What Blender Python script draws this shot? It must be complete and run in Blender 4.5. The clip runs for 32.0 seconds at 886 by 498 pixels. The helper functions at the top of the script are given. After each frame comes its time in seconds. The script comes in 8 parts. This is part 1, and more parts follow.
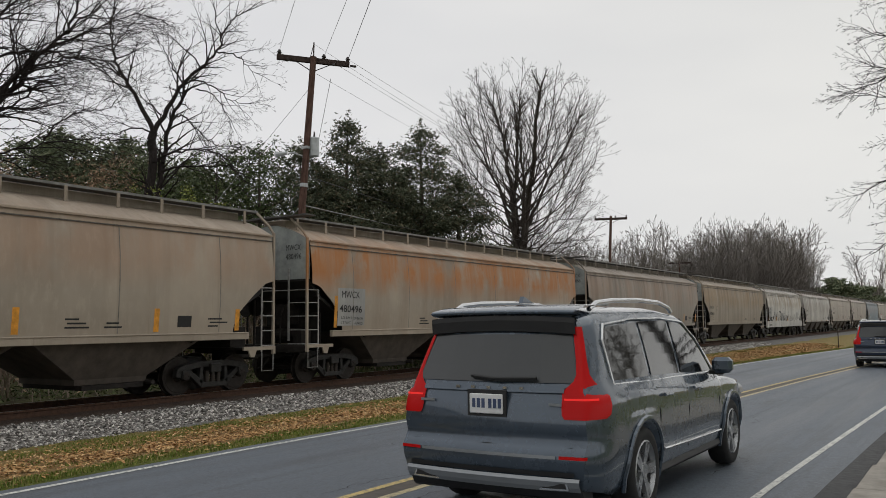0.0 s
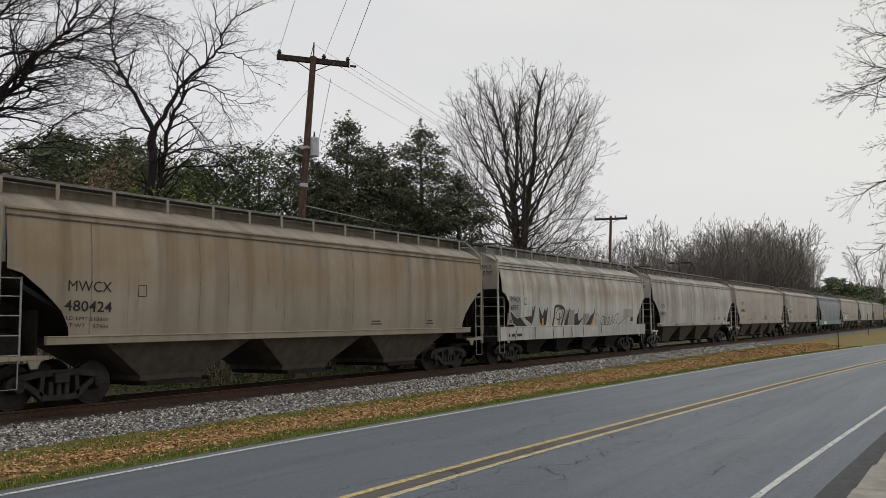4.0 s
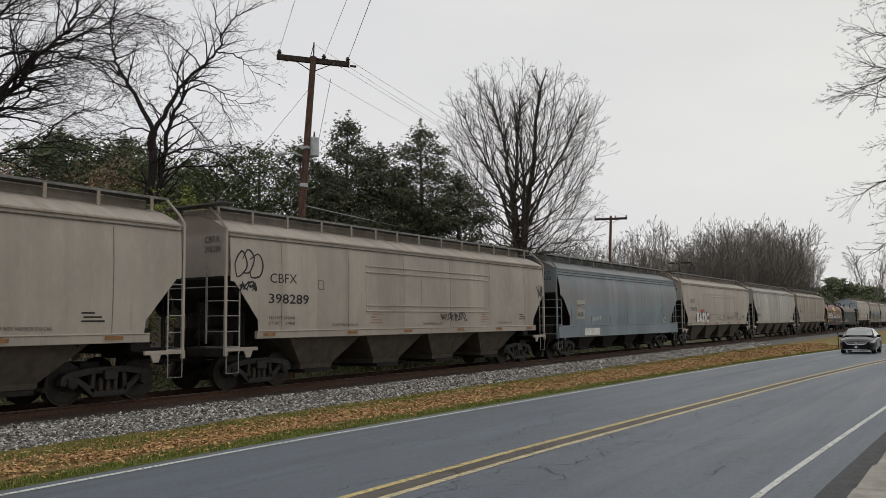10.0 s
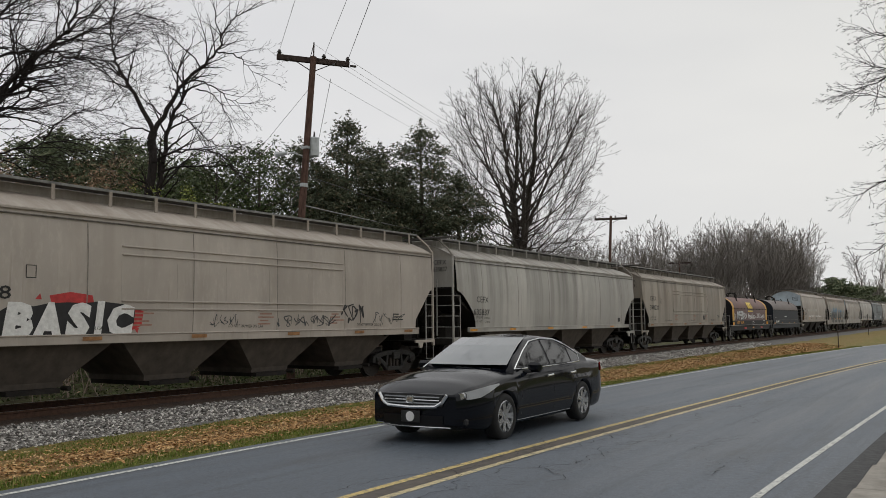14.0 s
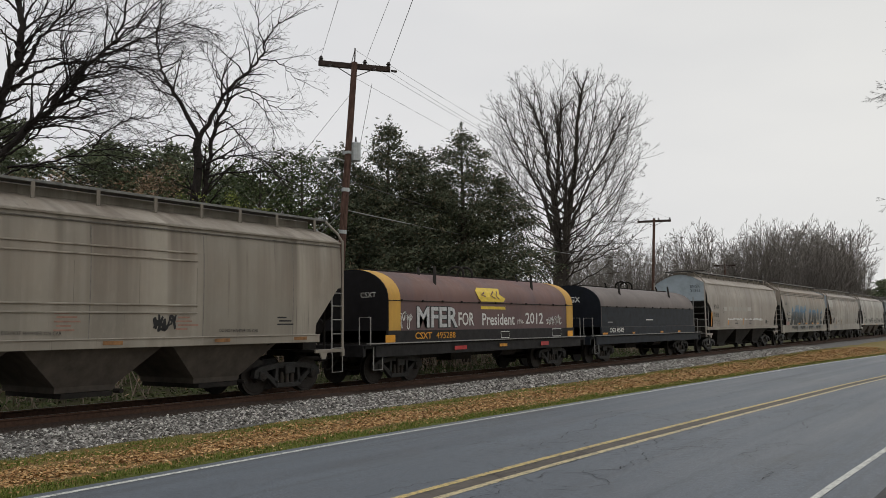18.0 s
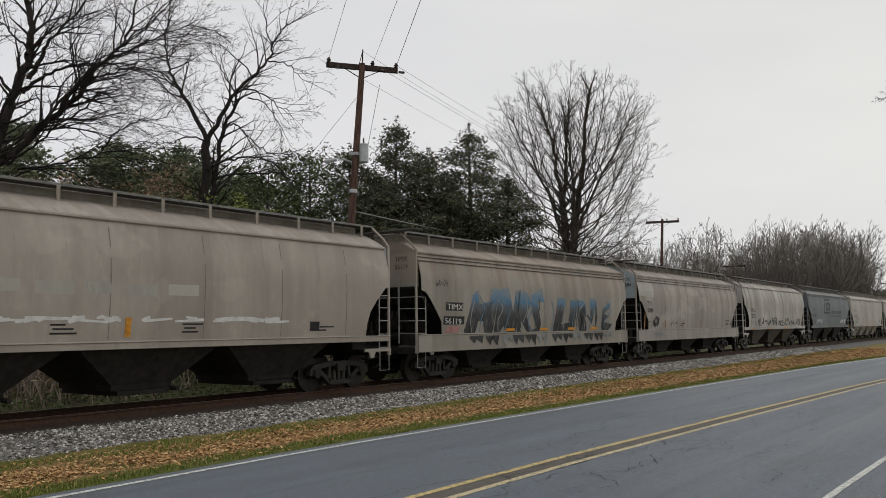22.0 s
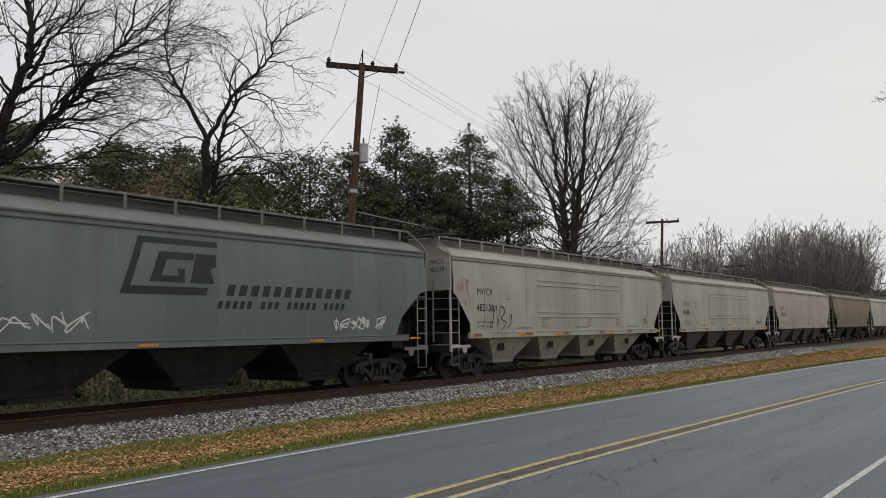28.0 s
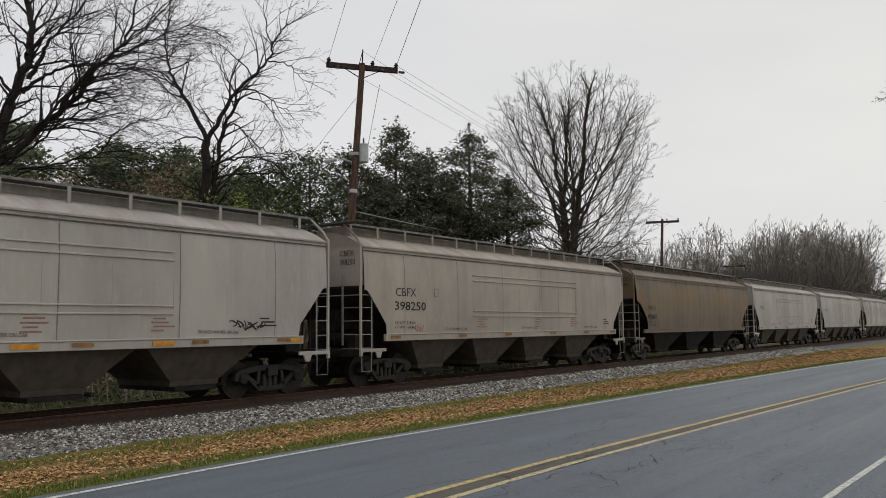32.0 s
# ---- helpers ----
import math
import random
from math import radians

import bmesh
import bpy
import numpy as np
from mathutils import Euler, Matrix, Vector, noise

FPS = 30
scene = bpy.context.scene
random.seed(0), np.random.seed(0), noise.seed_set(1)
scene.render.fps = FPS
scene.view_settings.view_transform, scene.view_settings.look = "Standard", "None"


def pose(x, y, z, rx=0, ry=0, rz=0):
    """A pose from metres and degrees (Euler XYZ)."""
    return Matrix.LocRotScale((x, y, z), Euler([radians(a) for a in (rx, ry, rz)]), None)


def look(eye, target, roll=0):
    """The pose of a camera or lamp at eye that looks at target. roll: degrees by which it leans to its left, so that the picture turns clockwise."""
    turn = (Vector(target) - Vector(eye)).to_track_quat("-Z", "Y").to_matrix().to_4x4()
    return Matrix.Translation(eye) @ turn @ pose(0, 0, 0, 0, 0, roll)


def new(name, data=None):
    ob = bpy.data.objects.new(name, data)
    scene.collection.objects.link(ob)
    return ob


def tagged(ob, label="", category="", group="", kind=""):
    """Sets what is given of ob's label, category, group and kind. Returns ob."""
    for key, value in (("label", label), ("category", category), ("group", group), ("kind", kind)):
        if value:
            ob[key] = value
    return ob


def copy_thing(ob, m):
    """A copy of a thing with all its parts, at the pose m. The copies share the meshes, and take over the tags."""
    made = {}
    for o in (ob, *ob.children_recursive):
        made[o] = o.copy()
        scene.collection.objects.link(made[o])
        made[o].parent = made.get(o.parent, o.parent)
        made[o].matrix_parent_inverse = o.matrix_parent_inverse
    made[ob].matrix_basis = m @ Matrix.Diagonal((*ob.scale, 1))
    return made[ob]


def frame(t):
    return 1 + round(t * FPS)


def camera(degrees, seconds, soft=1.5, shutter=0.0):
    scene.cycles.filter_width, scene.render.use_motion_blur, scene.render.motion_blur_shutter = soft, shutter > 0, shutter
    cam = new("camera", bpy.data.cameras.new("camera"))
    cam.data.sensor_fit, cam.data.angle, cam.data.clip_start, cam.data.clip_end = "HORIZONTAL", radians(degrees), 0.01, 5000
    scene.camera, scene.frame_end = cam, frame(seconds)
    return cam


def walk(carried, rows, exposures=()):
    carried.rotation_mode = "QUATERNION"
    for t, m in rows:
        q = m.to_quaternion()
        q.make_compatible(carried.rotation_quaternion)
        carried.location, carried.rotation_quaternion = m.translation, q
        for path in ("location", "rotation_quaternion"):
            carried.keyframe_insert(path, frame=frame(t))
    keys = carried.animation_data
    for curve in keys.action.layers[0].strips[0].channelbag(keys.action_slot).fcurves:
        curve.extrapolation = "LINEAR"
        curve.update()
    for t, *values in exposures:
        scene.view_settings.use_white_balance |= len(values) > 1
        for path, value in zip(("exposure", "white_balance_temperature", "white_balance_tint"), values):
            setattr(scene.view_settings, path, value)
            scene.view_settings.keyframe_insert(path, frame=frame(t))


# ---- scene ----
# Metres; +Y runs along the railway away from the camera, the track centre lies at X = TRACK_X, z = 0 is the top of rail and the road.
TRACK_X = -17.02
EYE = (0.0, 0.0, 1.668)
cam = camera(55.85, 32.0, soft=0.5)


def aim(yaw, pitch, roll):
    a, b = radians(yaw), radians(pitch)
    far = (EYE[0] - 50 * math.sin(a) * math.cos(b), EYE[1] + 50 * math.cos(a) * math.cos(b), EYE[2] + 50 * math.sin(b))
    return look(EYE, far, roll)


def between(u, w):
    """The camera's turn, u of the way in yaw and w of the way in pitch from its first aim to its second."""
    return aim(32.671 + 3.373 * u, 5.008 + 0.360 * w, -0.612 - 0.054 * u)


walk(cam, [(0.0, between(0, 0)), (8.0, between(0, 0)), (15.6, between(0, 0)), (16.5, between(0.017, 0.14)), (17.0, between(0.07, 0.25)),
           (17.5, between(0.14, 0.36)), (17.6, between(0.185, 0.42)), (17.7, between(0.316, 0.50)), (17.8, between(0.505, 0.60)),
           (17.9, between(0.683, 0.70)), (18.0, between(0.842, 0.79)), (18.1, between(0.887, 0.82)), (18.3, between(0.94, 0.87)),
           (18.5, between(0.965, 0.90)), (19.0, between(0.985, 1)), (19.6, between(1, 1)), (25.0, between(1, 1)), (32.0, between(1, 1))],
     exposures=[(0.0, 0.0), (32.0, 0.0)])

# ---- light: an overcast winter day ----
world = bpy.data.worlds.new("overcast")
scene.world = world
world.use_nodes = True
wn, wl = world.node_tree.nodes, world.node_tree.links
wn.clear()
sky = wn.new("ShaderNodeTexSky")
sky.sky_type, sky.sun_disc, sky.sun_elevation, sky.sun_rotation = "NISHITA", False, radians(38), radians(20)
grey = wn.new("ShaderNodeHueSaturation")
grey.inputs["Saturation"].default_value = 0.0
wl.new(sky.outputs[0], grey.inputs["Color"])
coord = wn.new("ShaderNodeTexCoord")
stretch = wn.new("ShaderNodeMapping")
stretch.inputs["Scale"].default_value = (1.0, 1.0, 3.2)
wl.new(coord.outputs["Generated"], stretch.inputs["Vector"])
cloud = wn.new("ShaderNodeTexNoise")
cloud.inputs["Scale"].default_value, cloud.inputs["Detail"].default_value, cloud.inputs["Roughness"].default_value = 1.6, 4.0, 0.5
wl.new(stretch.outputs[0], cloud.inputs["Vector"])
ramp = wn.new("ShaderNodeValToRGB")
ramp.color_ramp.elements[0].position, ramp.color_ramp.elements[0].color = 0.30, (6.3, 6.35, 6.4, 1)
ramp.color_ramp.elements[1].position, ramp.color_ramp.elements[1].color = 0.72, (7.4, 7.35, 7.2, 1)
wl.new(cloud.outputs["Fac"], ramp.inputs[0])
way = wn.new("ShaderNodeSeparateXYZ")
wl.new(coord.outputs["Generated"], way.inputs[0])
cool = wn.new("ShaderNodeValToRGB")  # the cloud is thinner and bluer on the track's side
cool.color_ramp.elements[0].position, cool.color_ramp.elements[0].color = 0.0, (1.06, 1.065, 1.11, 1)
cool.color_ramp.elements[1].position, cool.color_ramp.elements[1].color = 0.75, (0.985, 0.985, 0.97, 1)
reach = wn.new("ShaderNodeMapRange")
reach.inputs["From Min"].default_value, reach.inputs["From Max"].default_value = -0.9, 0.3
wl.new(way.outputs["X"], reach.inputs["Value"])
wl.new(reach.outputs[0], cool.inputs[0])
tint = wn.new("ShaderNodeMix")
tint.data_type, tint.blend_type = "RGBA", "MULTIPLY"
tint.inputs["Factor"].default_value = 1.0
rise = wn.new("ShaderNodeValToRGB")  # an overcast sky is brightest overhead
rise.color_ramp.elements[0].position, rise.color_ramp.elements[0].color = 0.42, (1, 1, 1, 1)
rise.color_ramp.elements[1].position, rise.color_ramp.elements[1].color = 1.0, (1.42, 1.42, 1.42, 1)
wl.new(way.outputs["Z"], rise.inputs[0])
high = wn.new("ShaderNodeMix")
high.data_type, high.blend_type = "RGBA", "MULTIPLY"
high.inputs["Factor"].default_value = 1.0
wl.new(ramp.outputs[0], high.inputs[6])
wl.new(rise.outputs[0], high.inputs[7])
wl.new(high.outputs[2], tint.inputs[6])
wl.new(cool.outputs[0], tint.inputs[7])
veil = wn.new("ShaderNodeMix")
veil.data_type = "RGBA"
veil.inputs["Factor"].default_value = 0.9
wl.new(grey.outputs[0], veil.inputs[6])
wl.new(tint.outputs[2], veil.inputs[7])
back = wn.new("ShaderNodeBackground")
back.inputs["Strength"].default_value = 0.105
wl.new(veil.outputs[2], back.inputs["Color"])
wl.new(back.outputs[0], wn.new("ShaderNodeOutputWorld").inputs["Surface"])
lamp = bpy.data.lights.new("sun", "SUN")
lamp.energy, lamp.angle, lamp.color = 0.22, radians(40), (1.0, 0.97, 0.92)
sun = new("sun", lamp)
sun.matrix_world = look((30, 60, 70), (0, 12, 0))


# ---- materials ----
class Nodes:
    """A material with a Principled shader, and short ways to add nodes."""

    def __init__(self, name, rough=0.8, metal=0.0, spec=0.4):
        self.mat = bpy.data.materials.new(name)
        self.mat.use_nodes = True
        self.t = self.mat.node_tree
        self.bsdf = self.t.nodes["Principled BSDF"]
        self.bsdf.inputs["Roughness"].default_value = rough
        self.bsdf.inputs["Metallic"].default_value = metal
        self.bsdf.inputs["Specular IOR Level"].default_value = spec

    def add(self, kind):
        return self.t.nodes.new(kind)

    def link(self, a, b):
        self.t.links.new(a, b)

    def space(self, scale=(1, 1, 1), shift=(0, 0, 0), own=True):
        c, m = self.add("ShaderNodeTexCoord"), self.add("ShaderNodeMapping")
        m.inputs["Scale"].default_value, m.inputs["Location"].default_value = scale, shift
        self.link(c.outputs["Object"], m.inputs["Vector"])
        return m.outputs[0]

    def noise(self, scale, detail=4.0, rough=0.6, at=None, warp=0.0):
        n = self.add("ShaderNodeTexNoise")
        n.inputs["Scale"].default_value, n.inputs["Detail"].default_value = scale, detail
        n.inputs["Roughness"].default_value, n.inputs["Distortion"].default_value = rough, warp
        self.link(at or self.space(), n.inputs["Vector"])
        return n.outputs["Fac"]

    def ramp(self, value, stops):
        r = self.add("ShaderNodeValToRGB")
        e = r.color_ramp.elements
        while len(e) < len(stops):
            e.new(0.5)
        for k, (p, c) in enumerate(stops):
            e[k].position = p
            e[k].color = (c, c, c, 1) if isinstance(c, (int, float)) else (*c, 1)
        self.link(value, r.inputs[0])
        return r.outputs[0]

    def mix(self, a, b, fac, mode="MIX"):
        m = self.add("ShaderNodeMix")
        m.data_type, m.blend_type = "RGBA", mode
        for socket, v in ((m.inputs[0], fac), (m.inputs[6], a), (m.inputs[7], b)):
            if isinstance(v, (int, float)):
                socket.default_value = v if socket == m.inputs[0] else (v, v, v, 1)
            elif isinstance(v, tuple):
                socket.default_value = (*v, 1)
            else:
                self.link(v, socket)
        return m.outputs[2]

    def calc(self, op, a, b=0.5):
        m = self.add("ShaderNodeMath")
        m.operation = op
        for socket, v in zip(m.inputs, (a, b)):
            if isinstance(v, (int, float)):
                socket.default_value = v
            else:
                self.link(v, socket)
        return m.outputs[0]

    def random(self):
        return self.add("ShaderNodeObjectInfo").outputs["Random"]

    def island(self):
        return self.add("ShaderNodeNewGeometry").outputs["Random Per Island"]

    def colour(self, c):
        if isinstance(c, tuple):
            self.bsdf.inputs["Base Color"].default_value = (*c, 1)
        else:
            self.link(c, self.bsdf.inputs["Base Color"])
        return self

    def roughness(self, v):
        self.link(v, self.bsdf.inputs["Roughness"])
        return self

    def bump(self, height, strength=0.3, distance=0.01):
        b = self.add("ShaderNodeBump")
        b.inputs["Strength"].default_value, b.inputs["Distance"].default_value = strength, distance
        self.link(height, b.inputs["Height"])
        self.link(b.outputs[0], self.bsdf.inputs["Normal"])
        return self


def plain(name, c, rough=0.7, metal=0.0, vary=0.25, scale=6.0, spec=0.4, bump=0.0):
    n = Nodes(name, rough, metal, spec)
    dark, light = tuple(v * (1 - vary) for v in c), tuple(min(1, v * (1 + vary)) for v in c)
    tone = n.noise(scale, 5.0, 0.65)
    n.colour(n.ramp(tone, [(0.3, dark), (0.7, light)]))
    if bump:
        n.bump(n.noise(scale * 8, 3.0), bump, 0.01)
    return n.mat


def car_paint(name, base, dirt=(0.10, 0.085, 0.07), streak=0.45, rust=0.0, rust_at=3.3, seed=0.0, patch=0.0, soot=0.35, dust=0.5, roof=0.6, rust_c=(0.40, 0.15, 0.048)):
    """Weathered freight car paint: broad tone, vertical streaks that run down from the roof, rust blooms and grime at the foot."""
    n = Nodes(name, 0.62, 0.0, 0.35)
    wide = n.noise(0.55, 4, 0.6, n.space((1, 1, 0.6), (seed, seed * 3, 0)))
    c = n.mix(base, tuple(v * 0.72 for v in base), n.ramp(wide, [(0.35, 0.0), (0.7, 1.0)]))
    fine = n.noise(7.0, 5, 0.7, n.space((1, 1, 0.35), (seed * 2, 0, 0)))
    c = n.mix(c, tuple(min(1, v * 1.18) for v in base), n.ramp(fine, [(0.5, 0.0), (0.75, 0.5)]))
    run = n.noise(1.9, 3, 0.5, n.space((0.3, 1.0, 0.045), (seed, seed * 7, seed)))
    z = n.add("ShaderNodeSeparateXYZ")
    n.link(n.space(), z.inputs[0])
    high = n.ramp(n.calc("MULTIPLY", z.outputs["Z"], 0.2), [(0.28, 0.35), (0.8, 1.0)])
    c = n.mix(c, dirt, n.calc("MULTIPLY", n.calc("MULTIPLY", n.ramp(run, [(0.47, 0.0), (0.66, 1.0)]), high), streak))
    plate = n.add("ShaderNodeTexNoise")
    plate.noise_dimensions = "1D"
    plate.inputs["Scale"].default_value, plate.inputs["Detail"].default_value = 1.0, 0.0
    n.link(n.calc("ADD", n.calc("FLOOR", n.calc("MULTIPLY", z.outputs["Y"], 0.72), 0.0), seed * 3.7), plate.inputs["W"])
    c = n.mix(c, tuple(v * 0.55 + w * 0.12 for v, w in zip(base, dirt)), n.calc("MULTIPLY", n.ramp(plate.outputs["Fac"], [(0.42, 0.0), (0.68, 1.0)]), 0.25 + 0.3 * streak))
    thin = n.noise(11.0, 3, 0.6, n.space((0.2, 1.0, 0.02), (seed * 2, seed * 5, seed)))
    reach = n.ramp(n.noise(1.3, 3, 0.6, n.space((0.2, 1.0, 0.5), (seed, 3, 0))), [(0.48, 0.0), (0.68, 1.0)])
    c = n.mix(c, tuple(v * 0.7 for v in dirt), n.calc("MULTIPLY", n.calc("MULTIPLY", n.ramp(thin, [(0.60, 0.0), (0.68, 1.0)]), reach), 0.15 + 0.5 * streak))
    if rust:
        bloom = n.noise(0.8, 5, 0.6, n.space((1, 1, 0.8), (seed * 5, seed, 0)))
        drip = n.noise(1.6, 5, 0.7, n.space((0.3, 1, 0.12), (0, seed * 9, 0)))
        band = n.ramp(n.calc("ABSOLUTE", n.calc("SUBTRACT", z.outputs["Z"], rust_at)), [(0.3, 1.0), (1.0, 0.0)])
        amount = n.calc("MULTIPLY", n.calc("MULTIPLY", n.ramp(bloom, [(0.33, 0.0), (0.52, 1.0)]), n.ramp(drip, [(0.3, 0.35), (0.55, 1.0)])), band)
        c = n.mix(c, rust_c, n.calc("MULTIPLY", amount, rust))
    if patch:
        spot = n.noise(1.1, 3, 0.5, n.space((1, 0.7, 1), (seed * 4, 2, 1)))
        c = n.mix(c, tuple(min(1, v * 1.35) for v in base), n.calc("MULTIPLY", n.ramp(spot, [(0.58, 0.0), (0.64, 1.0)]), patch))
    foot = n.ramp(n.calc("MULTIPLY", z.outputs["Z"], 0.2), [(0.22, 1.0), (0.42, 0.0)])
    splash = n.calc("MULTIPLY", foot, n.noise(3.0, 5, 0.7, n.space((1, 1, 0.5), (seed, 0, 3))))
    c = n.mix(c, dirt, n.calc("MULTIPLY", splash, soot))
    crown = n.ramp(n.calc("MULTIPLY", z.outputs["Z"], 0.2), [(0.775, 0.0), (0.805, 1.0)])
    film = n.noise(1.8, 6, 0.75, n.space((0.25, 1.0, 0.3), (seed, seed * 2, 1)))
    c = n.mix(c, tuple(0.35 * v + 0.65 * w for v, w in zip(dirt, (0.20, 0.155, 0.12))), n.calc("MULTIPLY", n.calc("MULTIPLY", n.ramp(film, [(0.36, 0.15), (0.62, 1.0)]), crown), roof))
    n.colour(c)
    n.roughness(n.ramp(fine, [(0.3, 0.5), (0.7, 0.75)]))
    n.bump(n.noise(0.9, 2, 0.5, n.space((1, 1, 0.5), (seed, 1, 0))), 0.25, 0.03)
    return n.mat


def ground_mat():
    n = Nodes("verge_soil", 0.95, 0, 0.2)
    p = n.add("ShaderNodeSeparateXYZ")
    n.link(n.space(), p.inputs[0])
    wob = n.noise(0.35, 4, 0.6)
    x = n.calc("ADD", p.outputs["X"], n.calc("MULTIPLY", n.calc("SUBTRACT", wob, 0.5), 2.6))
    fine = n.noise(14, 6, 0.75)
    mid = n.noise(2.2, 5, 0.65)
    grass = n.mix((0.085, 0.115, 0.022), (0.16, 0.165, 0.045), n.ramp(fine, [(0.35, 0.0), (0.65, 1.0)]))
    straw = n.mix((0.20, 0.135, 0.055), (0.30, 0.205, 0.095), n.ramp(fine, [(0.35, 0.0), (0.65, 1.0)]))
    leaf = n.mix((0.15, 0.10, 0.04), (0.30, 0.19, 0.085), n.ramp(fine, [(0.35, 0.0), (0.65, 1.0)]))
    u = n.calc("MULTIPLY", n.calc("ADD", x, 24.0), 1 / 24.0)  # 0 at X = -24, 1 at X = 0
    brush = n.mix((0.055, 0.048, 0.03), (0.085, 0.09, 0.035), n.ramp(mid, [(0.4, 0.0), (0.62, 1.0)]))
    zone = n.mix(brush, leaf, n.ramp(u, [(0.36, 0.0), (0.44, 1.0)]))
    zone = n.mix(zone, grass, n.calc("MULTIPLY", n.ramp(u, [(0.40, 0.0), (0.45, 1.0), (0.47, 0.1)]), 0.8))
    zone = n.mix(zone, grass, n.ramp(u, [(0.60, 0.0), (0.635, 1.0)]))
    far = n.ramp(n.calc("MULTIPLY", p.outputs["Y"], 0.01), [(0.30, 0.0), (0.5, 0.75)])
    zone = n.mix(zone, n.mix(grass, straw, n.ramp(mid, [(0.4, 0.25), (0.6, 1.0)])), n.calc("MULTIPLY", far, n.ramp(u, [(0.36, 0.0), (0.42, 1.0)])))
    n.colour(zone)
    n.bump(fine, 0.8, 0.05)
    return n.mat


def asphalt_mat():
    n = Nodes("asphalt", 0.55, 0, 0.5)
    broad = n.noise(0.6, 6, 0.65, n.space((1.6, 0.07, 1)))
    lanes = n.noise(1.0, 5, 0.6, n.space((3.0, 0.05, 1), (11, 2, 0)))
    grit, fine = n.noise(42, 4, 0.85), n.noise(13, 7, 0.85)
    c = n.mix((0.048, 0.062, 0.083), (0.090, 0.110, 0.137), n.ramp(broad, [(0.32, 0.0), (0.68, 1.0)]))
    c = n.mix(c, (0.046, 0.057, 0.072), n.ramp(lanes, [(0.52, 0.0), (0.66, 0.75)]))
    c = n.mix(c, (0.20, 0.22, 0.245), n.ramp(grit, [(0.52, 0.0), (0.66, 0.85)]))
    c = n.mix(c, (0.03, 0.033, 0.037), n.ramp(fine, [(0.52, 0.0), (0.64, 0.8)]))
    stain = n.noise(0.8, 5, 0.65, n.space((1, 0.25, 1), (3, 7, 0)))
    c = n.mix(c, (0.05, 0.052, 0.054), n.ramp(stain, [(0.55, 0.0), (0.78, 0.7)]))
    n.colour(c)
    n.roughness(n.ramp(broad, [(0.3, 0.40), (0.7, 0.62)]))
    n.bump(grit, 0.5, 0.006)
    return n.mat


def line_mat(name, c, wear=0.5):
    n = Nodes(name, 0.6, 0, 0.4)
    worn = n.noise(14, 7, 0.85)
    n.colour(n.mix(c, (0.085, 0.09, 0.095), n.ramp(worn, [(0.48, 0.0), (0.60, wear)])))
    return n.mat


def island_mat(name, stops, rough=0.85, grain=20.0):
    """Loose pieces, each in a tone of its own."""
    n = Nodes(name, rough, 0, 0.3)
    c = n.ramp(n.island(), stops)
    n.colour(n.mix(c, n.mix(c, 0.02, 0.5), n.ramp(n.noise(grain, 4, 0.7), [(0.45, 0.0), (0.7, 1.0)])))
    return n.mat


def bark_mat(name, c, lichen=0.3):
    n = Nodes(name, 0.9, 0, 0.2)
    furrow = n.noise(9, 6, 0.7, n.space((1, 1, 0.25)))
    col = n.mix(tuple(v * 0.55 for v in c), tuple(v * 1.3 for v in c), n.ramp(furrow, [(0.35, 0.0), (0.65, 1.0)]))
    n.colour(n.mix(col, (0.16, 0.17, 0.13), n.calc("MULTIPLY", n.ramp(n.noise(1.7, 4), [(0.52, 0.0), (0.7, 1.0)]), lichen)))
    n.bump(furrow, 0.7, 0.02)
    return n.mat


M_GROUND, M_ASPHALT = ground_mat(), asphalt_mat()
M_WHITE_LINE, M_YELLOW_LINE = line_mat("white_road_paint", (0.62, 0.62, 0.58), 0.85), line_mat("yellow_road_paint", (0.57, 0.43, 0.16), 0.9)
M_CRACK = plain("crack_filler", (0.022, 0.022, 0.022), 0.9)
M_CONCRETE = plain("pavement_concrete", (0.29, 0.268, 0.235), 0.9, 0, 0.25, 4.0, 0.3, 0.3)
M_BALLAST = island_mat("ballast_stone", [(0.0, (0.045, 0.041, 0.037)), (0.35, (0.165, 0.152, 0.14)), (0.7, (0.37, 0.35, 0.33)), (1.0, (0.76, 0.74, 0.70))])
M_BED = plain("ballast_bed", (0.15, 0.145, 0.14), 0.95, 0, 0.5, 18.0, 0.2, 0.8)
M_RAIL = plain("rusty_rail_web", (0.075, 0.040, 0.026), 0.8, 0.2, 0.4, 12.0)
M_RAILTOP = plain("polished_rail_head", (0.25, 0.24, 0.23), 0.3, 0.9, 0.1)
M_TIE = plain("creosoted_tie", (0.055, 0.035, 0.024), 0.95, 0, 0.45, 10.0, 0.2, 0.5)
M_LEAVES = island_mat("fallen_leaf", [(0.0, (0.16, 0.075, 0.028)), (0.45, (0.40, 0.215, 0.08)), (0.8, (0.55, 0.34, 0.145)), (1.0, (0.68, 0.49, 0.26))])
M_GRASS = island_mat("grass_blade", [(0.0, (0.085, 0.135, 0.018)), (0.55, (0.18, 0.225, 0.035)), (0.85, (0.28, 0.26, 0.08)), (1.0, (0.38, 0.31, 0.14))])
M_BARK = bark_mat("bare_bark", (0.075, 0.062, 0.052))
M_BRUSH = bark_mat("brush_bark", (0.32, 0.255, 0.21), 0.2)
M_BARK_GREY = bark_mat("grey_bark", (0.062, 0.052, 0.045), 0.15)
# paler and greyer than the near bark: distance haze put into the colour
M_BARK_FAR = bark_mat("hazed_distant_bark", (0.19, 0.17, 0.155), 0.2)
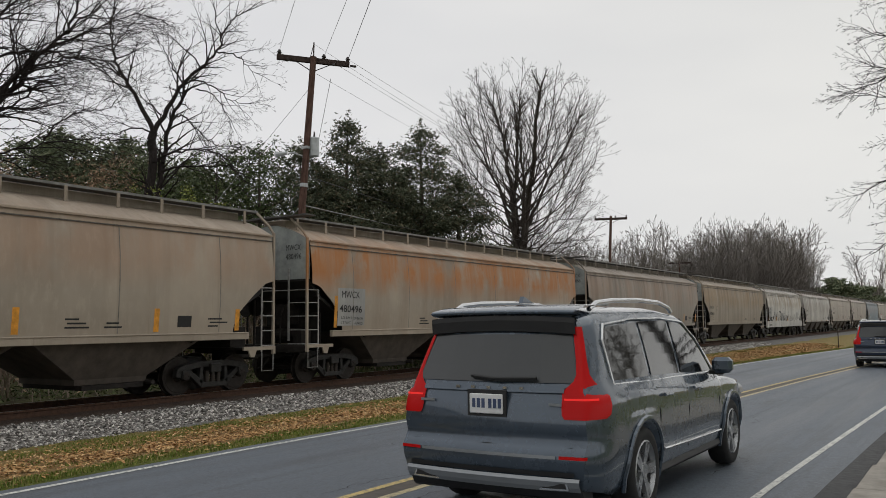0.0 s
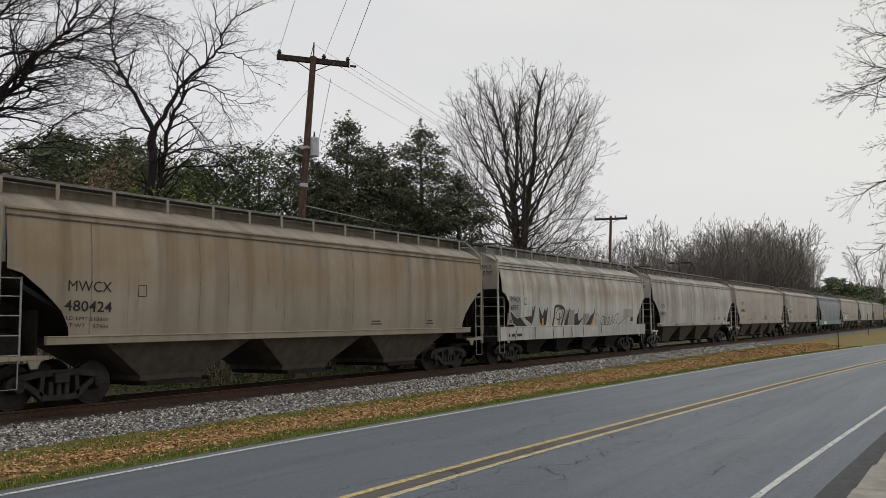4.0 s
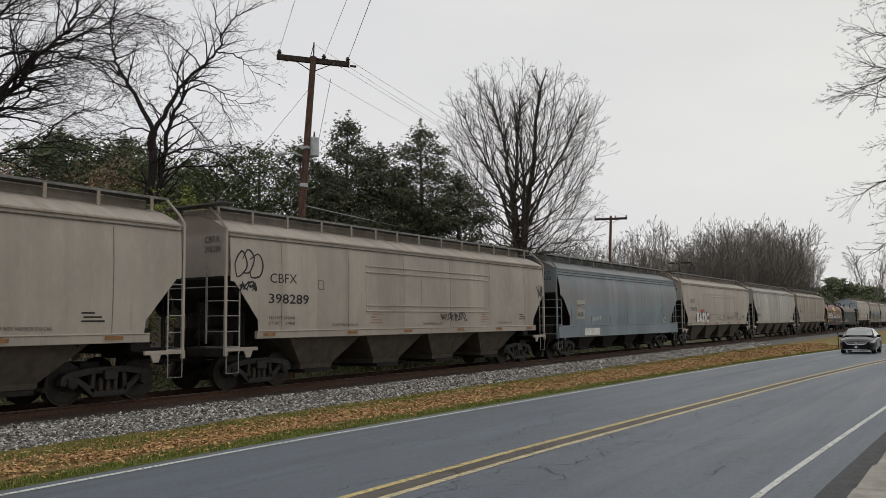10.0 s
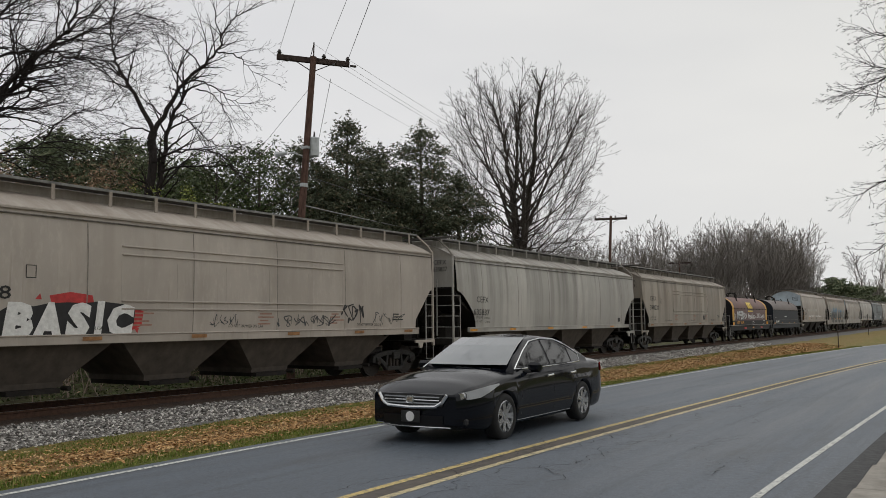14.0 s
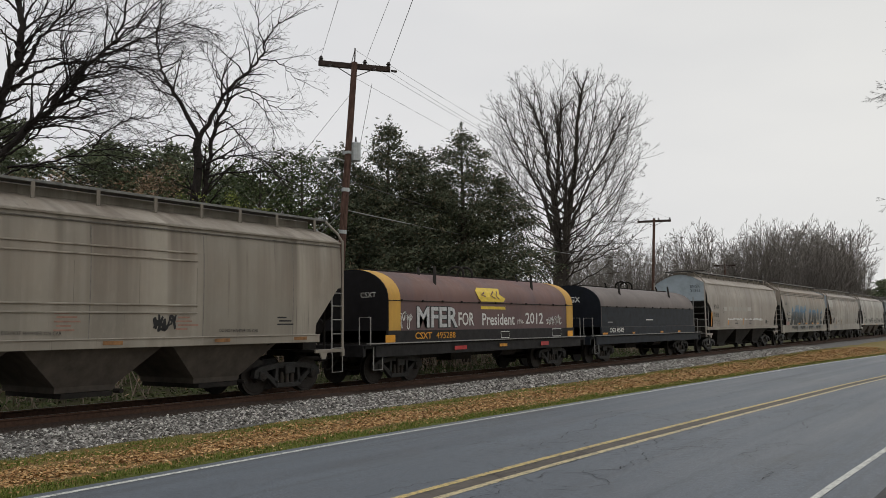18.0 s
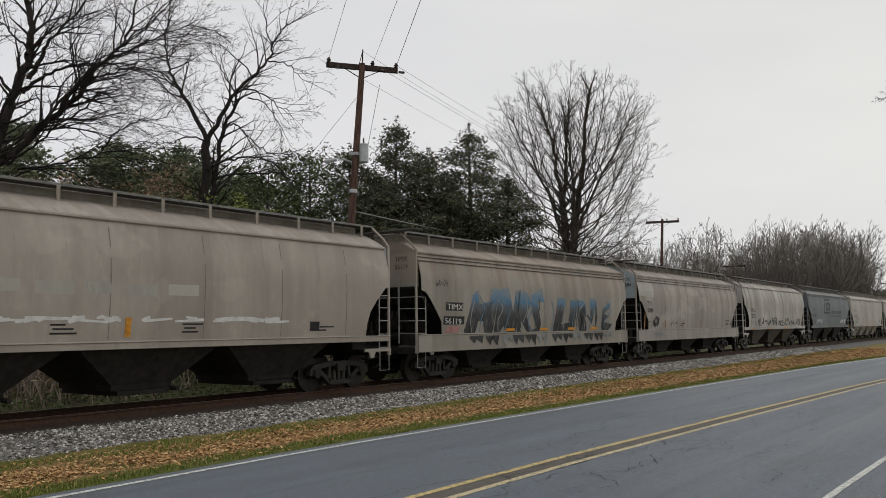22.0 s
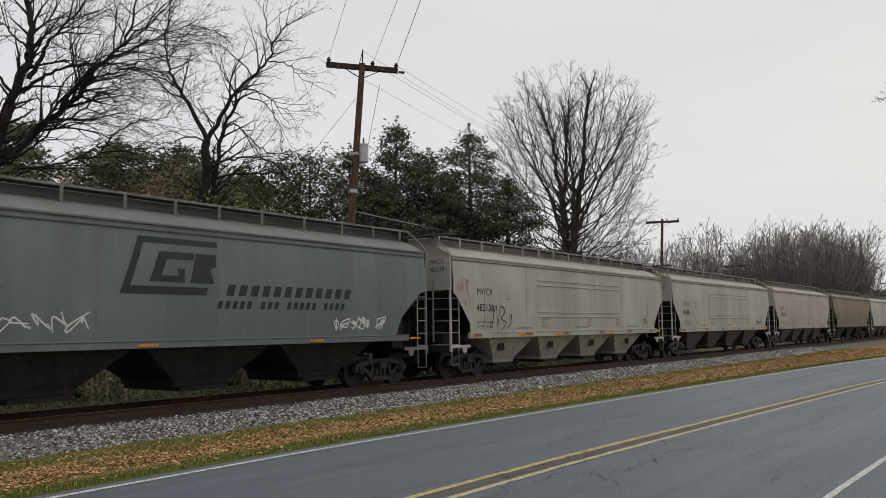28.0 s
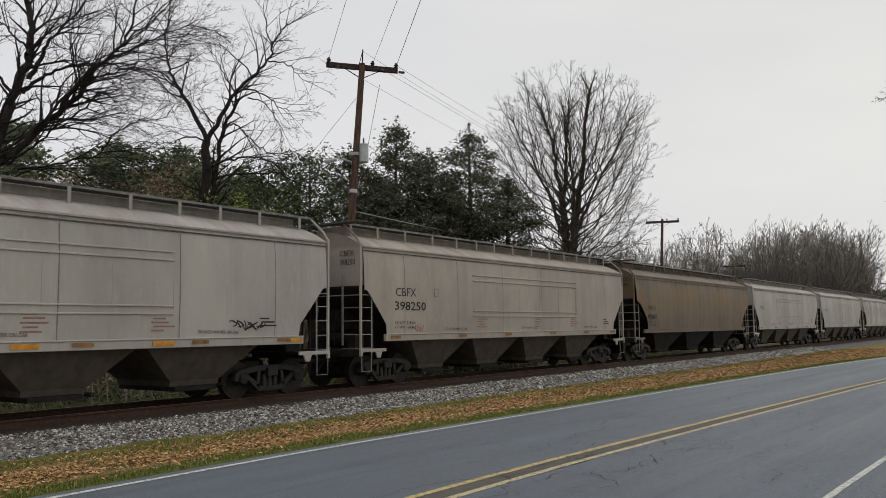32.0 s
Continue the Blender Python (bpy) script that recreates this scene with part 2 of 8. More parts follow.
M_BARK_DARK = bark_mat("dark_bark", (0.032, 0.026, 0.025), 0.06)
M_CEDAR = island_mat("cedar_spray", [(0.0, (0.055, 0.068, 0.042)), (0.6, (0.105, 0.122, 0.076)), (0.9, (0.16, 0.155, 0.095)), (1.0, (0.19, 0.14, 0.09))])
M_HOLLY = island_mat("evergreen_leaf", [(0.0, (0.045, 0.070, 0.026)), (0.6, (0.088, 0.120, 0.045)), (1.0, (0.15, 0.175, 0.075))])
M_OLIVE = island_mat("spring_leaf", [(0.0, (0.15, 0.19, 0.035)), (0.6, (0.25, 0.29, 0.06)), (1.0, (0.36, 0.38, 0.11))])
M_DRY = island_mat("dry_leaf", [(0.0, (0.22, 0.14, 0.09)), (0.6, (0.36, 0.25, 0.16)), (1.0, (0.48, 0.35, 0.24))])
M_PINE = island_mat("pine_needle", [(0.0, (0.085, 0.11, 0.064)), (0.6, (0.155, 0.185, 0.105)), (1.0, (0.23, 0.245, 0.145))])
M_POLE = bark_mat("creosoted_pole", (0.11, 0.065, 0.052), 0.0)
M_ARM = bark_mat("weathered_crossarm", (0.06, 0.043, 0.038), 0.0)
M_PORCELAIN = plain("brown_porcelain", (0.028, 0.018, 0.015), 0.35)
M_GALV = plain("galvanised_steel", (0.42, 0.44, 0.45), 0.45, 0.4, 0.15)
M_WIRE = plain("wire", (0.06, 0.06, 0.06), 0.6, 0.3)
M_CABLE = plain("grey_cable", (0.22, 0.22, 0.22), 0.6)


# ---- mesh building ----
class Geo:
    """Collects vertices and faces of one mesh."""

    def __init__(self):
        self.v, self.f = [], []

    def quad_box(self, c, s, m=None):
        x, y, z = s[0] / 2, s[1] / 2, s[2] / 2
        o = len(self.v)
        for i in (-x, x):
            for j in (-y, y):
                for k in (-z, z):
                    p = Vector((i, j, k))
                    p = (m @ p if m else p) + Vector(c)
                    self.v.append(tuple(p))
        self.f += [tuple(o + i for i in q) for q in ((0, 1, 3, 2), (4, 6, 7, 5), (0, 4, 5, 1), (2, 3, 7, 6), (0, 2, 6, 4), (1, 5, 7, 3))]
        return self

    def tube(self, p, q, r0, r1=None, n=6, caps=True):
        r1 = r0 if r1 is None else r1
        p, q = Vector(p), Vector(q)
        d = (q - p).normalized()
        a = d.orthogonal().normalized()
        b = d.cross(a)
        o = len(self.v)
        for c, r in ((p, r0), (q, r1)):
            for k in range(n):
                t = 2 * math.pi * k / n
                self.v.append(tuple(c + a * (r * math.cos(t)) + b * (r * math.sin(t))))
        self.f += [(o + k, o + (k + 1) % n, o + n + (k + 1) % n, o + n + k) for k in range(n)]
        if caps:
            self.f += [tuple(o + n - 1 - k for k in range(n)), tuple(o + n + k for k in range(n))]
        return self

    def path(self, pts, r, n=6):
        """One bent bar through the points."""
        pts, rows, a = [Vector(p) for p in pts], [], None
        for k, p in enumerate(pts):
            d = (pts[min(k + 1, len(pts) - 1)] - pts[max(k - 1, 0)]).normalized()
            a = d.orthogonal().normalized() if a is None else (a - d * a.dot(d)).normalized()
            b = d.cross(a)
            rows.append([p + (a * math.cos(6.2832 * i / n) + b * math.sin(6.2832 * i / n)) * r for i in range(n)])
        o = len(self.v)
        self.grid(rows, True)
        e = len(self.v)
        self.f += [tuple(o + n - 1 - k for k in range(n)), tuple(e - n + k for k in range(n))]
        return self

    def prism(self, outline, lo, hi, axis=0):
        """Extrudes a closed outline from lo to hi along an axis; the outline's two numbers are the other two axes in order."""
        o, n = len(self.v), len(outline)
        for e in (lo, hi):
            for a, b in outline:
                self.v.append(((e, a, b), (a, e, b), (a, b, e))[axis])
        self.f += [(o + k, o + (k + 1) % n, o + n + (k + 1) % n, o + n + k) for k in range(n)]
        self.f += [tuple(o + n - 1 - k for k in range(n)), tuple(o + n + k for k in range(n))]
        return self

    def grid(self, rows, close=False):
        """Joins rows of points of equal length into quads."""
        o, w = len(self.v), len(rows[0])
        for r in rows:
            self.v += [tuple(p) for p in r]
        for j in range(len(rows) - 1):
            for i in range(w - (0 if close else 1)):
                a, b = o + j * w + i, o + j * w + (i + 1) % w
                self.f.append((a, b, b + w, a + w))
        return self

    def disc(self, c, r, axis=0, n=16):
        o = len(self.v)
        for k in range(n):
            t = 2 * math.pi * k / n
            a, b = r * math.cos(t), r * math.sin(t)
            self.v.append(((c[0], c[1] + a, c[2] + b), (c[0] + a, c[1], c[2] + b), (c[0] + a, c[1] + b, c[2]))[axis])
        self.f.append(tuple(o + k for k in range(n)))
        return self

    def mesh(self, name, bevel=0.0, smooth=False):
        me = bpy.data.meshes.new(name)
        me.from_pydata(self.v, [], self.f)
        if bevel or smooth == "fix":
            bm = bmesh.new()
            bm.from_mesh(me)
            bmesh.ops.recalc_face_normals(bm, faces=bm.faces)
            if bevel:
                bmesh.ops.bevel(bm, geom=[e for e in bm.edges if e.is_manifold and e.calc_face_angle(0) > 0.6], offset=bevel, segments=1, affect="EDGES")
            bm.to_mesh(me)
            bm.free()
        if smooth:
            me.polygons.foreach_set("use_smooth", [True] * len(me.polygons))
        me.update()
        return me


def put(name, me, material, parent=None, at=None, label=""):
    """Links a mesh as one object, with its material on the object."""
    ob = new(name, me)
    if not me.materials:
        me.materials.append(material)
    ob.material_slots[0].link = "OBJECT"
    ob.material_slots[0].material = material
    if parent:
        ob.parent = parent
    if at is not None:
        ob.matrix_basis = at if isinstance(at, Matrix) else Matrix.Translation(at)
    if label:
        ob["label"] = label
    return ob


def part(name, geo, material, parent, label="", bevel=0.0, smooth=False, at=None):
    return put(name, geo.mesh(name, bevel, smooth), material, parent, at, label)


KEPT = {}


def shared(key, build, bevel=0.0, smooth=False):
    """A mesh that is built once and shared by alike parts."""
    if key not in KEPT:
        KEPT[key] = build().mesh(key if isinstance(key, str) else "_".join(str(k) for k in key), bevel, smooth)
    return KEPT[key]


TEXTS = {}


def text_mesh(words, size, thick=0.0, shear=0.0, wide=1.0):
    key = (words, size, thick, shear, wide)
    if key not in TEXTS:
        cu = bpy.data.curves.new("lettering", "FONT")
        cu.body, cu.size, cu.offset, cu.shear, cu.resolution_u = words, size / 0.7, thick, shear, 2
        ob = bpy.data.objects.new("lettering", cu)
        scene.collection.objects.link(ob)
        bpy.context.view_layer.update()
        me = bpy.data.meshes.new_from_object(ob.evaluated_get(bpy.context.evaluated_depsgraph_get()))
        bpy.data.objects.remove(ob)
        bpy.data.curves.remove(cu)
        if wide != 1.0:
            me.transform(Matrix.Diagonal((wide, 1, 1, 1)))
        TEXTS[key] = me
    return TEXTS[key]


# ---- ground, road and track ----
def smoothstep(a, b, x):
    t = min(1, max(0, (x - a) / (b - a)))
    return t * t * (3 - 2 * t)


def table(rows, x):
    """Reads a table of (x, value) with straight runs between the rows."""
    if x <= rows[0][0]:
        return rows[0][1]
    for (a, b), (c, d) in zip(rows, rows[1:]):
        if x <= c:
            return b + (d - b) * (x - a) / (c - a)
    return rows[-1][1]


def road_z(y):
    """The road is level by the camera and falls gently farther on."""
    return -0.0085 * max(0.0, y - 9) if y < 90 else -0.6885 - 0.003 * (min(y, 240) - 90)


LEFT_EDGE = [(0, -8.20), (8, -8.38), (14, -8.45), (23, -8.56), (37, -8.62), (46, -8.50), (54, -8.25), (70, -7.75), (82, -7.1), (120, -4.0), (200, 7.0), (300, 28.0)]
CENTRE = [(0, -5.12), (6.5, -5.08), (11.4, -5.03), (16.5, -4.93), (26.5, -4.66), (37.5, -4.18), (54, -3.2), (70, -2.1), (120, 2.2), (200, 14.0), (300, 36.0)]
RIGHT_EDGE = [(0, -1.94), (8.4, -1.88), (13, -1.80), (18.7, -1.68), (37, -1.0), (54, -0.2), (82, 1.6), (120, 6.0), (200, 18.5), (300, 41.0)]


def left_x(y):
    return table(LEFT_EDGE, y)


def ground_z(x, y):
    lx = left_x(y)
    if x > lx - 0.25:
        d = x - table(RIGHT_EDGE, y)
        return road_z(y) - 0.03 + 0.12 * smoothstep(1.1, 2.3, d)
    d = lx - 0.25 - x
    verge = road_z(y) * (1 - smoothstep(0, 4.5, d)) - 0.16 * smoothstep(0.2, 2.0, d) - 0.22 * smoothstep(2.0, 5.0, d)
    if x < TRACK_X - 3.0:
        verge = -0.38 + 1.1 * smoothstep(4.0, 14.0, TRACK_X - x)
    return verge + 0.03 * noise.noise(Vector((x * 0.9, y * 0.9, 0)))


def steps(*spans):
    out = []
    for a, b, d in spans:
        n = max(1, round((b - a) / d))
        out += [a + (b - a) * k / n for k in range(n)]
    return out + [spans[-1][1]]


g = Geo()
xs = steps((-2500, -300, 550), (-300, -60, 40), (-60, -22, 2.0), (-22, 2, 0.4), (2, 40, 6), (40, 300, 65), (300, 2500, 550))
ys = steps((-2500, -300, 550), (-300, -20, 35), (-20, 60, 0.8), (60, 120, 4), (120, 400, 35), (400, 2500, 525))
g.grid([[(x, y, ground_z(x, y)) for x in xs] for y in ys])
tagged(part("ground", g, M_GROUND, None, smooth=True), "grassy verge with fallen leaves and brush soil", "ground", kind="structure")


def strip(f0, f1, z, y0, y1, step=1.5):
    """A ribbon that follows the road between two curves."""
    n = max(2, round((y1 - y0) / step))
    rows = []
    for y in (y0 + (y1 - y0) * j / n for j in range(n + 1)):
        a, b = f0(y), f1(y)
        k = 6 if b - a > 2 else 1
        rows.append([(a + (b - a) * i / 6 if k == 6 else (a, b)[i], y, road_z(y) + z) for i in range(k + 1)])
    return rows


def beside(rows, d):
    return lambda y: table(rows, y) + d


road = Geo().grid(strip(beside(LEFT_EDGE, -0.22), beside(RIGHT_EDGE, 0.80), 0.0, -40, 300, 2.0))
road.grid(strip(beside(LEFT_EDGE, -0.32), beside(LEFT_EDGE, -0.22), -0.02, -40, 300, 2.0))
road = part("road", road, M_ASPHALT, None)
tagged(road, "worn grey two-lane asphalt road with fine cracks", "road", kind="structure")
part("edge_line", Geo().grid(strip(beside(LEFT_EDGE, -0.045), beside(LEFT_EDGE, 0.045), 0.004, -40, 300)), M_WHITE_LINE, road, "thin white edge line")
part("edge_line", Geo().grid(strip(beside(RIGHT_EDGE, -0.038), beside(RIGHT_EDGE, 0.038), 0.004, -40, 300)), M_WHITE_LINE, road, "worn white edge line")
M_PALE_LINE = line_mat("bleached_yellow_paint", (0.56, 0.47, 0.27), 0.95)
for c, paint in ((-0.17, M_YELLOW_LINE), (0.17, M_PALE_LINE)):
    part("centre_line", Geo().grid(strip(beside(CENTRE, c - 0.05), beside(CENTRE, c + 0.05), 0.004, -40, 300)), paint, road, "worn yellow centre line")
M_SEAM = plain("patched_asphalt", (0.045, 0.045, 0.046), 0.75, 0, 0.5, 9.0, 0.4, 0.4)
part("centre_seam", Geo().grid(strip(beside(CENTRE, -0.11), beside(CENTRE, 0.11), 0.003, -40, 120)), plain("dark_seam", (0.085, 0.072, 0.06), 0.7, 0, 0.35, 5.0), road, "dirty seam between the yellow lines")
part("shoulder_patch", Geo().grid(strip(beside(RIGHT_EDGE, 0.46), beside(RIGHT_EDGE, 0.81), 0.004, -40, 120)), M_SEAM, road, "dark patched asphalt shoulder")
rng = random.Random(4)


def crack(x, y, heading, length, width=0.0034, forks=2):
    """A jagged crack that runs on in short kinks and forks."""
    rows, p, turn = [], Vector((x, y)), 0.0
    for k in range(int(length / 0.07)):
        turn = 0.55 * turn + rng.gauss(0, 0.55)
        d = Vector((math.sin(heading + turn), math.cos(heading + turn)))
        w = width * rng.uniform(0.25, 1.5)
        z = road_z(p.y) + 0.0055
        rows.append([(p.x - d.y * w - w * 0.3, p.y + d.x * w, z), (p.x + d.y * w + w * 0.3, p.y - d.x * w, z)])
        if forks and rng.random() < 0.055:
            crack(p.x, p.y, heading + rng.choice((-1, 1)) * rng.uniform(0.7, 1.5), length * rng.uniform(0.12, 0.35), width * 0.7, forks - 1)
        p = p + d * 0.07 * rng.uniform(0.6, 1.5)
    if len(rows) > 2:
        part("crack", Geo().grid(rows), M_CRACK, road)


for c in ((-5.55, 6.4, 0.05, 6.6), (-5.75, 10.0, 0.0, 6.0), (-4.55, 6.2, -0.05, 5.6), (-4.62, 8.2, 0.1, 5.4), (-4.35, 10.9, 0.2, 1.6), (-3.9, 8.0, 0.2, 2.0), (-3.1, 11.0, 0.0, 2.4), (-4.6, 13.0, 0.1, 5.0), (-5.6, 14.0, 0.05, 6.0),
          (-4.5, 8.6, 1.2, 0.8), (-4.0, 9.9, -0.9, 0.7), (-6.3, 20.0, 0.0, 5.0), (-4.3, 17.0, 0.0, 5.0), (-3.3, 14.5, -0.1, 1.4), (-6.9, 9.4, 0.1, 1.6), (-2.6, 9.2, 0.0, 1.8)):
    crack(*c)
for k in range(15):
    y = rng.uniform(6.0, 19.0)
    crack(table(CENTRE, y) + rng.choice((-0.62, 0.55, 0.62)) + rng.gauss(0, 0.16), y, rng.choice((1.3, -1.3, 0.4, -0.5)), rng.uniform(0.25, 0.8), 0.003, 1)

kerb = Geo()
for y in steps((-12, 40, 1.5))[:-1]:
    kerb.quad_box((table(RIGHT_EDGE, y) + 1.88, y + 0.745, road_z(y) - 0.03), (2.2, 1.485, 0.22))
tagged(part("pavement", kerb, M_CONCRETE, None, bevel=0.012), "tan concrete pavement slabs beside the road", "pavement", kind="structure")

# ballast bed, ties and rails
bed = Geo()
prof = [(-2.9, -0.50), (-2.1, -0.24), (-1.35, -0.17), (0, -0.165), (1.35, -0.17), (2.3, -0.25), (3.6, -0.44), (4.6, -0.50)]
bed.grid([[(TRACK_X + a, y, b + 0.02 * noise.noise(Vector((a, y, 5)))) for a, b in prof] for y in steps((-40, 70, 0.7), (70, 420, 5))])
tagged(part("ballast_bed", bed, M_BED, None, smooth=True), "crushed grey stone ballast bed of the railway", "ballast", kind="structure")
stain = Geo().grid([[(TRACK_X + a, y, b + 0.02 * noise.noise(Vector((a, y, 5))) + 0.012) for a, b in ((-1.6, -0.192), (-1.35, -0.17), (0, -0.165), (1.35, -0.17), (1.62 + 0.14 * noise.noise(Vector((y * 0.7, 3, 1))), -0.196))] for y in steps((-40, 70, 0.7), (70, 420, 5))])
tagged(part("oiled_ballast", stain, plain("oiled_rusty_ballast", (0.058, 0.042, 0.034), 0.95, 0, 0.6, 22.0, 0.2, 0.9), None, smooth=True), "dark oily ballast between and beside the rails", "ballast", kind="structure")
rng = random.Random(11)
stones = Geo()
SHAPE = ((1, 0, 0), (-0.5, 0.87, 0), (-0.5, -0.87, 0), (0.3, 0.5, 0.8), (-0.6, 0, 0.75), (0.4, -0.55, 0.8))
FACES = ((0, 1, 3), (1, 4, 3), (1, 2, 4), (2, 5, 4), (2, 0, 5), (0, 3, 5), (3, 4, 5))


def bed_z(a):
    for (a0, b0), (a1, b1) in zip(prof, prof[1:]):
        if a0 <= a <= a1:
            return b0 + (b1 - b0) * (a - a0) / (a1 - a0)
    return -0.5


def stone(x, y, z, s):
    o, t = len(stones.v), rng.uniform(0, 6.28)
    c, d, k = math.cos(t) * s, math.sin(t) * s, rng.uniform(0.5, 1.0) * s
    tx, ty = rng.uniform(-0.5, 0.5), rng.uniform(-0.5, 0.5)
    for u, v, w in SHAPE:
        e = rng.uniform(0.75, 1.25)
        stones.v.append((x + (u * c - v * d) * e, y + (u * d + v * c) * e, z + w * k * e + (u * tx + v * ty) * s))
    stones.f += [(o + i, o + j, o + l) for i, j, l in FACES]


for k in range(46000):
    y = 3.0 + 67.0 * rng.random() ** 1.7
    a = rng.uniform(1.5, 3.3 + 0.9 * noise.noise(Vector((y * 0.35, 1, 0)))) if rng.random() < 0.92 else rng.uniform(-2.6, -1.5)
    stone(TRACK_X + a, y, bed_z(a) - 0.012, rng.uniform(0.020, 0.044) * (1 + y / 60))
tagged(part("ballast_stones", stones, M_BALLAST, None), "loose angular grey ballast stones along the track", "ballast", kind="stuff")

track = new("railway_track")
tagged(track, "rusty steel railway track on dark timber ties", "railway track", kind="structure")
tie = shared("tie", lambda: Geo().quad_box((0, 0, -0.085), (2.6, 0.23, 0.17)), 0.012)
for k in range(190):
    y = -6 + 0.53 * k
    put("tie", tie, M_TIE, track, pose(TRACK_X + rng.uniform(-0.04, 0.04), y + rng.uniform(-0.03, 0.03), -0.165 + rng.uniform(-0.008, 0.006), 0, 0, rng.uniform(-1.5, 1.5)))
tagged(part("far_ties", (lambda q: [q.quad_box((TRACK_X, 95 + 0.53 * k, -0.25), (2.6, 0.23, 0.17)) for k in range(560)] and q)(Geo()), M_TIE, track), kind="stuff")
RAIL_SHAPE = [(-0.07, -0.172), (0.07, -0.172), (0.07, -0.158), (0.012, -0.142), (0.009, -0.05), (0.036, -0.036), (0.036, -0.003), (0.03, 0.0), (-0.03, 0.0), (-0.036, -0.003), (-0.036, -0.036), (-0.009, -0.05), (-0.012, -0.142), (-0.07, -0.158)]
for x in (TRACK_X - 0.755, TRACK_X + 0.755):
    rail = part("rail", Geo().prism([(x + a, b) for a, b in RAIL_SHAPE], -40, 420, 1), M_RAIL, track, "rust-brown rail")
    part("rail_head", Geo().quad_box((x, 190, 0.0005), (0.05, 460, 0.004)), M_RAILTOP, rail, "polished running surface")

# leaves and grass on the verge
leaves, blades = Geo(), Geo()
rng = random.Random(7)


def leaf_at(x, y, s):
    z = ground_z(x, y) + rng.uniform(0.01, 0.05)
    t, tx, ty = rng.uniform(0, 6.28), rng.uniform(-0.6, 0.6), rng.uniform(-0.6, 0.6)
    c, d, o = math.cos(t) * s, math.sin(t) * s, len(leaves.v)
    for u, v, w in ((-1, 0, 0), (0, 0.6, 0.15), (1, 0, 0), (0, -0.6, 0.15)):
        leaves.v.append((x + u * c - v * d, y + u * d + v * c, z + (u * tx + v * ty) * s * 0.7 + w * s))
    leaves.f.append((o, o + 1, o + 2, o + 3))


def blade_at(x, y, h):
    z, t, o = ground_z(x, y), rng.uniform(0, 6.28), len(blades.v)
    w, lean = 0.006 * (1 + y / 40), h * rng.uniform(0.1, 0.7)
    c, d = math.cos(t), math.sin(t)
    blades.v += [(x - d * w, y + c * w, z), (x + d * w, y - c * w, z), (x + c * lean, y + d * lean, z + h)]
    blades.f.append((o, o + 1, o + 2))


for k in range(70000):
    y = 2.5 + 70 * rng.random() ** 1.6
    mid = -10.35 - 0.35 * min(1.5, max(0.0, (y - 8) / 10)) + 0.5 * noise.noise(Vector((y * 0.5, 3, 0)))
    x = rng.gauss(mid, 0.46 + 0.25 * min(1, y / 30))
    if x < left_x(y) - 0.32 and noise.noise(Vector((x * 1.3, y * 1.3, 9))) + rng.random() * 0.8 > (0.30 if y < 11 else 0.16 if y < 18 else 0.34):
        leaf_at(x, y, rng.uniform(0.014, 0.032) * (1 + y / 40))
for k in range(90000):
    y = 2.5 + 70 * rng.random() ** 1.6
    x = rng.uniform(left_x(y) - 0.75, left_x(y) - 0.26) if rng.random() < 0.4 else rng.uniform(-13.8, -9.3)
    keep = noise.noise(Vector((x * 0.9, y * 0.9, 2))) > (-0.45 if x > left_x(y) - 0.95 else -0.06)
    if keep:
        blade_at(x, y, rng.uniform(0.018, 0.055))
for k in range(34000):  # patchy turf and stray leaves between the stones and the leaf litter, and out to the road
    y = 2.5 + 66 * rng.random() ** 1.6
    x = rng.uniform(-13.7, -11.0)
    if noise.noise(Vector((x * 1.1, y * 0.7, 21))) > -0.12:
        blade_at(x, y, rng.uniform(0.02, 0.06))
for k in range(15000):
    y = 2.5 + 66 * rng.random() ** 1.6
    x = rng.uniform(-13.5, left_x(y) - 0.3)
    if noise.noise(Vector((x * 1.4, y * 1.1, 31))) > -0.1:
        leaf_at(x, y, rng.uniform(0.014, 0.034) * (1 + y / 45))
tagged(part("fallen_leaves", leaves, M_LEAVES, None), "scattered brown fallen leaves on the verge", "leaves", kind="stuff")
tagged(part("verge_grass", blades, M_GRASS, None), "short patchy green winter grass", "grass", kind="stuff")


# ---- the freight train ----
M_UNDER = plain("grimy_underframe", (0.022, 0.019, 0.017), 0.85, 0.1, 0.5, 5.0, 0.3, 0.4)
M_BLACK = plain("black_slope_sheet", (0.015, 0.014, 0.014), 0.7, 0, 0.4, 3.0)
M_WHEEL = plain("wheel_steel", (0.030, 0.025, 0.022), 0.6, 0.5, 0.4, 8.0)
M_FRAME = plain("truck_casting", (0.022, 0.021, 0.020), 0.6, 0.2, 0.6, 7.0, 0.4, 0.5)
M_WARN = plain("faded_red_stencil", (0.30, 0.17, 0.13), 0.7, 0, 0.3)
# dark colour that paints the shadow line under the eave
M_EAVE = plain("eave_shadow", (0.10, 0.09, 0.08), 0.8, 0, 0.5, 5.0)
M_EDGE = plain("walk_edge_steel", (0.19, 0.188, 0.18), 0.7, 0.1, 0.4, 4.0)
M_SPRING = plain("coil_spring", (0.05, 0.042, 0.036), 0.6, 0.4, 0.3)
M_STEP = plain("step_steel", (0.27, 0.265, 0.255), 0.6, 0.0, 0.3, 9.0)
M_HATCH = plain("roof_walk_grating", (0.085, 0.08, 0.075), 0.7, 0.3, 0.4, 15.0)
M_INK = plain("black_lettering", (0.014, 0.014, 0.015), 0.6, 0, 0.3, 4.0)
M_CHALK = plain("white_lettering", (0.68, 0.68, 0.66), 0.6, 0, 0.2, 4.0)
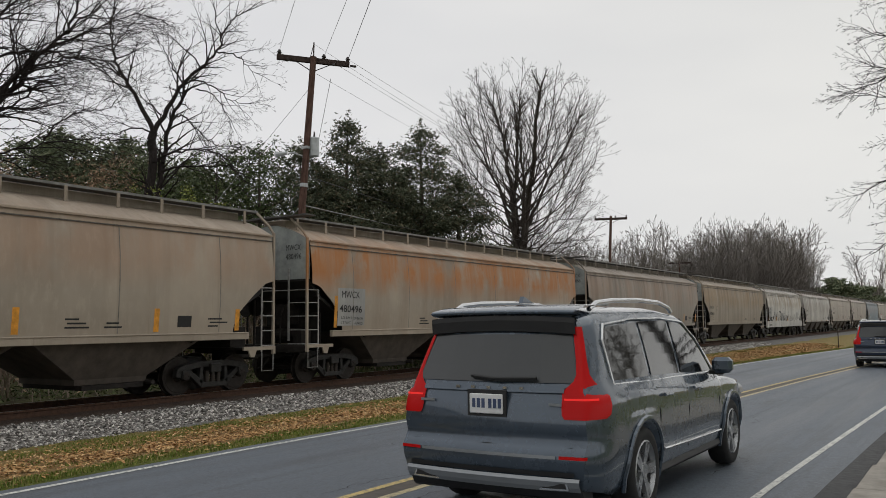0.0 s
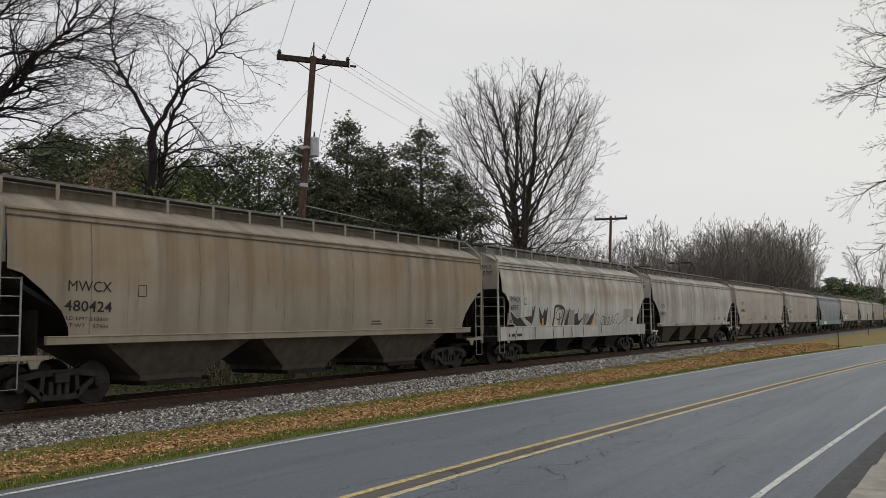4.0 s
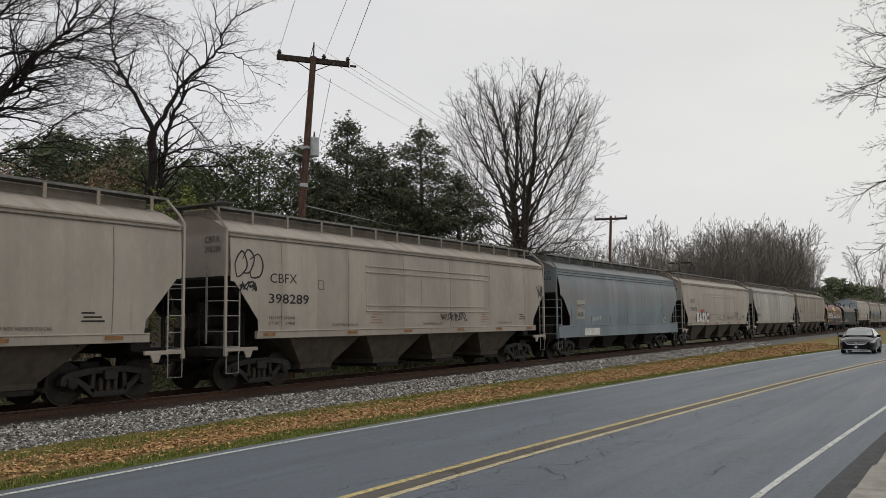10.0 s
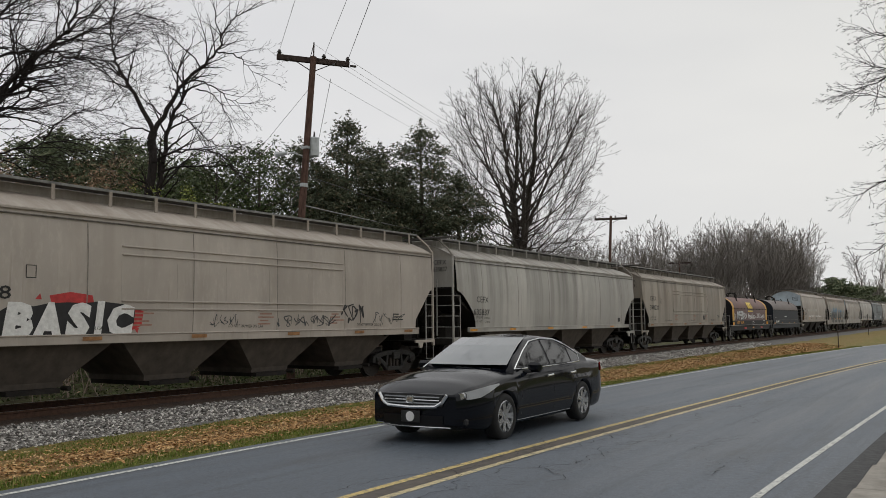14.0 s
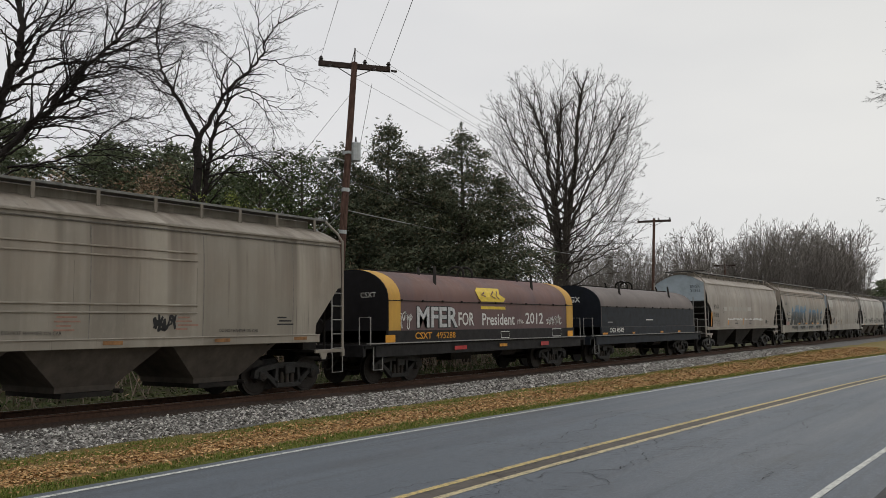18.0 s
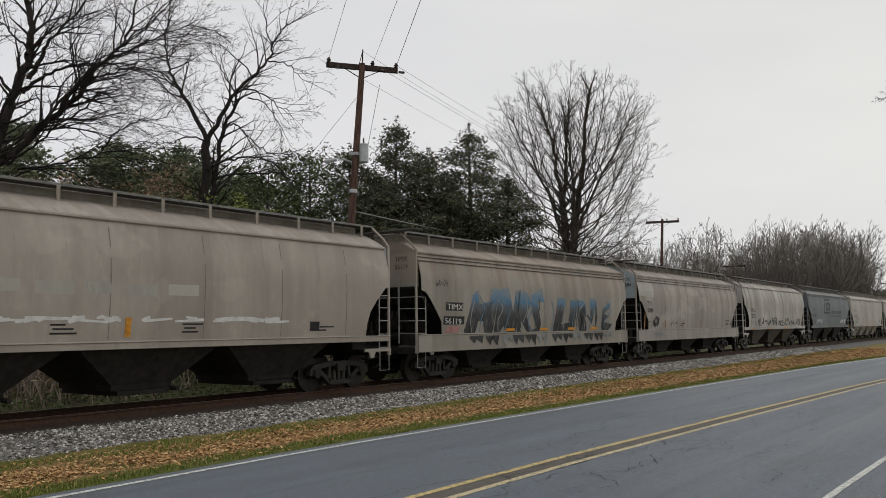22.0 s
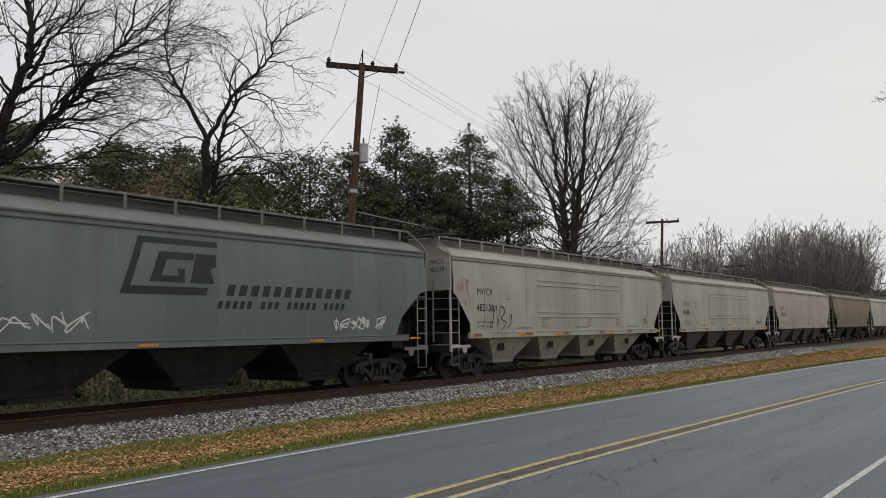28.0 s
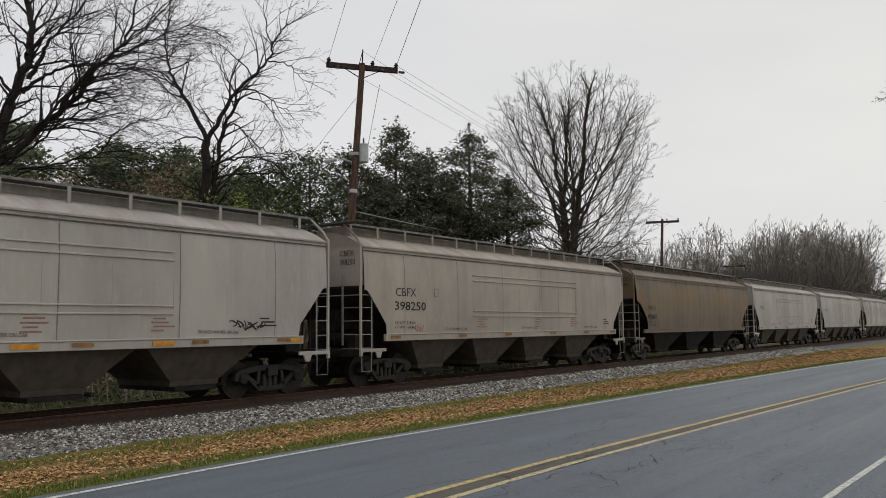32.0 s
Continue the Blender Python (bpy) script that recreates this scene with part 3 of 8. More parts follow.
M_GOLD = plain("orange_yellow_lettering", (0.72, 0.33, 0.03), 0.6, 0, 0.2, 4.0)
M_REFLECT = plain("orange_reflector", (0.62, 0.27, 0.03), 0.5, 0, 0.35, 6.0)
M_RUSTSTRIP = plain("faded_orange_strip", (0.27, 0.135, 0.055), 0.7, 0, 0.4, 6.0)
M_SPRAY_K = plain("black_spray", (0.016, 0.016, 0.018), 0.5, 0, 0.4, 5.0)
M_SPRAY_W = plain("white_spray", (0.66, 0.66, 0.65), 0.5, 0, 0.2, 5.0)
M_SPRAY_R = plain("red_spray", (0.42, 0.035, 0.035), 0.5, 0, 0.35, 5.0)
M_SPRAY_P = plain("faded_pink_spray", (0.38, 0.19, 0.18), 0.6, 0, 0.4, 5.0)
M_SPRAY_B = plain("faded_blue_spray", (0.095, 0.19, 0.29), 0.6, 0, 0.4, 5.0)
M_SPRAY_N = plain("dark_grey_spray", (0.045, 0.05, 0.055), 0.6, 0, 0.4, 5.0)
M_SPRAY_D = plain("dull_silver_spray", (0.26, 0.27, 0.27), 0.6, 0.1, 0.4, 5.0)
M_SPRAY_S = plain("silver_spray", (0.50, 0.51, 0.52), 0.4, 0.2, 0.25, 5.0)



def wild_mat():
    """Faded lettering, blue along the top and sooty below."""
    n = Nodes("faded_blue_black_spray", 0.6, 0, 0.3)
    z = n.add("ShaderNodeSeparateXYZ")
    n.link(n.space(), z.inputs[0])
    cloud = n.noise(2.2, 5, 0.6)
    level = n.calc("ADD", n.calc("MULTIPLY", z.outputs["Z"], 0.2), n.calc("MULTIPLY", n.calc("SUBTRACT", cloud, 0.5), 0.12))
    c = n.ramp(level, [(0.30, (0.022, 0.024, 0.026)), (0.42, (0.05, 0.055, 0.06)), (0.47, (0.10, 0.12, 0.14)), (0.51, (0.085, 0.20, 0.33)), (0.58, (0.20, 0.25, 0.29))])
    n.colour(n.mix(c, (0.24, 0.23, 0.21), n.ramp(n.noise(5, 6, 0.7, n.space((1, 1, 0.4))), [(0.5, 0.0), (0.7, 0.6)])))
    return n.mat


M_WILD = wild_mat()
EAVE, SILL = 3.98, 1.40
# the foot of the side sheet against the distance from the car's end, kind by kind
FOOT = {
    "A": [(0.0, 2.78), (0.30, 2.70), (0.75, 2.36), (1.15, 1.98), (1.32, 1.66), (1.36, SILL)],
    "B": [(0.0, 2.80), (0.25, 2.74), (0.75, 2.20), (1.05, 1.85), (1.12, 1.40)],
    "C": [(0.0, 2.74), (0.14, 2.72), (0.95, 1.78), (0.99, SILL)],
    "D": [(0.0, 2.84), (0.18, 2.80), (0.55, 2.45), (0.80, 2.15), (0.93, 1.80), (0.95, SILL)],
}
BULGE = {"A": 0.085, "B": 0.11, "C": 0.035, "D": 0.10}


def side_x(kind, z):
    """The half width of the car body at the height z."""
    t = (z - 1.3) / (EAVE - 1.3)
    return 1.50 + BULGE[kind] * math.sin(math.pi * min(1, max(0, t * 0.92 + 0.04))) - (0.10 if kind in "BD" else 0.03) * max(0, t - 0.72) / 0.28


def foot_z(kind, e):
    p = FOOT[kind]
    if e >= p[-1][0]:
        return p[-1][1]
    for (a, b), (c, d) in zip(p, p[1:]):
        if e <= c:
            return b + (d - b) * (e - a) / (c - a)
    return p[-1][1]


def roof_z(kind, x):
    top = 1.42 if kind in "BD" else 1.47
    t = min(1.0, abs(x) / top)
    return EAVE + (0.53 if kind == "D" else 0.50) * (1 - t ** (1.8 if kind == "D" else 1.7))


def body_geo(kind, half):
    g = Geo()
    edge = sorted({0.0, 0.02, *[a for a, b in FOOT[kind]], *[FOOT[kind][k][0] * 0.5 + FOOT[kind][k + 1][0] * 0.5 for k in range(len(FOOT[kind]) - 1)]})
    ys = [-half + 0.1 + e for e in edge] + [-half + 1.6 + (2 * half - 3.2) * k / 16 for k in range(17)] + [half - 0.1 - e for e in reversed(edge)]
    for s in (1, -1):
        rows = []
        for y in ys:
            lo = foot_z(kind, half - 0.1 - abs(y))
            col = []
            for k in range(11):
                z = lo + (EAVE - lo) * k / 10
                col.append((s * side_x(kind, z), y, z))
            rows.append(col if s > 0 else col[::-1])
        g.grid(rows)
    return g


def roof_geo(kind, half):
    g = Geo()
    wide = side_x(kind, EAVE) + 0.015
    xs = [wide, wide - 0.05, 1.3, 1.1, 0.85, 0.6, 0.3, 0, -0.3, -0.6, -0.85, -1.1, -1.3, -wide + 0.05, -wide]
    g.grid([[(x, y, roof_z(kind, x) + (-0.04 if abs(x) == wide else 0.012)) for x in xs] for y in (-half + 0.08, 0, half - 0.08)])
    return g


def bulkhead_geo(kind):
    xs = [1.46 - 2.92 * k / 14 for k in range(15)]
    low = FOOT[kind][0][1] + 0.13
    return Geo().prism([(1.46, low)] + [(x, roof_z(kind, x)) for x in xs] + [(-1.46, low)], -0.02, 0.02, 1)


def slope_geo(kind):
    low = FOOT[kind][0][1] + 0.13
    return Geo().prism([(0, low), (0.0, low - 0.06), (0.35, low - 0.5), (2.5, 1.25), (2.5, 1.33), (0.45, low - 0.45), (0.06, low)], -1.44, 1.44, 0)


def hopper_geo(w, kind):
    g = Geo()
    top, low = (SILL + 0.02, 0.42) if kind != "B" else (1.35, 0.38)
    g.grid([[(sx * 1.46, sy * w / 2, top) for sx, sy in ((1, -1), (1, 1), (-1, 1), (-1, -1))],
            [(sx * 1.02, sy * w * 0.20, low + 0.12) for sx, sy in ((1, -1), (1, 1), (-1, 1), (-1, -1))],
            [(sx * 1.00, sy * w * 0.20, low) for sx, sy in ((1, -1), (1, 1), (-1, 1), (-1, -1))]], True)
    o = len(g.v)
    g.f += [(o - 4, o - 3, o - 2, o - 1), (0, 3, 2, 1)]
    return g


def gate_geo(w):
    return Geo().quad_box((0, 0, 0.36), (2.15, w * 0.34, 0.10)).tube((1.0, w * 0.2, 0.4), (1.25, w * 0.2, 0.4), 0.05, None, 8)


def ladder_geo():
    g = Geo()
    for z in (1.12, 1.50, 1.88, 2.25, 2.60):
        g.tube((0, 0, z), (0, 0.44, z), 0.013, None, 6)
    g.quad_box((0, 0.44, 1.80), (0.025, 0.035, 1.66))
    g.path([(0, 0.02, 1.0), (0, 0.02, 0.48), (0, 0.42, 0.48), (0, 0.42, 1.0)], 0.013)
    return g


def end_ladder_geo():
    g = Geo()
    for z in (1.12, 1.50, 1.88, 2.25, 2.60):
        g.tube((0.80, 0, z), (1.46, 0, z), 0.013, None, 6)
    g.quad_box((0.80, 0, 2.2), (0.05, 0.03, 2.5 if False else 2.0))
    g.tube((0.80, 0, 2.60), (-1.46, 0, 2.60), 0.016, None, 6)
    return g


def post_geo(kind):
    g = Geo().quad_box((0, 0, 2.55), (0.06, 0.075, 3.0))
    return g.path([(0, 0, 4.02), (-0.18, 0, 4.25), (-0.62, 0, 4.62)], 0.035, 6)


def platform_geo():
    return Geo().quad_box((0, 0.52, 1.06), (2.90, 1.05, 0.06)).quad_box((0, 0.03, 0.98), (2.9, 0.08, 0.20))


def stub_geo():
    """The short sill between the corner ladder and the body, with the jacking pad that hangs below it."""
    g = Geo().quad_box((0, 0.55, 1.055), (0.06, 1.06, 0.09)).quad_box((0, 0.02, 1.0), (0.07, 0.10, 0.20))
    return g.prism([(0.62, 1.02), (0.92, 1.02), (0.84, 0.84), (0.70, 0.84)], -0.025, 0.025, 0)


def gear_geo():
    g = Geo().tube((-0.3, 0.75, 1.38), (0.55, 0.75, 1.38), 0.17, None, 12)
    g.quad_box((0.75, 0.6, 1.3), (0.3, 0.4, 0.42)).quad_box((-0.75, 0.7, 1.35), (0.35, 0.5, 0.5))
    g.quad_box((0, 1.05, 1.55), (2.1, 0.05, 0.9)).quad_box((0, 0.95, 1.95), (0.5, 0.7, 0.6))
    g.path([(0.2, 0.3, 1.1), (0.25, 0.25, 1.9), (0.35, 0.3, 2.2)], 0.025)
    g.path([(-0.9, 0.1, 1.1), (-0.9, 0.1, 2.3)], 0.03).tube((-0.9, 0.02, 2.15), (-0.9, 0.06, 2.15), 0.28, None, 12)
    return g


def coupler_geo():
    g = Geo().quad_box((0, 0.42, 0.86), (0.2, 0.75, 0.2)).quad_box((0.02, 0.02, 0.86), (0.3, 0.24, 0.3))
    g.quad_box((0, 0.95, 0.88), (0.42, 0.5, 0.36))
    return g.path([(0.3, 0.4, 0.75), (0.32, 0.15, 0.5), (0.25, 0.0, 0.45)], 0.025)


def wheelset_geo():
    g = Geo().tube((-1.0, 0, 0), (1.0, 0, 0), 0.085, None, 8)
    for s in (1, -1):
        x = s * 0.755
        for a, b, r0, r1 in ((-0.065, 0.05, 0.455, 0.457), (-0.095, -0.065, 0.485, 0.485)):
            g.tube((x + s * a, 0, 0), (x + s * b, 0, 0), r0, r1, 18)
        g.tube((x + s * 0.05, 0, 0), (x + s * 0.056, 0, 0), 0.40, 0.385, 18)
        g.tube((x + s * 0.05, 0, 0), (x + s * 0.09, 0, 0), 0.16, 0.13, 12)
        g.tube((s * 0.98, 0, 0), (s * 1.12, 0, 0), 0.12, 0.10, 10)
        for k in range(3):
            t = 2.09 * k
            g.tube((s * 1.12, 0.05 * math.cos(t), 0.05 * math.sin(t)), (s * 1.135, 0.05 * math.cos(t), 0.05 * math.sin(t)), 0.016, None, 6)
    return g


def frame_geo():
    g = Geo()
    g.prism([(-1.16, 0.44), (-1.13, 0.62), (-0.98, 0.71), (-0.45, 0.79), (0.45, 0.79), (0.98, 0.71), (1.13, 0.62), (1.16, 0.44), (1.03, 0.42), (0.98, 0.56), (0.42, 0.65), (-0.42, 0.65), (-0.98, 0.56), (-1.03, 0.42)], -0.08, 0.08, 0)
    for s in (1, -1):
        g.prism([(s * 0.92, 0.60), (s * 0.78, 0.62), (s * 0.30, 0.29), (s * 0.30, 0.17), (s * 0.40, 0.17)], -0.07, 0.07, 0)
        g.prism([(s * 0.36, 0.22), (s * 0.46, 0.30), (s * 0.42, 0.68), (s * 0.32, 0.68)], -0.07, 0.07, 0)
        g.quad_box((0.0, s * 0.89, 0.50), (0.24, 0.22, 0.20))
    g.prism([(-0.42, 0.16), (0.42, 0.16), (0.38, 0.28), (-0.38, 0.28)], -0.09, 0.09, 0)
    return g


def spring_geo():
    ring = [(math.cos(6.2832 * k / 8), math.sin(6.2832 * k / 8)) for k in range(8)]
    return Geo().grid([[(r * u, r * v, 0.27 + 0.026 * z) for u, v in ring] for z in range(12) for r in ((0.066,) if z % 2 else (0.048,))], close=True)


WHEELSETS = []


def truck(car, y):
    t = put("truck", shared("truck_bolster", lambda: Geo().quad_box((0, 0, 0.62), (2.3, 0.34, 0.22)).quad_box((0, 0, 0.80), (0.7, 0.5, 0.16)), 0.02), M_FRAME, car, (0, y, 0))
    for s in (1, -1):
        put("side_frame", shared("side_frame", frame_geo, 0.012), M_FRAME, t, (s * 0.99, 0, 0))
        put("brake_shoe", shared("brake_shoe", lambda: Geo().prism([(0.36, 0.3), (0.42, 0.3), (0.40, 0.45), (0.42, 0.62), (0.36, 0.62)], -0.05, 0.05, 0)), M_UNDER, t, (s * 0.755, 0, 0))
        for d in (-0.18, 0.0, 0.18):
            put("spring", shared("spring", spring_geo, 0, True), M_SPRING, t, (s * 1.0, d, 0))
    for d in (-0.89, 0.89):
        w = put("wheelset", shared("wheelset", wheelset_geo), M_WHEEL, t, (0, d, 0.457))
        WHEELSETS.append((w, car, y + d, d))
    return t


CARS = []


def lettering(car, words, d, z, cap, width, material, end=False, shear=0.0, thick=0.0, name="lettering"):
    """Words on the car's side, d metres from its end; width is the whole inscription's."""
    me = text_mesh(words, 1.0, thick, shear)
    ex = [v.co.x for v in me.vertices] or [0, 1]
    wide = width / max(1e-6, max(ex) - min(ex))
    kind, length = car["kind_of_body"], car["length"]
    if end:
        m = Matrix(((1, 0, 0, d), (0, 0, -1, -length / 2 + (0.65 + 0.095 - 0.03 - 0.003 if kind in FOOT else 1.35 - 0.026)), (0, 1, 0, z), (0, 0, 0, 1)))
    else:
        lean = (side_of(kind, z + cap) - side_of(kind, z)) / cap
        x = side_of(kind, z) + 0.006 + (0.02 if kind in "BD" else 0.0) + (0.045 if kind == "coil" and z < 1.5 else 0)
        m = Matrix(((0, lean * cap, 1, x), (wide, 0, 0, -length / 2 + d), (0, cap, 0, z), (0, 0, 0, 1)))
        return put(name, me, material, car, m)
    return put(name, me, material, car, m @ Matrix.Diagonal((wide, cap, 1, 1)))


def side_of(kind, z):
    return side_x(kind, z) if kind in FOOT else coil_x(z)


def ribbon(car, name, strokes, material, width=0.05, lift=0.006, taper=True):
    """Painted strokes on the side sheet; each stroke is a list of (d, z)."""
    g, kind, length = None, car["kind_of_body"], car["length"]
    for pts in strokes:
        rows, n, g = [], len(pts), Geo()
        for k, (d, z) in enumerate(pts):
            a, b = pts[max(0, k - 1)], pts[min(n - 1, k + 1)]
            t = Vector((b[0] - a[0], b[1] - a[1]))
            t = t.normalized() if t.length > 1e-6 else Vector((1, 0))
            w = width / 2 * (0.55 + 0.45 * math.sin(math.pi * (k + 0.5) / n) if taper else 1)
            rows.append([(side_of(kind, z + s * t.x * w) + lift, -length / 2 + d - s * t.y * w, z + s * t.x * w) for s in (1, -1)])
        g.grid(rows)
        part(name, g, material, car)


def curve_points(ctrl, n=8):
    """A smooth line through control points."""
    out = []
    for k in range(len(ctrl) - 1):
        p0, p1, p2, p3 = ctrl[max(0, k - 1)], ctrl[k], ctrl[k + 1], ctrl[min(len(ctrl) - 1, k + 2)]
        for j in range(n):
            t = j / n
            out.append(tuple(0.5 * (2 * b + (c - a) * t + (2 * a - 5 * b + 4 * c - e) * t * t + (3 * b - a - 3 * c + e) * t ** 3) for a, b, c, e in zip(p0, p1, p2, p3)))
    return out + [ctrl[-1]]


def scrawl(car, d, z, w, h, seed, material, width=0.03, letters=4, name="graffiti_tag"):
    """A hand-sprayed tag of looping letter-like strokes."""
    r, strokes = random.Random(seed), []
    for k in range(letters):
        x0 = d + w * k / letters
        u = w / letters
        for q in range(r.choice((1, 2, 2))):
            ctrl = [(x0 + u * r.uniform(-0.1, 1.15), z + h * r.uniform(0, 1)) for _ in range(r.randint(4, 6))]
            strokes.append(curve_points(ctrl, 6))
    return ribbon(car, name, strokes, material, width)


def slab(car, name, outlines, material, lift=0.005):
    """Filled painted shapes that lie on the bowed side sheet; each outline is a list of (d, z)."""
    kind, length, bm = car["kind_of_body"], car["length"], bmesh.new()
    for out in outlines:
        bm.faces.new([bm.verts.new((0, -length / 2 + d, z)) for d, z in out])
    bm.normal_update()
    for f in bm.faces:
        if f.normal.x < 0:
            f.normal_flip()
    lo, hi = min(v.co.z for v in bm.verts), max(v.co.z for v in bm.verts)
    for k in range(1, int((hi - lo) / 0.16) + 1):
        bmesh.ops.bisect_plane(bm, geom=bm.verts[:] + bm.edges[:] + bm.faces[:], plane_co=(0, 0, lo + 0.16 * k), plane_no=(0, 0, 1))
    for v in bm.verts:
        v.co.x = side_of(kind, v.co.z) + lift
    me = bpy.data.meshes.new(name)
    bm.to_mesh(me)
    bm.free()
    return put(name, me, material, car)


def letters(car, outlines, fill, edge, width=0.05, lift=0.006):
    """Sprayed letters: each a filled shape with its own outline."""
    for out in outlines:
        f = slab(car, "graffiti_letter", [out], fill, lift)
        ribbon(car, "graffiti_outline", [out + [out[0]]], edge, width, lift + 0.004, False)


def block(d, z, w, h):
    return [(d, z), (d + w, z), (d + w, z + h), (d, z + h)]


def hopper_car(kind, length, paint, label, hoppers=4, under=None, end_paint=None, seams=6, sill_paint=None):
    half = length / 2 - 0.65
    key = (kind, round(length, 2))
    car = new("hopper_car")
    car.empty_display_size = 0.3
    car["kind_of_body"], car["length"] = kind, length
    tagged(car, label, "hopper car", "hopper cars of the train")
    put("body", shared(("body", *key), lambda: body_geo(kind, half), 0, True), paint, car)
    put("roof", shared(("roof", *key), lambda: roof_geo(kind, half)), paint, car)
    for s in (1, -1):
        # below the painted top rail, dark rails imitate the eave's shadow
        for k, drop in enumerate({"A": (0.02, 0.16), "B": (0.02, 0.15, 0.27), "C": (0.02, 0.13), "D": (0.02,)}[kind]):
            x = side_x(kind, EAVE - drop) + (0.02 if k == 0 else 0.012)
            put("eave_rail", shared(("eave", *key, k), lambda: Geo().quad_box((0, 0, EAVE - drop), (0.05 if k == 0 else 0.03, 2 * half - 0.18, 0.04 if k == 0 else 0.026))), M_EAVE if k else paint, car, (s * x, 0, 0))
    put("floor", shared(("floor", *key), lambda: Geo().quad_box((0, 0, 1.46), (2.9, 2 * half - 4.6, 0.05))), M_UNDER, car)
    for s in (1, -1):
        put("running_board", shared(("walk", *key), lambda: Geo().quad_box((0.0, 0, 4.66), (0.34, 2 * half + 0.2, 0.05))), M_HATCH, car, (s * 0.60, 0, 0))
        put("end_walk", shared("end_walk", lambda: Geo().quad_box((0, 0, 4.665), (2.0, 0.4, 0.04))), M_HATCH, car, (s * 0.6, -s * half, 0))
    for s in (1, -1):
        put("board_edge", shared(("edge", *key), lambda: Geo().quad_box((0, 0, 4.67), (0.02, 2 * half + 0.2, 0.055))), M_EDGE, car, (s * 0.785, 0, 0))
    count = round(2 * half / 1.28)
    for k in range(count):
        y = -half + 0.35 + (2 * half - 0.7) * k / (count - 1) + 0.12 * math.sin(k * 5.1)
        for s in (1, -1):
            put("bracket", shared("bracket", lambda: Geo().quad_box((0, 0, 4.48), (0.03, 0.085, 0.34)), 0.006), paint, car, (s * 0.80, y, 0))
    put("hatch_coaming", shared(("coaming", *key), lambda: Geo().quad_box((0, 0, 4.45), (0.86, 2 * half - 0.5, 0.36)), 0.015), paint, car)
    for k in range(5):
        put("hatch_cover", shared("hatch_cover", lambda: Geo().quad_box((0, 0, 4.645), (0.70, 2.4, 0.04)).quad_box((0, 0, 4.67), (0.1, 2.3, 0.04)), 0.02), M_HATCH, car, (0, (k - 2) * (half - 1.2) / 2.4, 0))
    span = 2 * half - (4.4 if kind != "B" else 4.8)
    for k in range(hoppers):
        w = span / hoppers
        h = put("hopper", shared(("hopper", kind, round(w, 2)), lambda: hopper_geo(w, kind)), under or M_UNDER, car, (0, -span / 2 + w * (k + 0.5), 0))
        put("outlet_gate", shared(("gate", round(w, 2)), lambda: gate_geo(w)), M_UNDER, h)
    sill_lo, sill_hi, inset = {"A": (1.30, 1.47, 0.95), "B": (0.93, 1.46, 0.0), "C": (1.30, 1.50, 0.98), "D": (1.30, 1.46, 0.05)}[kind]
    for s in (1, -1):
        put("side_sill", shared(("sill", *key), lambda: Geo().quad_box((0, 0, (sill_lo + sill_hi) / 2), (0.10, 2 * (half - inset), sill_hi - sill_lo)).quad_box((0.02, 0, sill_hi - 0.01), (0.10, 2 * (half - inset), 0.03)), 0.008), sill_paint or paint, car, (s * 1.53, 0, 0))
    for k in range(seams):
        y = -half + 1.9 + (2 * half - 3.8) * k / max(1, seams - 1)
        put("weld_seam", shared(("seam", kind), lambda: Geo().grid([[(side_x(kind, z) + 0.005, -0.012, z), (side_x(kind, z) + 0.005, 0.012, z)] for z in (1.5, 1.9, 2.3, 2.7, 3.1, 3.5, 3.8)])), M_SEAMLINE, car, (0, y, 0))
    for s in (1, -1):
        flip = Matrix.Identity(4) if s < 0 else pose(0, 0, 0, 0, 0, 180)
        put("end_bulkhead", shared(("bulkhead", kind), lambda: bulkhead_geo(kind)), end_paint or paint, car, (0, s * (half - 0.12), 0))
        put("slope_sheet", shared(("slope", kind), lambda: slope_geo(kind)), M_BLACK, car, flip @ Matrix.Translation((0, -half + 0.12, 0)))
        put("end_platform", shared("end_platform", platform_geo, 0.01), M_UNDER, car, flip @ Matrix.Translation((0, -half - 0.02, 0)))
        for e in (1, -1):
            put("end_sill", shared("end_sill", stub_geo, 0.008), sill_paint or paint, car, flip @ Matrix.Translation((e * 1.49, -half - 0.02, 0)))
        put("brake_gear", shared("brake_gear", gear_geo, 0), M_UNDER, car, flip @ Matrix.Translation((0, -half, 0)))
        put("coupler", shared("coupler", coupler_geo, 0.02), M_UNDER, car, flip @ Matrix.Translation((0, -length / 2, 0)))
        put("end_ladder", shared("end_ladder", end_ladder_geo), M_STEP, car, flip @ Matrix.Translation((0, -half, 0)))
        for e in (1, -1):
            put("corner_post", shared(("post", kind), lambda: post_geo(kind), 0.008), paint, car, flip @ (Matrix.Translation((1.48, -half, 0)) if e > 0 else pose(-1.48, -half, 0, 0, 0, 180)))
            ladder = put("side_ladder", shared("side_ladder", ladder_geo), M_STEP, car, flip @ Matrix.Translation((e * 1.50, -half, 0)))
        truck(car, s * (length / 2 - 2.25))
    if kind == "C":
        for z in (3.38, 3.20, 2.20, 2.03):
            put("stiffener", shared(("rib", z), lambda: Geo().quad_box((side_x("C", z) + 0.012, 0, z), (0.03, 7.4, 0.035)), 0.006), paint, car, (0, -length / 2 + 9.85, 0))
        for k in range(6):
            put("panel_seam", shared("panel_seam", lambda: Geo().quad_box((side_x("C", 2.7) - 0.003, 0, 2.6), (0.012, 0.014, 0.9))), paint, car, (0, -length / 2 + 6.15 + 1.48 * k, 0))
    CARS.append(car)
    return car


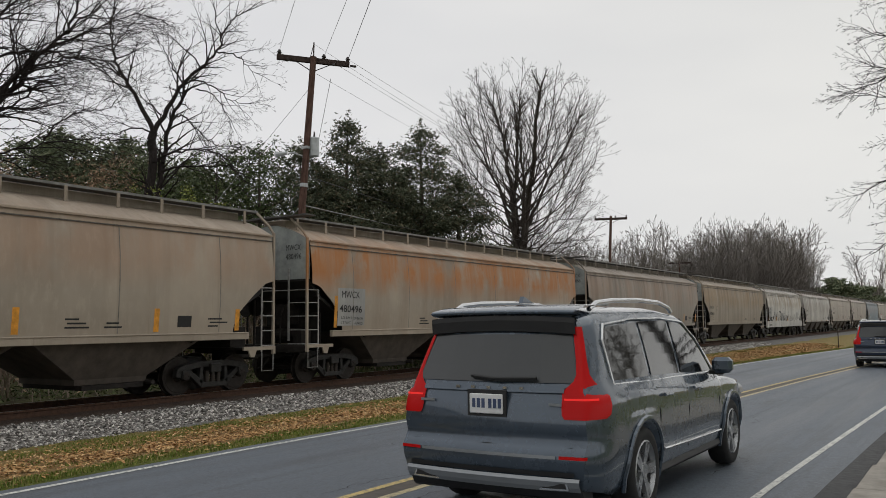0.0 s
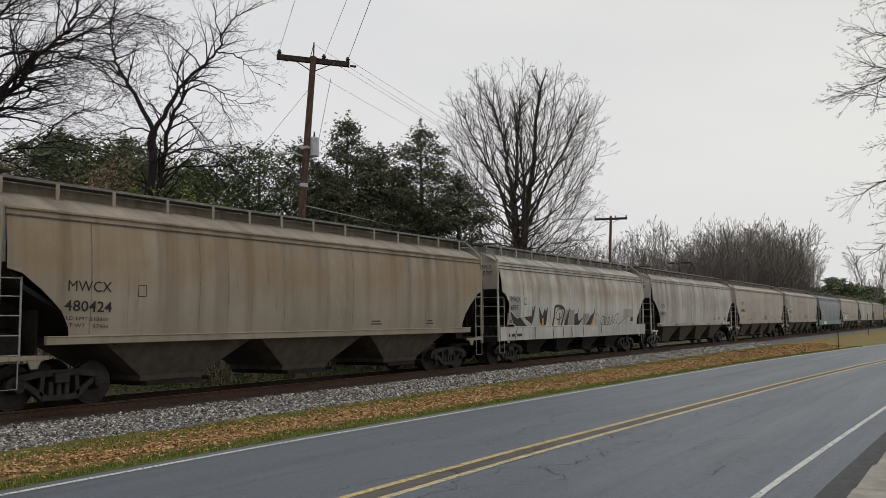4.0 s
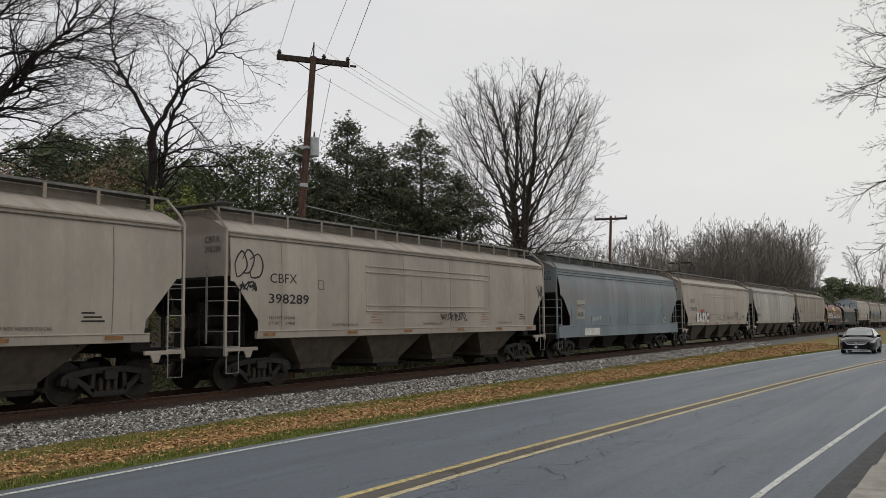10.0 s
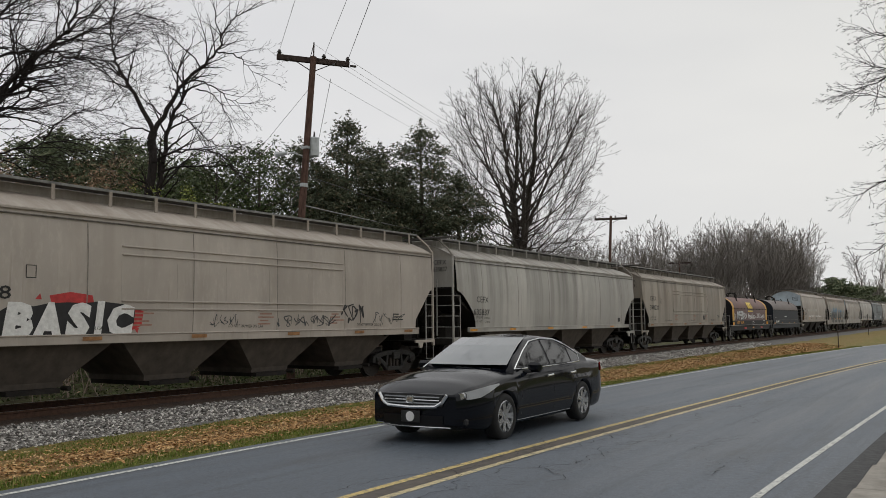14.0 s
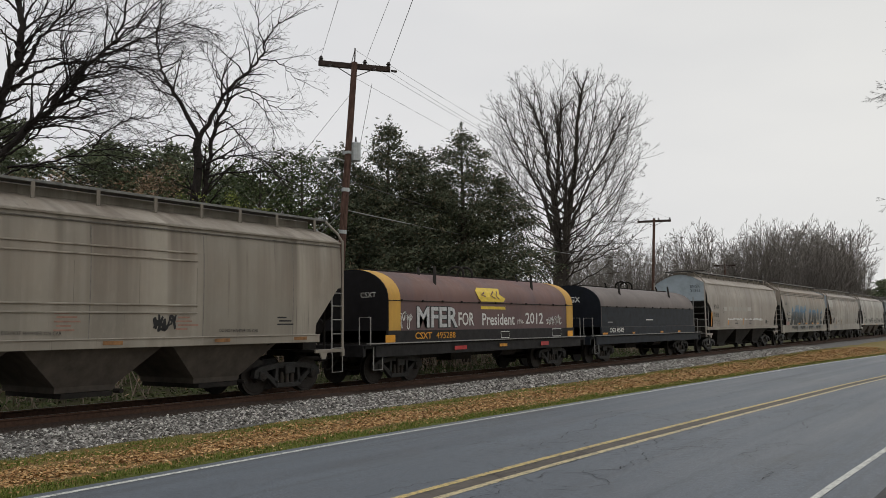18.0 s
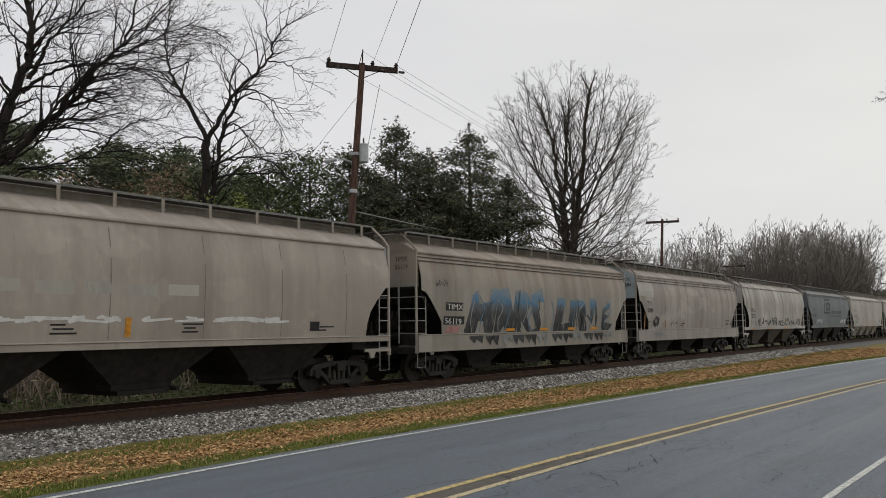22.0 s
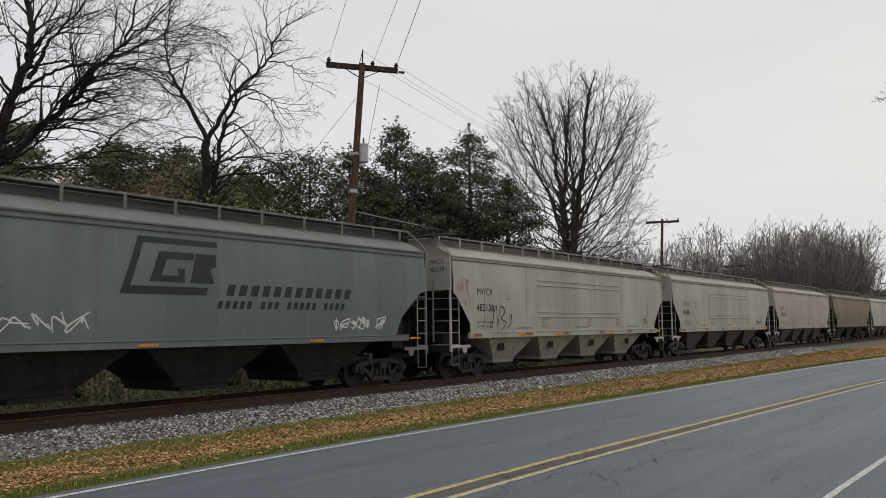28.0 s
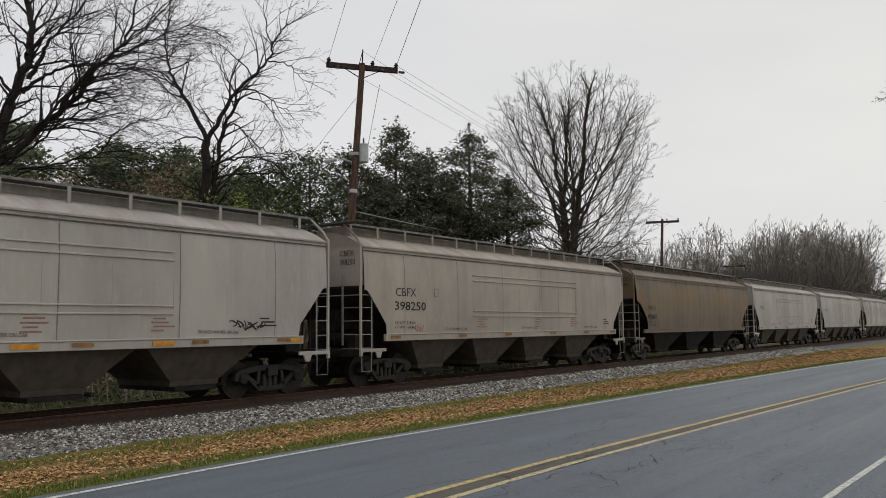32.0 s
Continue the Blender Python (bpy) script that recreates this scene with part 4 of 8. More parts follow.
def coil_x(z):
    """The half width of a coil car's hood at the height z."""
    if z <= 2.45:
        return 1.47
    t = min(1.0, (z - 2.45) / 0.97)
    return 1.47 * math.sqrt(max(0.0, 1 - t ** 2.2))


def hood_section():
    right = [(1.47, 1.56), (1.47, 2.0)] + [(coil_x(2.45 + 0.97 * math.sin(k * math.pi / 18)), 2.45 + 0.97 * math.sin(k * math.pi / 18)) for k in range(10)]
    return right + [(-x, z) for x, z in reversed(right[:-1])]


def coil_car(length, hood, trim, base, end_mat, label):
    car = new("coil_car")
    car.empty_display_size = 0.3
    car["kind_of_body"], car["length"] = "coil", length
    tagged(car, label, "coil car", "coil cars of the train")
    half, sec = length / 2 - 1.35, hood_section()
    h = put("hood", shared("hood", lambda: Geo().grid([[(x, y, z) for x, z in sec] for y in (-half, -half / 3, half / 3, half)]), 0, True), hood, car)
    put("hood_seam", shared("hood_seam", lambda: Geo().quad_box((1.475, 0, 2.45), (0.03, 2 * half, 0.025)).quad_box((-1.475, 0, 2.45), (0.03, 2 * half, 0.025))), M_UNDER, h)
    for k in range(11):
        put("rivet_clip", shared("rivet_clip", lambda: Geo().quad_box((1.49, 0, 2.46), (0.04, 0.07, 0.06))), M_UNDER, h, (0, -half + 0.6 + (2 * half - 1.2) * k / 10, 0))
    for s in (1, -1):
        put("hood_end", shared("hood_end", lambda: Geo().prism(sec, -0.02, 0.02, 1)), end_mat, car, (0, s * (half + 0.0), 0))
        if trim:
            put("end_band", shared("end_band", lambda: Geo().grid([[(x * 1.006, y, z + 0.006) for x, z in sec] for y in (-0.28, 0.28)]), 0, True), trim, h, (0, s * (half - 0.28), 0))
        flip = Matrix.Identity(4) if s < 0 else pose(0, 0, 0, 0, 0, 180)
        put("coupler", shared("coupler", coupler_geo, 0.02), M_UNDER, car, flip @ Matrix.Translation((0, -length / 2, 0)))
        put("end_deck", shared("coil_deck", lambda: Geo().quad_box((0, 0.45, 1.10), (2.9, 1.5, 0.10)).quad_box((0, -0.25, 1.0), (2.9, 0.12, 0.34)), 0.01), base, car, flip @ Matrix.Translation((0, -half - 0.8, 0)))
        for e in (1, -1):
            put("grab_rail", shared(("coil_grab", e), lambda: Geo().path([(e * 1.42, 0, 1.15), (e * 1.42, 0, 1.95), (e * 1.0, 0, 1.95), (e * 1.0, 0, 1.15)], 0.02)), M_STEP, car, flip @ Matrix.Translation((0, -half - 0.75, 0)))
        put("sill_step", shared("coil_step", lambda: Geo().path([(1.44, 0.1, 1.1), (1.44, 0.1, 0.45), (1.44, 0.5, 0.45), (1.44, 0.5, 1.1)], 0.02)), M_STEP, car, flip @ Matrix.Translation((0, -half - 0.75, 0)))
        put("brake_wheel", shared("brake_wheel", lambda: Geo().tube((-0.8, 0, 1.7), (-0.8, 0.05, 1.7), 0.25, None, 14).tube((-0.8, 0.03, 1.1), (-0.8, 0.03, 1.7), 0.03)), M_UNDER, car, flip @ Matrix.Translation((0, -half - 0.6, 0)))
        put("locking_lever", shared("locking_lever", lambda: Geo().tube((1.24, -0.14, 2.78), (1.02, 0.18, 3.60), 0.06, 0.05, 6).tube((0.6, -0.10, 3.2), (0.4, 0.1, 3.6), 0.05, 0.04, 6)), M_UNDER, h, (0, s * 3.15, 0))
        put("side_trough", shared("side_trough", lambda: Geo().quad_box((0, 0, 1.38), (0.08, 2 * half + 0.1, 0.36)).quad_box((0, 0, 0.98), (0.08, 2 * half + 1.2, 0.34)), 0.01), base, car, (s * 1.46, 0, 0))
        put("walkway", shared("coil_walk", lambda: Geo().quad_box((0, 0, 1.20), (0.16, 2 * half + 1.9, 0.03))), M_STEP, car, (s * 1.52, 0, 0))
        truck(car, s * (length / 2 - 2.35))
    put("centre_sill", shared("centre_sill", lambda: Geo().quad_box((0, 0, 0.9), (0.8, length - 2, 0.5)).quad_box((0, 0, 1.15), (2.8, 2 * half, 0.1)).quad_box((0.5, -1.2, 0.75), (0.6, 1.2, 0.4)).tube((0.9, 1.0, 0.8), (0.9, 2.0, 0.8), 0.2, None, 10)), M_UNDER, car)
    put("roof_rib", shared("roof_rib", lambda: Geo().quad_box((0, 0, 3.44), (0.22, 2 * half - 0.8, 0.06))), M_UNDER, h)
    for y in (-0.28, 0.28):
        put("lifting_loop", shared("lifting_loop", lambda: Geo().path([(0.32, 0, 3.38)] + [(0.32 * math.cos(a), 0, 3.57 + 0.22 * math.sin(a)) for a in (0.0, 0.5, 1.05, 1.57, 2.09, 2.64, 3.14)] + [(-0.32, 0, 3.38)], 0.045, 6)), M_UNDER, h, (0, y, 0))
    CARS.append(car)
    return car


M_SEAMLINE = plain("weld_seam_grime", (0.19, 0.175, 0.155), 0.8, 0, 0.4, 6.0)
TAN, CREAM = (0.42, 0.362, 0.292), (0.465, 0.418, 0.372)
P = {
    "tan1": car_paint("tan_weathered_paint", TAN, (0.16, 0.12, 0.085), 0.35, 0.25, 3.4, 1.3),
    "rust": car_paint("rust_bloomed_paint", TAN, (0.17, 0.11, 0.07), 0.45, 1.0, 3.4, 2.7, 0, 0.4, 0.5, 0.5, (0.40, 0.17, 0.06)),
    "tan2": car_paint("tan_grimy_paint", (0.355, 0.318, 0.275), (0.13, 0.105, 0.085), 0.6, 0.2, 3.3, 4.1),
    "tan3": car_paint("ochre_stained_paint", (0.375, 0.325, 0.26), (0.11, 0.08, 0.06), 0.75, 0.55, 3.3, 6.2, rust_c=(0.27, 0.165, 0.07)),
    "white": car_paint("streaked_white_paint", (0.66, 0.65, 0.62), (0.075, 0.062, 0.052), 0.62, 0.55, 3.3, 8.4, 0, 0.5, 0.5, 0.7, (0.23, 0.15, 0.065)),
    "cefx": car_paint("streaked_pale_paint", (0.57, 0.555, 0.52), (0.12, 0.088, 0.07), 0.7, 0.35, 2.9, 9.9, 0, 0.4, 0.5, 0.95, (0.15, 0.10, 0.075)),
    "cream1": car_paint("cream_paint", CREAM, (0.2, 0.165, 0.125), 0.25, 0.0, 3, 11.3),
    "cream2": car_paint("cream_dusty_paint", (0.45, 0.405, 0.36), (0.19, 0.155, 0.12), 0.3, 0.0, 3, 12.6),
    "blue": car_paint("faded_blue_paint", (0.25, 0.315, 0.365), (0.12, 0.11, 0.10), 0.35, 0.2, 3.0, 14.2, 0, 0.45, 0.5, 0.9),
    "bulge": car_paint("pale_grey_paint", (0.50, 0.485, 0.45), (0.085, 0.075, 0.065), 0.6, 0.0, 3, 16.1),
    "grime": car_paint("sooty_cream_paint", (0.37, 0.335, 0.285), (0.10, 0.08, 0.065), 0.7, 0.05, 3, 17.7),
    "bngx": car_paint("beige_scuffed_paint", (0.425, 0.382, 0.342), (0.19, 0.16, 0.125), 0.35, 0.0, 3, 19.5, 0.2),
    "timx": car_paint("drab_grey_paint", (0.37, 0.345, 0.305), (0.14, 0.115, 0.09), 0.5, 0.15, 3.8, 21.0, 0, 0.4, 0.5, 0.6),
    "csyx": car_paint("mottled_grey_paint", (0.42, 0.395, 0.36), (0.15, 0.12, 0.10), 0.6, 0.1, 3.4, 22.9, 0.25, 0.4, 0.5, 0.75),
    "slate": car_paint("slate_blue_paint", (0.180, 0.208, 0.226), (0.11, 0.10, 0.09), 0.3, 0.0, 3, 24.4, 0.0, 0.2),
    "mwcx": car_paint("clean_light_grey_paint", (0.485, 0.465, 0.43), (0.24, 0.2, 0.16), 0.2, 0.0, 3, 26.8, 0, 0.2),
    "brown": car_paint("brown_stained_paint", (0.21, 0.165, 0.125), (0.10, 0.07, 0.05), 0.6, 0.5, 3.0, 28.3, rust_c=(0.24, 0.15, 0.055)),
    "grey": car_paint("dusty_grey_paint", (0.40, 0.40, 0.39), (0.14, 0.12, 0.10), 0.5, 0.0, 3, 30.2),
}
# dusty tan, darkened so that the colour holds the shade under the car
U_TAN = plain("shaded_dusty_tan_hopper", (0.072, 0.060, 0.050), 0.85, 0, 0.35, 3.0)
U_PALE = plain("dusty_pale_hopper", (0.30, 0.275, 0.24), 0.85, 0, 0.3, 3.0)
END_PALE = plain("pale_grey_green_end_paint", (0.33, 0.35, 0.34), 0.6, 0, 0.3, 2.0)
END_BLUE = plain("light_blue_end_paint", (0.38, 0.44, 0.49), 0.6, 0, 0.15, 2.0)


def marks(car, mark, number, d=2.05, z=2.74, cap=0.24, wide=1.05, nd=None, nz=None, nw=1.5, mat=None, small=True):
    """Reporting marks and number on the side and on the end, with the small weight lines below."""
    mat = mat or M_INK
    lettering(car, mark, d, z, cap, wide, mat)
    lettering(car, number, nd if nd is not None else d - 0.05, nz if nz is not None else z - 0.52, cap, nw, mat, thick=0.012)
    lettering(car, mark, 0.62, 3.72, 0.16, 0.55, M_INK, end=True)
    lettering(car, number, 0.62, 3.47, 0.16, 0.58, M_INK, end=True)
    if small:
        lettering(car, "LD LMT 218600", d, 1.80, 0.075, 0.95, M_INK, name="weight_lettering")
        lettering(car, "LT WT    67400", d, 1.66, 0.075, 0.95, M_INK, name="weight_lettering")


def stencils(car, spots, z=1.62, mat=None):
    """Small lines of maintenance stencils, too small to read, as bars."""
    for k, (d, n) in enumerate(spots):
        g, kind, length = [], car["kind_of_body"], car["length"]
        for j in range(n):
            g.append(block(d + 0.05 * (j % 2), z + 0.085 * j, 0.55 - 0.12 * ((j + k) % 3), 0.035))
        for b in g:
            slab(car, "stencil", [b], mat or M_INK)


def reflectors(car, ds, z=1.34, mat=None, w=0.45, h=0.10, lift=0.09):
    for d in ds:
        slab(car, "reflector", [block(d, z, w, h)], mat or M_REFLECT, lift)


def plate_c(car, d=4.0, z=2.62):
    fx = [(d, z), (d, z + 0.24), (d + 0.2, z + 0.24), (d + 0.2, z), (d, z)]
    ribbon(car, "plate_box", [fx], M_INK, 0.02, 0.006, False)


def build_train():
    L = lambda d: d
    # cars in order, the one that passes first at the front of the list
    specs = []
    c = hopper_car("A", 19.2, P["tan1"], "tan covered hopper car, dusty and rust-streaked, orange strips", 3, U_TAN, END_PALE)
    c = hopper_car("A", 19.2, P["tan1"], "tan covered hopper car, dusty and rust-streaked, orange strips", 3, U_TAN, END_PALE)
    for d in (11.5, 14.75, 17.15):
        slab(c, "orange_strip", [block(d, 1.52, 0.14, 0.52)], M_REFLECT)
    slab(c, "data_panel", [block(15.4, 1.62, 0.40, 0.26)], M_INK)
    stencils(c, [(12.6, 3), (13.5, 2), (16.3, 3)])
    c = hopper_car("A", 19.28, P["rust"], "tan covered hopper car with broad orange rust stains", 3, U_TAN, END_PALE)
    slab(c, "lettering_panel", [block(1.85, 1.60, 1.25, 1.08)], P["grey"], 0.003)
    marks(c, "MWCX", "480496", 2.0, 2.40, 0.2, 0.8, 1.92, 2.0, 1.0)
    for d in (1.7, 12.0, 16.8):
        slab(c, "orange_strip", [block(d, 1.55, 0.13, 0.9 if d < 5 else 0.42)], M_REFLECT)
    slab(c, "data_panel", [block(15.6, 1.62, 0.40, 0.26)], M_INK)
    stencils(c, [(6.0, 3), (9.5, 2), (13.5, 3)])
    c = hopper_car("A", 19.48, P["tan2"], "tan covered hopper car, grimy with dark streaks", 3, U_TAN, END_PALE)
    slab(c, "lettering_panel", [block(1.85, 1.60, 1.35, 1.08)], P["grey"], 0.003)
    marks(c, "MWCX", "480466", 2.0, 2.36, 0.2, 0.9, 1.92, 1.92, 1.1)
    for d in (1.7, 12.1, 15.6, 18.0):
        slab(c, "orange_strip", [block(d, 1.55, 0.12, 0.45)], M_REFLECT)
    slab(c, "data_panel", [block(15.9, 1.62, 0.40, 0.26)], M_INK)
    stencils(c, [(13.4, 3), (14.4, 2), (16.6, 3)])
    c = hopper_car("A", 19.39, P["tan3"], "tan covered hopper car with ochre stains below the roof", 3, U_TAN, END_PALE)
    marks(c, "MWCX", "480424", 2.0, 2.38, 0.22, 1.0, 1.95, 1.98, 1.08)
    plate_c(c, 3.7, 2.3)
    stencils(c, [(12.0, 2), (15.0, 2)])
    # streaked white car with sprayed letters
    c = hopper_car("B", 17.56, P["white"], "white covered hopper car with dark streaks and black graffiti", 4, M_UNDER)
    slab(c, "lettering_panel", [block(1.30, 1.55, 1.0, 1.1)], P["grey"], 0.003)
    marks(c, "MWCX", "6597", 1.42, 2.45, 0.2, 0.75, 1.42, 2.12, 0.58)
    plate_c(c, 2.6, 2.35)
    letters(c, [[(1.37, 2.03), (1.50, 2.06), (1.93, 1.81), (2.32, 1.82), (2.95, 1.46), (2.00, 1.46), (1.68, 1.59)],
                [(2.48, 1.85), (3.28, 1.89), (3.28, 2.39), (3.35, 2.11), (3.57, 2.41), (3.59, 2.23), (3.37, 1.54), (3.50, 1.46), (2.77, 1.73)],
                [(3.89, 2.34), (4.25, 1.90), (4.46, 2.25), (4.57, 2.08), (4.76, 2.36), (4.69, 1.52), (4.42, 1.46), (4.26, 1.46), (4.03, 1.61)]], M_SPRAY_K, M_SPRAY_S, 0.035)
    letters(c, [[(6.43, 1.49), (7.03, 2.34), (6.96, 1.96), (6.86, 1.49), (7.10, 1.46), (6.65, 1.46)],
                [(7.50, 1.96), (7.92, 2.06), (7.96, 2.40), (8.01, 2.11), (7.92, 1.96), (8.04, 1.67), (8.70, 1.89), (8.07, 1.46), (7.76, 1.46), (7.54, 1.48)],
                [(8.84, 1.46), (9.35, 1.91), (9.74, 2.07), (9.83, 2.31), (9.88, 2.02), (9.50, 1.46)]], M_SPRAY_K, M_SPRAY_S, 0.035)
    ribbon(c, "graffiti_outline", [curve_points([(5.32, 1.46), (5.43, 1.91), (5.49, 2.26), (5.88, 2.31), (6.38, 2.20), (6.37, 1.91), (6.18, 1.46)])], M_SPRAY_K, 0.13, 0.006, False)
    ribbon(c, "graffiti_outline", [curve_points([(5.57, 1.91), (5.73, 2.16), (6.13, 2.18), (6.22, 1.95), (5.95, 1.74), (5.65, 1.77), (5.57, 1.91)])], M_SPRAY_K, 0.05, 0.009, False)
    for p in ([(4.25, 1.78), (4.38, 1.82), (4.43, 1.46), (4.21, 1.46)], [(9.50, 1.48), (9.71, 1.89), (9.84, 1.89), (9.66, 1.46)]):
        slab(c, "graffiti_fill", [p], M_REFLECT, 0.014)
    ribbon(c, "graffiti_tag", [curve_points([(9.88, 1.89), (10.32, 1.96), (10.51, 1.40), (10.84, 1.54), (11.10, 1.81), (10.84, 1.86), (10.66, 1.65), (10.93, 1.46), (11.28, 1.53), (11.37, 1.75), (11.19, 1.81), (11.19, 1.53), (11.55, 1.47), (11.83, 1.75), (11.65, 1.81), (11.61, 1.50), (11.98, 1.52), (12.21, 1.92), (12.30, 1.49), (12.60, 1.92), (13.00, 1.98), (12.69, 1.46), (13.19, 1.51), (14.03, 1.78), (14.14, 1.56), (13.82, 1.42)], 5)], M_SPRAY_K, 0.045)
    for d, e in ((1.94, 1.78), (3.49, 3.56), (5.31, 5.26), (6.27, 6.33), (7.13, 7.24), (8.43, 8.48), (10.58, 10.71)):
        ribbon(c, "graffiti_drip", [curve_points([(d, 1.44), ((d + e) / 2, 1.2), (e, 0.96)])], M_SPRAY_K, 0.05, 0.097)
    for d, n in ((1.25, 1), (1.5, 2), (1.95, 3)):
        slab(c, "stencil", [block(d, 1.08, 0.16 * n - 0.06, 0.11)], M_INK, 0.097)
    for d in (1.2, 5.9, 8.7):
        slab(c, "orange_strip", [block(d, 1.5, 0.10, 0.5)], M_RUSTSTRIP)
    for d, z, a, b in ((13.6, 1.8, 1.4, 0.46), (6.45, 1.48, 1.05, 0.68), (8.5, 1.48, 0.75, 0.52)):
        slab(c, "primer_patch", [block(d, z, a, b)], P["grey"], 0.004)
    slab(c, "data_panel", [block(14.75, 1.62, 0.32, 0.22)], M_INK)
    stencils(c, [(14.6, 2), (1.35, 2)], 1.62)
    stencils(c, [(3.0, 1), (7.0, 1), (10.5, 1)], 1.15)
    # streaked pale car
    c = hopper_car("A", 19.12, P["cefx"], "pale covered hopper car with brown vertical streaks", 4, U_TAN)
    marks(c, "CEFX", "636932", 2.05, 2.36, 0.22, 0.8, 1.95, 1.94, 1.1)
    plate_c(c, 4.3, 2.2)
    stencils(c, [(13.3, 2), (14.5, 3), (17.0, 2)])
    slab(c, "data_panel", [block(16.2, 1.60, 0.30, 0.2)], M_INK)
    reflectors(c, [1.6, 4.6, 8.0, 11.6, 15.0], 1.34, M_RUSTSTRIP, 0.5, 0.08)
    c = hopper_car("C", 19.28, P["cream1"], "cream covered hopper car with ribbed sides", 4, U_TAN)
    marks(c, "CBFX", "398257", 2.27, 2.73, 0.25, 1.06, 2.25, 2.21, 1.5)
    plate_c(c)
    scrawl(c, 10.5, 1.58, 1.0, 0.45, 8, M_SPRAY_K, 0.05, 4)
    scrawl(c, 11.75, 1.95, 0.35, 0.25, 9, M_SPRAY_K, 0.03, 2)
    small_c(c)
    c = hopper_car("C", 19.0, P["cream2"], "dusty cream covered hopper car with bubble-letter graffiti", 4, U_TAN)
    marks(c, "CBFX", "398289", 2.09, 2.74, 0.25, 1.02, 2.04, 2.21, 1.52)
    plate_c(c)
    ribbon(c, "graffiti_tag", [curve_points([(0.95, 2.85), (0.9, 3.2), (1.15, 3.5), (1.3, 3.15), (1.1, 2.9), (0.95, 2.85)]), curve_points([(1.15, 3.3), (1.35, 3.55), (1.55, 3.35), (1.4, 3.0), (1.2, 2.95)]), curve_points([(1.4, 3.3), (1.7, 3.45), (1.85, 3.2), (1.75, 2.9), (1.45, 2.85), (1.4, 3.0)])], M_SPRAY_K, 0.05)
    scrawl(c, 1.05, 2.5, 0.6, 0.25, 12, M_SPRAY_K, 0.05, 4)
    scrawl(c, 10.2, 1.68, 1.9, 0.38, 14, M_SPRAY_K, 0.04, 8)
    scrawl(c, 17.6, 2.6, 0.5, 0.6, 15, M_SPRAY_K, 0.05, 3)
    small_c(c)
    c = hopper_car("B", 18.1, P["blue"], "faded blue-grey covered hopper car with deep side sill", 4, M_UNDER)
    slab(c, "lettering_panel", [block(2.5, 1.75, 0.95, 0.85)], P["mwcx"], 0.003)
    marks(c, "MWCX", "6650", 2.55, 2.24, 0.2, 0.78, 2.6, 1.88, 0.58, small=False)
    for d in (1.9, 4.2, 6.6, 9.0, 11.5, 15.9):
        slab(c, "orange_strip", [block(d, 1.5, 0.09, 0.75 if d in (1.9, 15.9) else 0.4)], M_RUSTSTRIP)
    scrawl(c, 4.4, 1.62, 1.0, 0.25, 21, M_SPRAY_W, 0.02, 6)
    slab(c, "data_panel", [block(14.9, 1.55, 0.34, 0.24)], M_CHALK, 0.005)
    slab(c, "data_print", [block(14.94, 1.58, 0.12, 0.17), block(15.09, 1.58, 0.12, 0.17)], M_INK, 0.008)
    slab(c, "sill_patch", [block(3.4, 1.0, 1.8, 0.32)], M_CHALK, 0.096)
    ribbon(c, "spray_curve", [curve_points([(14.0, 1.5), (14.25, 2.2), (14.6, 2.35), (14.35, 1.9)]), curve_points([(14.7, 2.3), (14.95, 2.2), (14.75, 1.8)]), curve_points([(13.3, 1.9), (13.3, 2.1)]), curve_points([(14.0, 1.45), (13.9, 1.2), (14.1, 0.98)])], M_SPRAY_K, 0.035)
    c = hopper_car("C", 18.98, P["cream1"], "cream covered hopper car with white and red graffiti", 4, U_TAN)
    marks(c, "CBFX", "398278", 2.26, 2.73, 0.25, 1.0, 2.18, 2.21, 1.5)
    plate_c(c)
    for p in ([(4.55, 2.1), (4.5, 2.28), (4.95, 2.36), (5.45, 2.3), (5.5, 2.12)], [(6.2, 1.95), (6.45, 2.05), (6.72, 1.98), (6.68, 1.66), (6.3, 1.52)], [(3.38, 1.5), (3.32, 1.8), (3.62, 1.86), (3.8, 1.48)], [(4.2, 2.2), (4.3, 2.32), (4.34, 2.2)], [(6.5, 1.6), (6.62, 1.62), (6.58, 1.5)]):
        slab(c, "graffiti_splash", [p], M_SPRAY_R, 0.004)
    slab(c, "graffiti_backing", [[(3.44, 1.49), (3.48, 1.95), (3.82, 2.14), (4.18, 2.06), (4.5, 2.13), (4.9, 2.15), (5.3, 2.14), (5.62, 2.18), (6.2, 2.13), (6.5, 2.0), (6.48, 1.72), (6.25, 1.49)]], M_SPRAY_K, 0.006)
    for mat, th, lift in ((M_SPRAY_W, 0.10, 0.014),):
        for k, (ch, d, z, wide, cap) in enumerate((("B", 3.56, 1.50, 0.62, 0.60), ("A", 4.22, 1.46, 0.66, 0.64), ("S", 4.88, 1.50, 0.56, 0.60), ("I", 5.50, 1.48, 0.24, 0.66), ("C", 5.80, 1.50, 0.66, 0.58))):
            o = lettering(c, ch, d, z, cap, wide, mat, shear=0.12, thick=th, name="graffiti_letter")
            o.matrix_basis = Matrix.Translation((lift, 0, 0)) @ o.matrix_basis
    scrawl(c, 8.6, 1.62, 0.9, 0.3, 31, M_SPRAY_N, 0.02, 6)
    scrawl(c, 10.9, 1.6, 2.3, 0.32, 32, M_SPRAY_N, 0.03, 9)
    scrawl(c, 13.5, 1.68, 1.0, 0.55, 33, M_SPRAY_K, 0.05, 4)
    scrawl(c, 15.0, 1.6, 1.6, 0.4, 34, M_SPRAY_N, 0.02, 6)
    small_c(c)
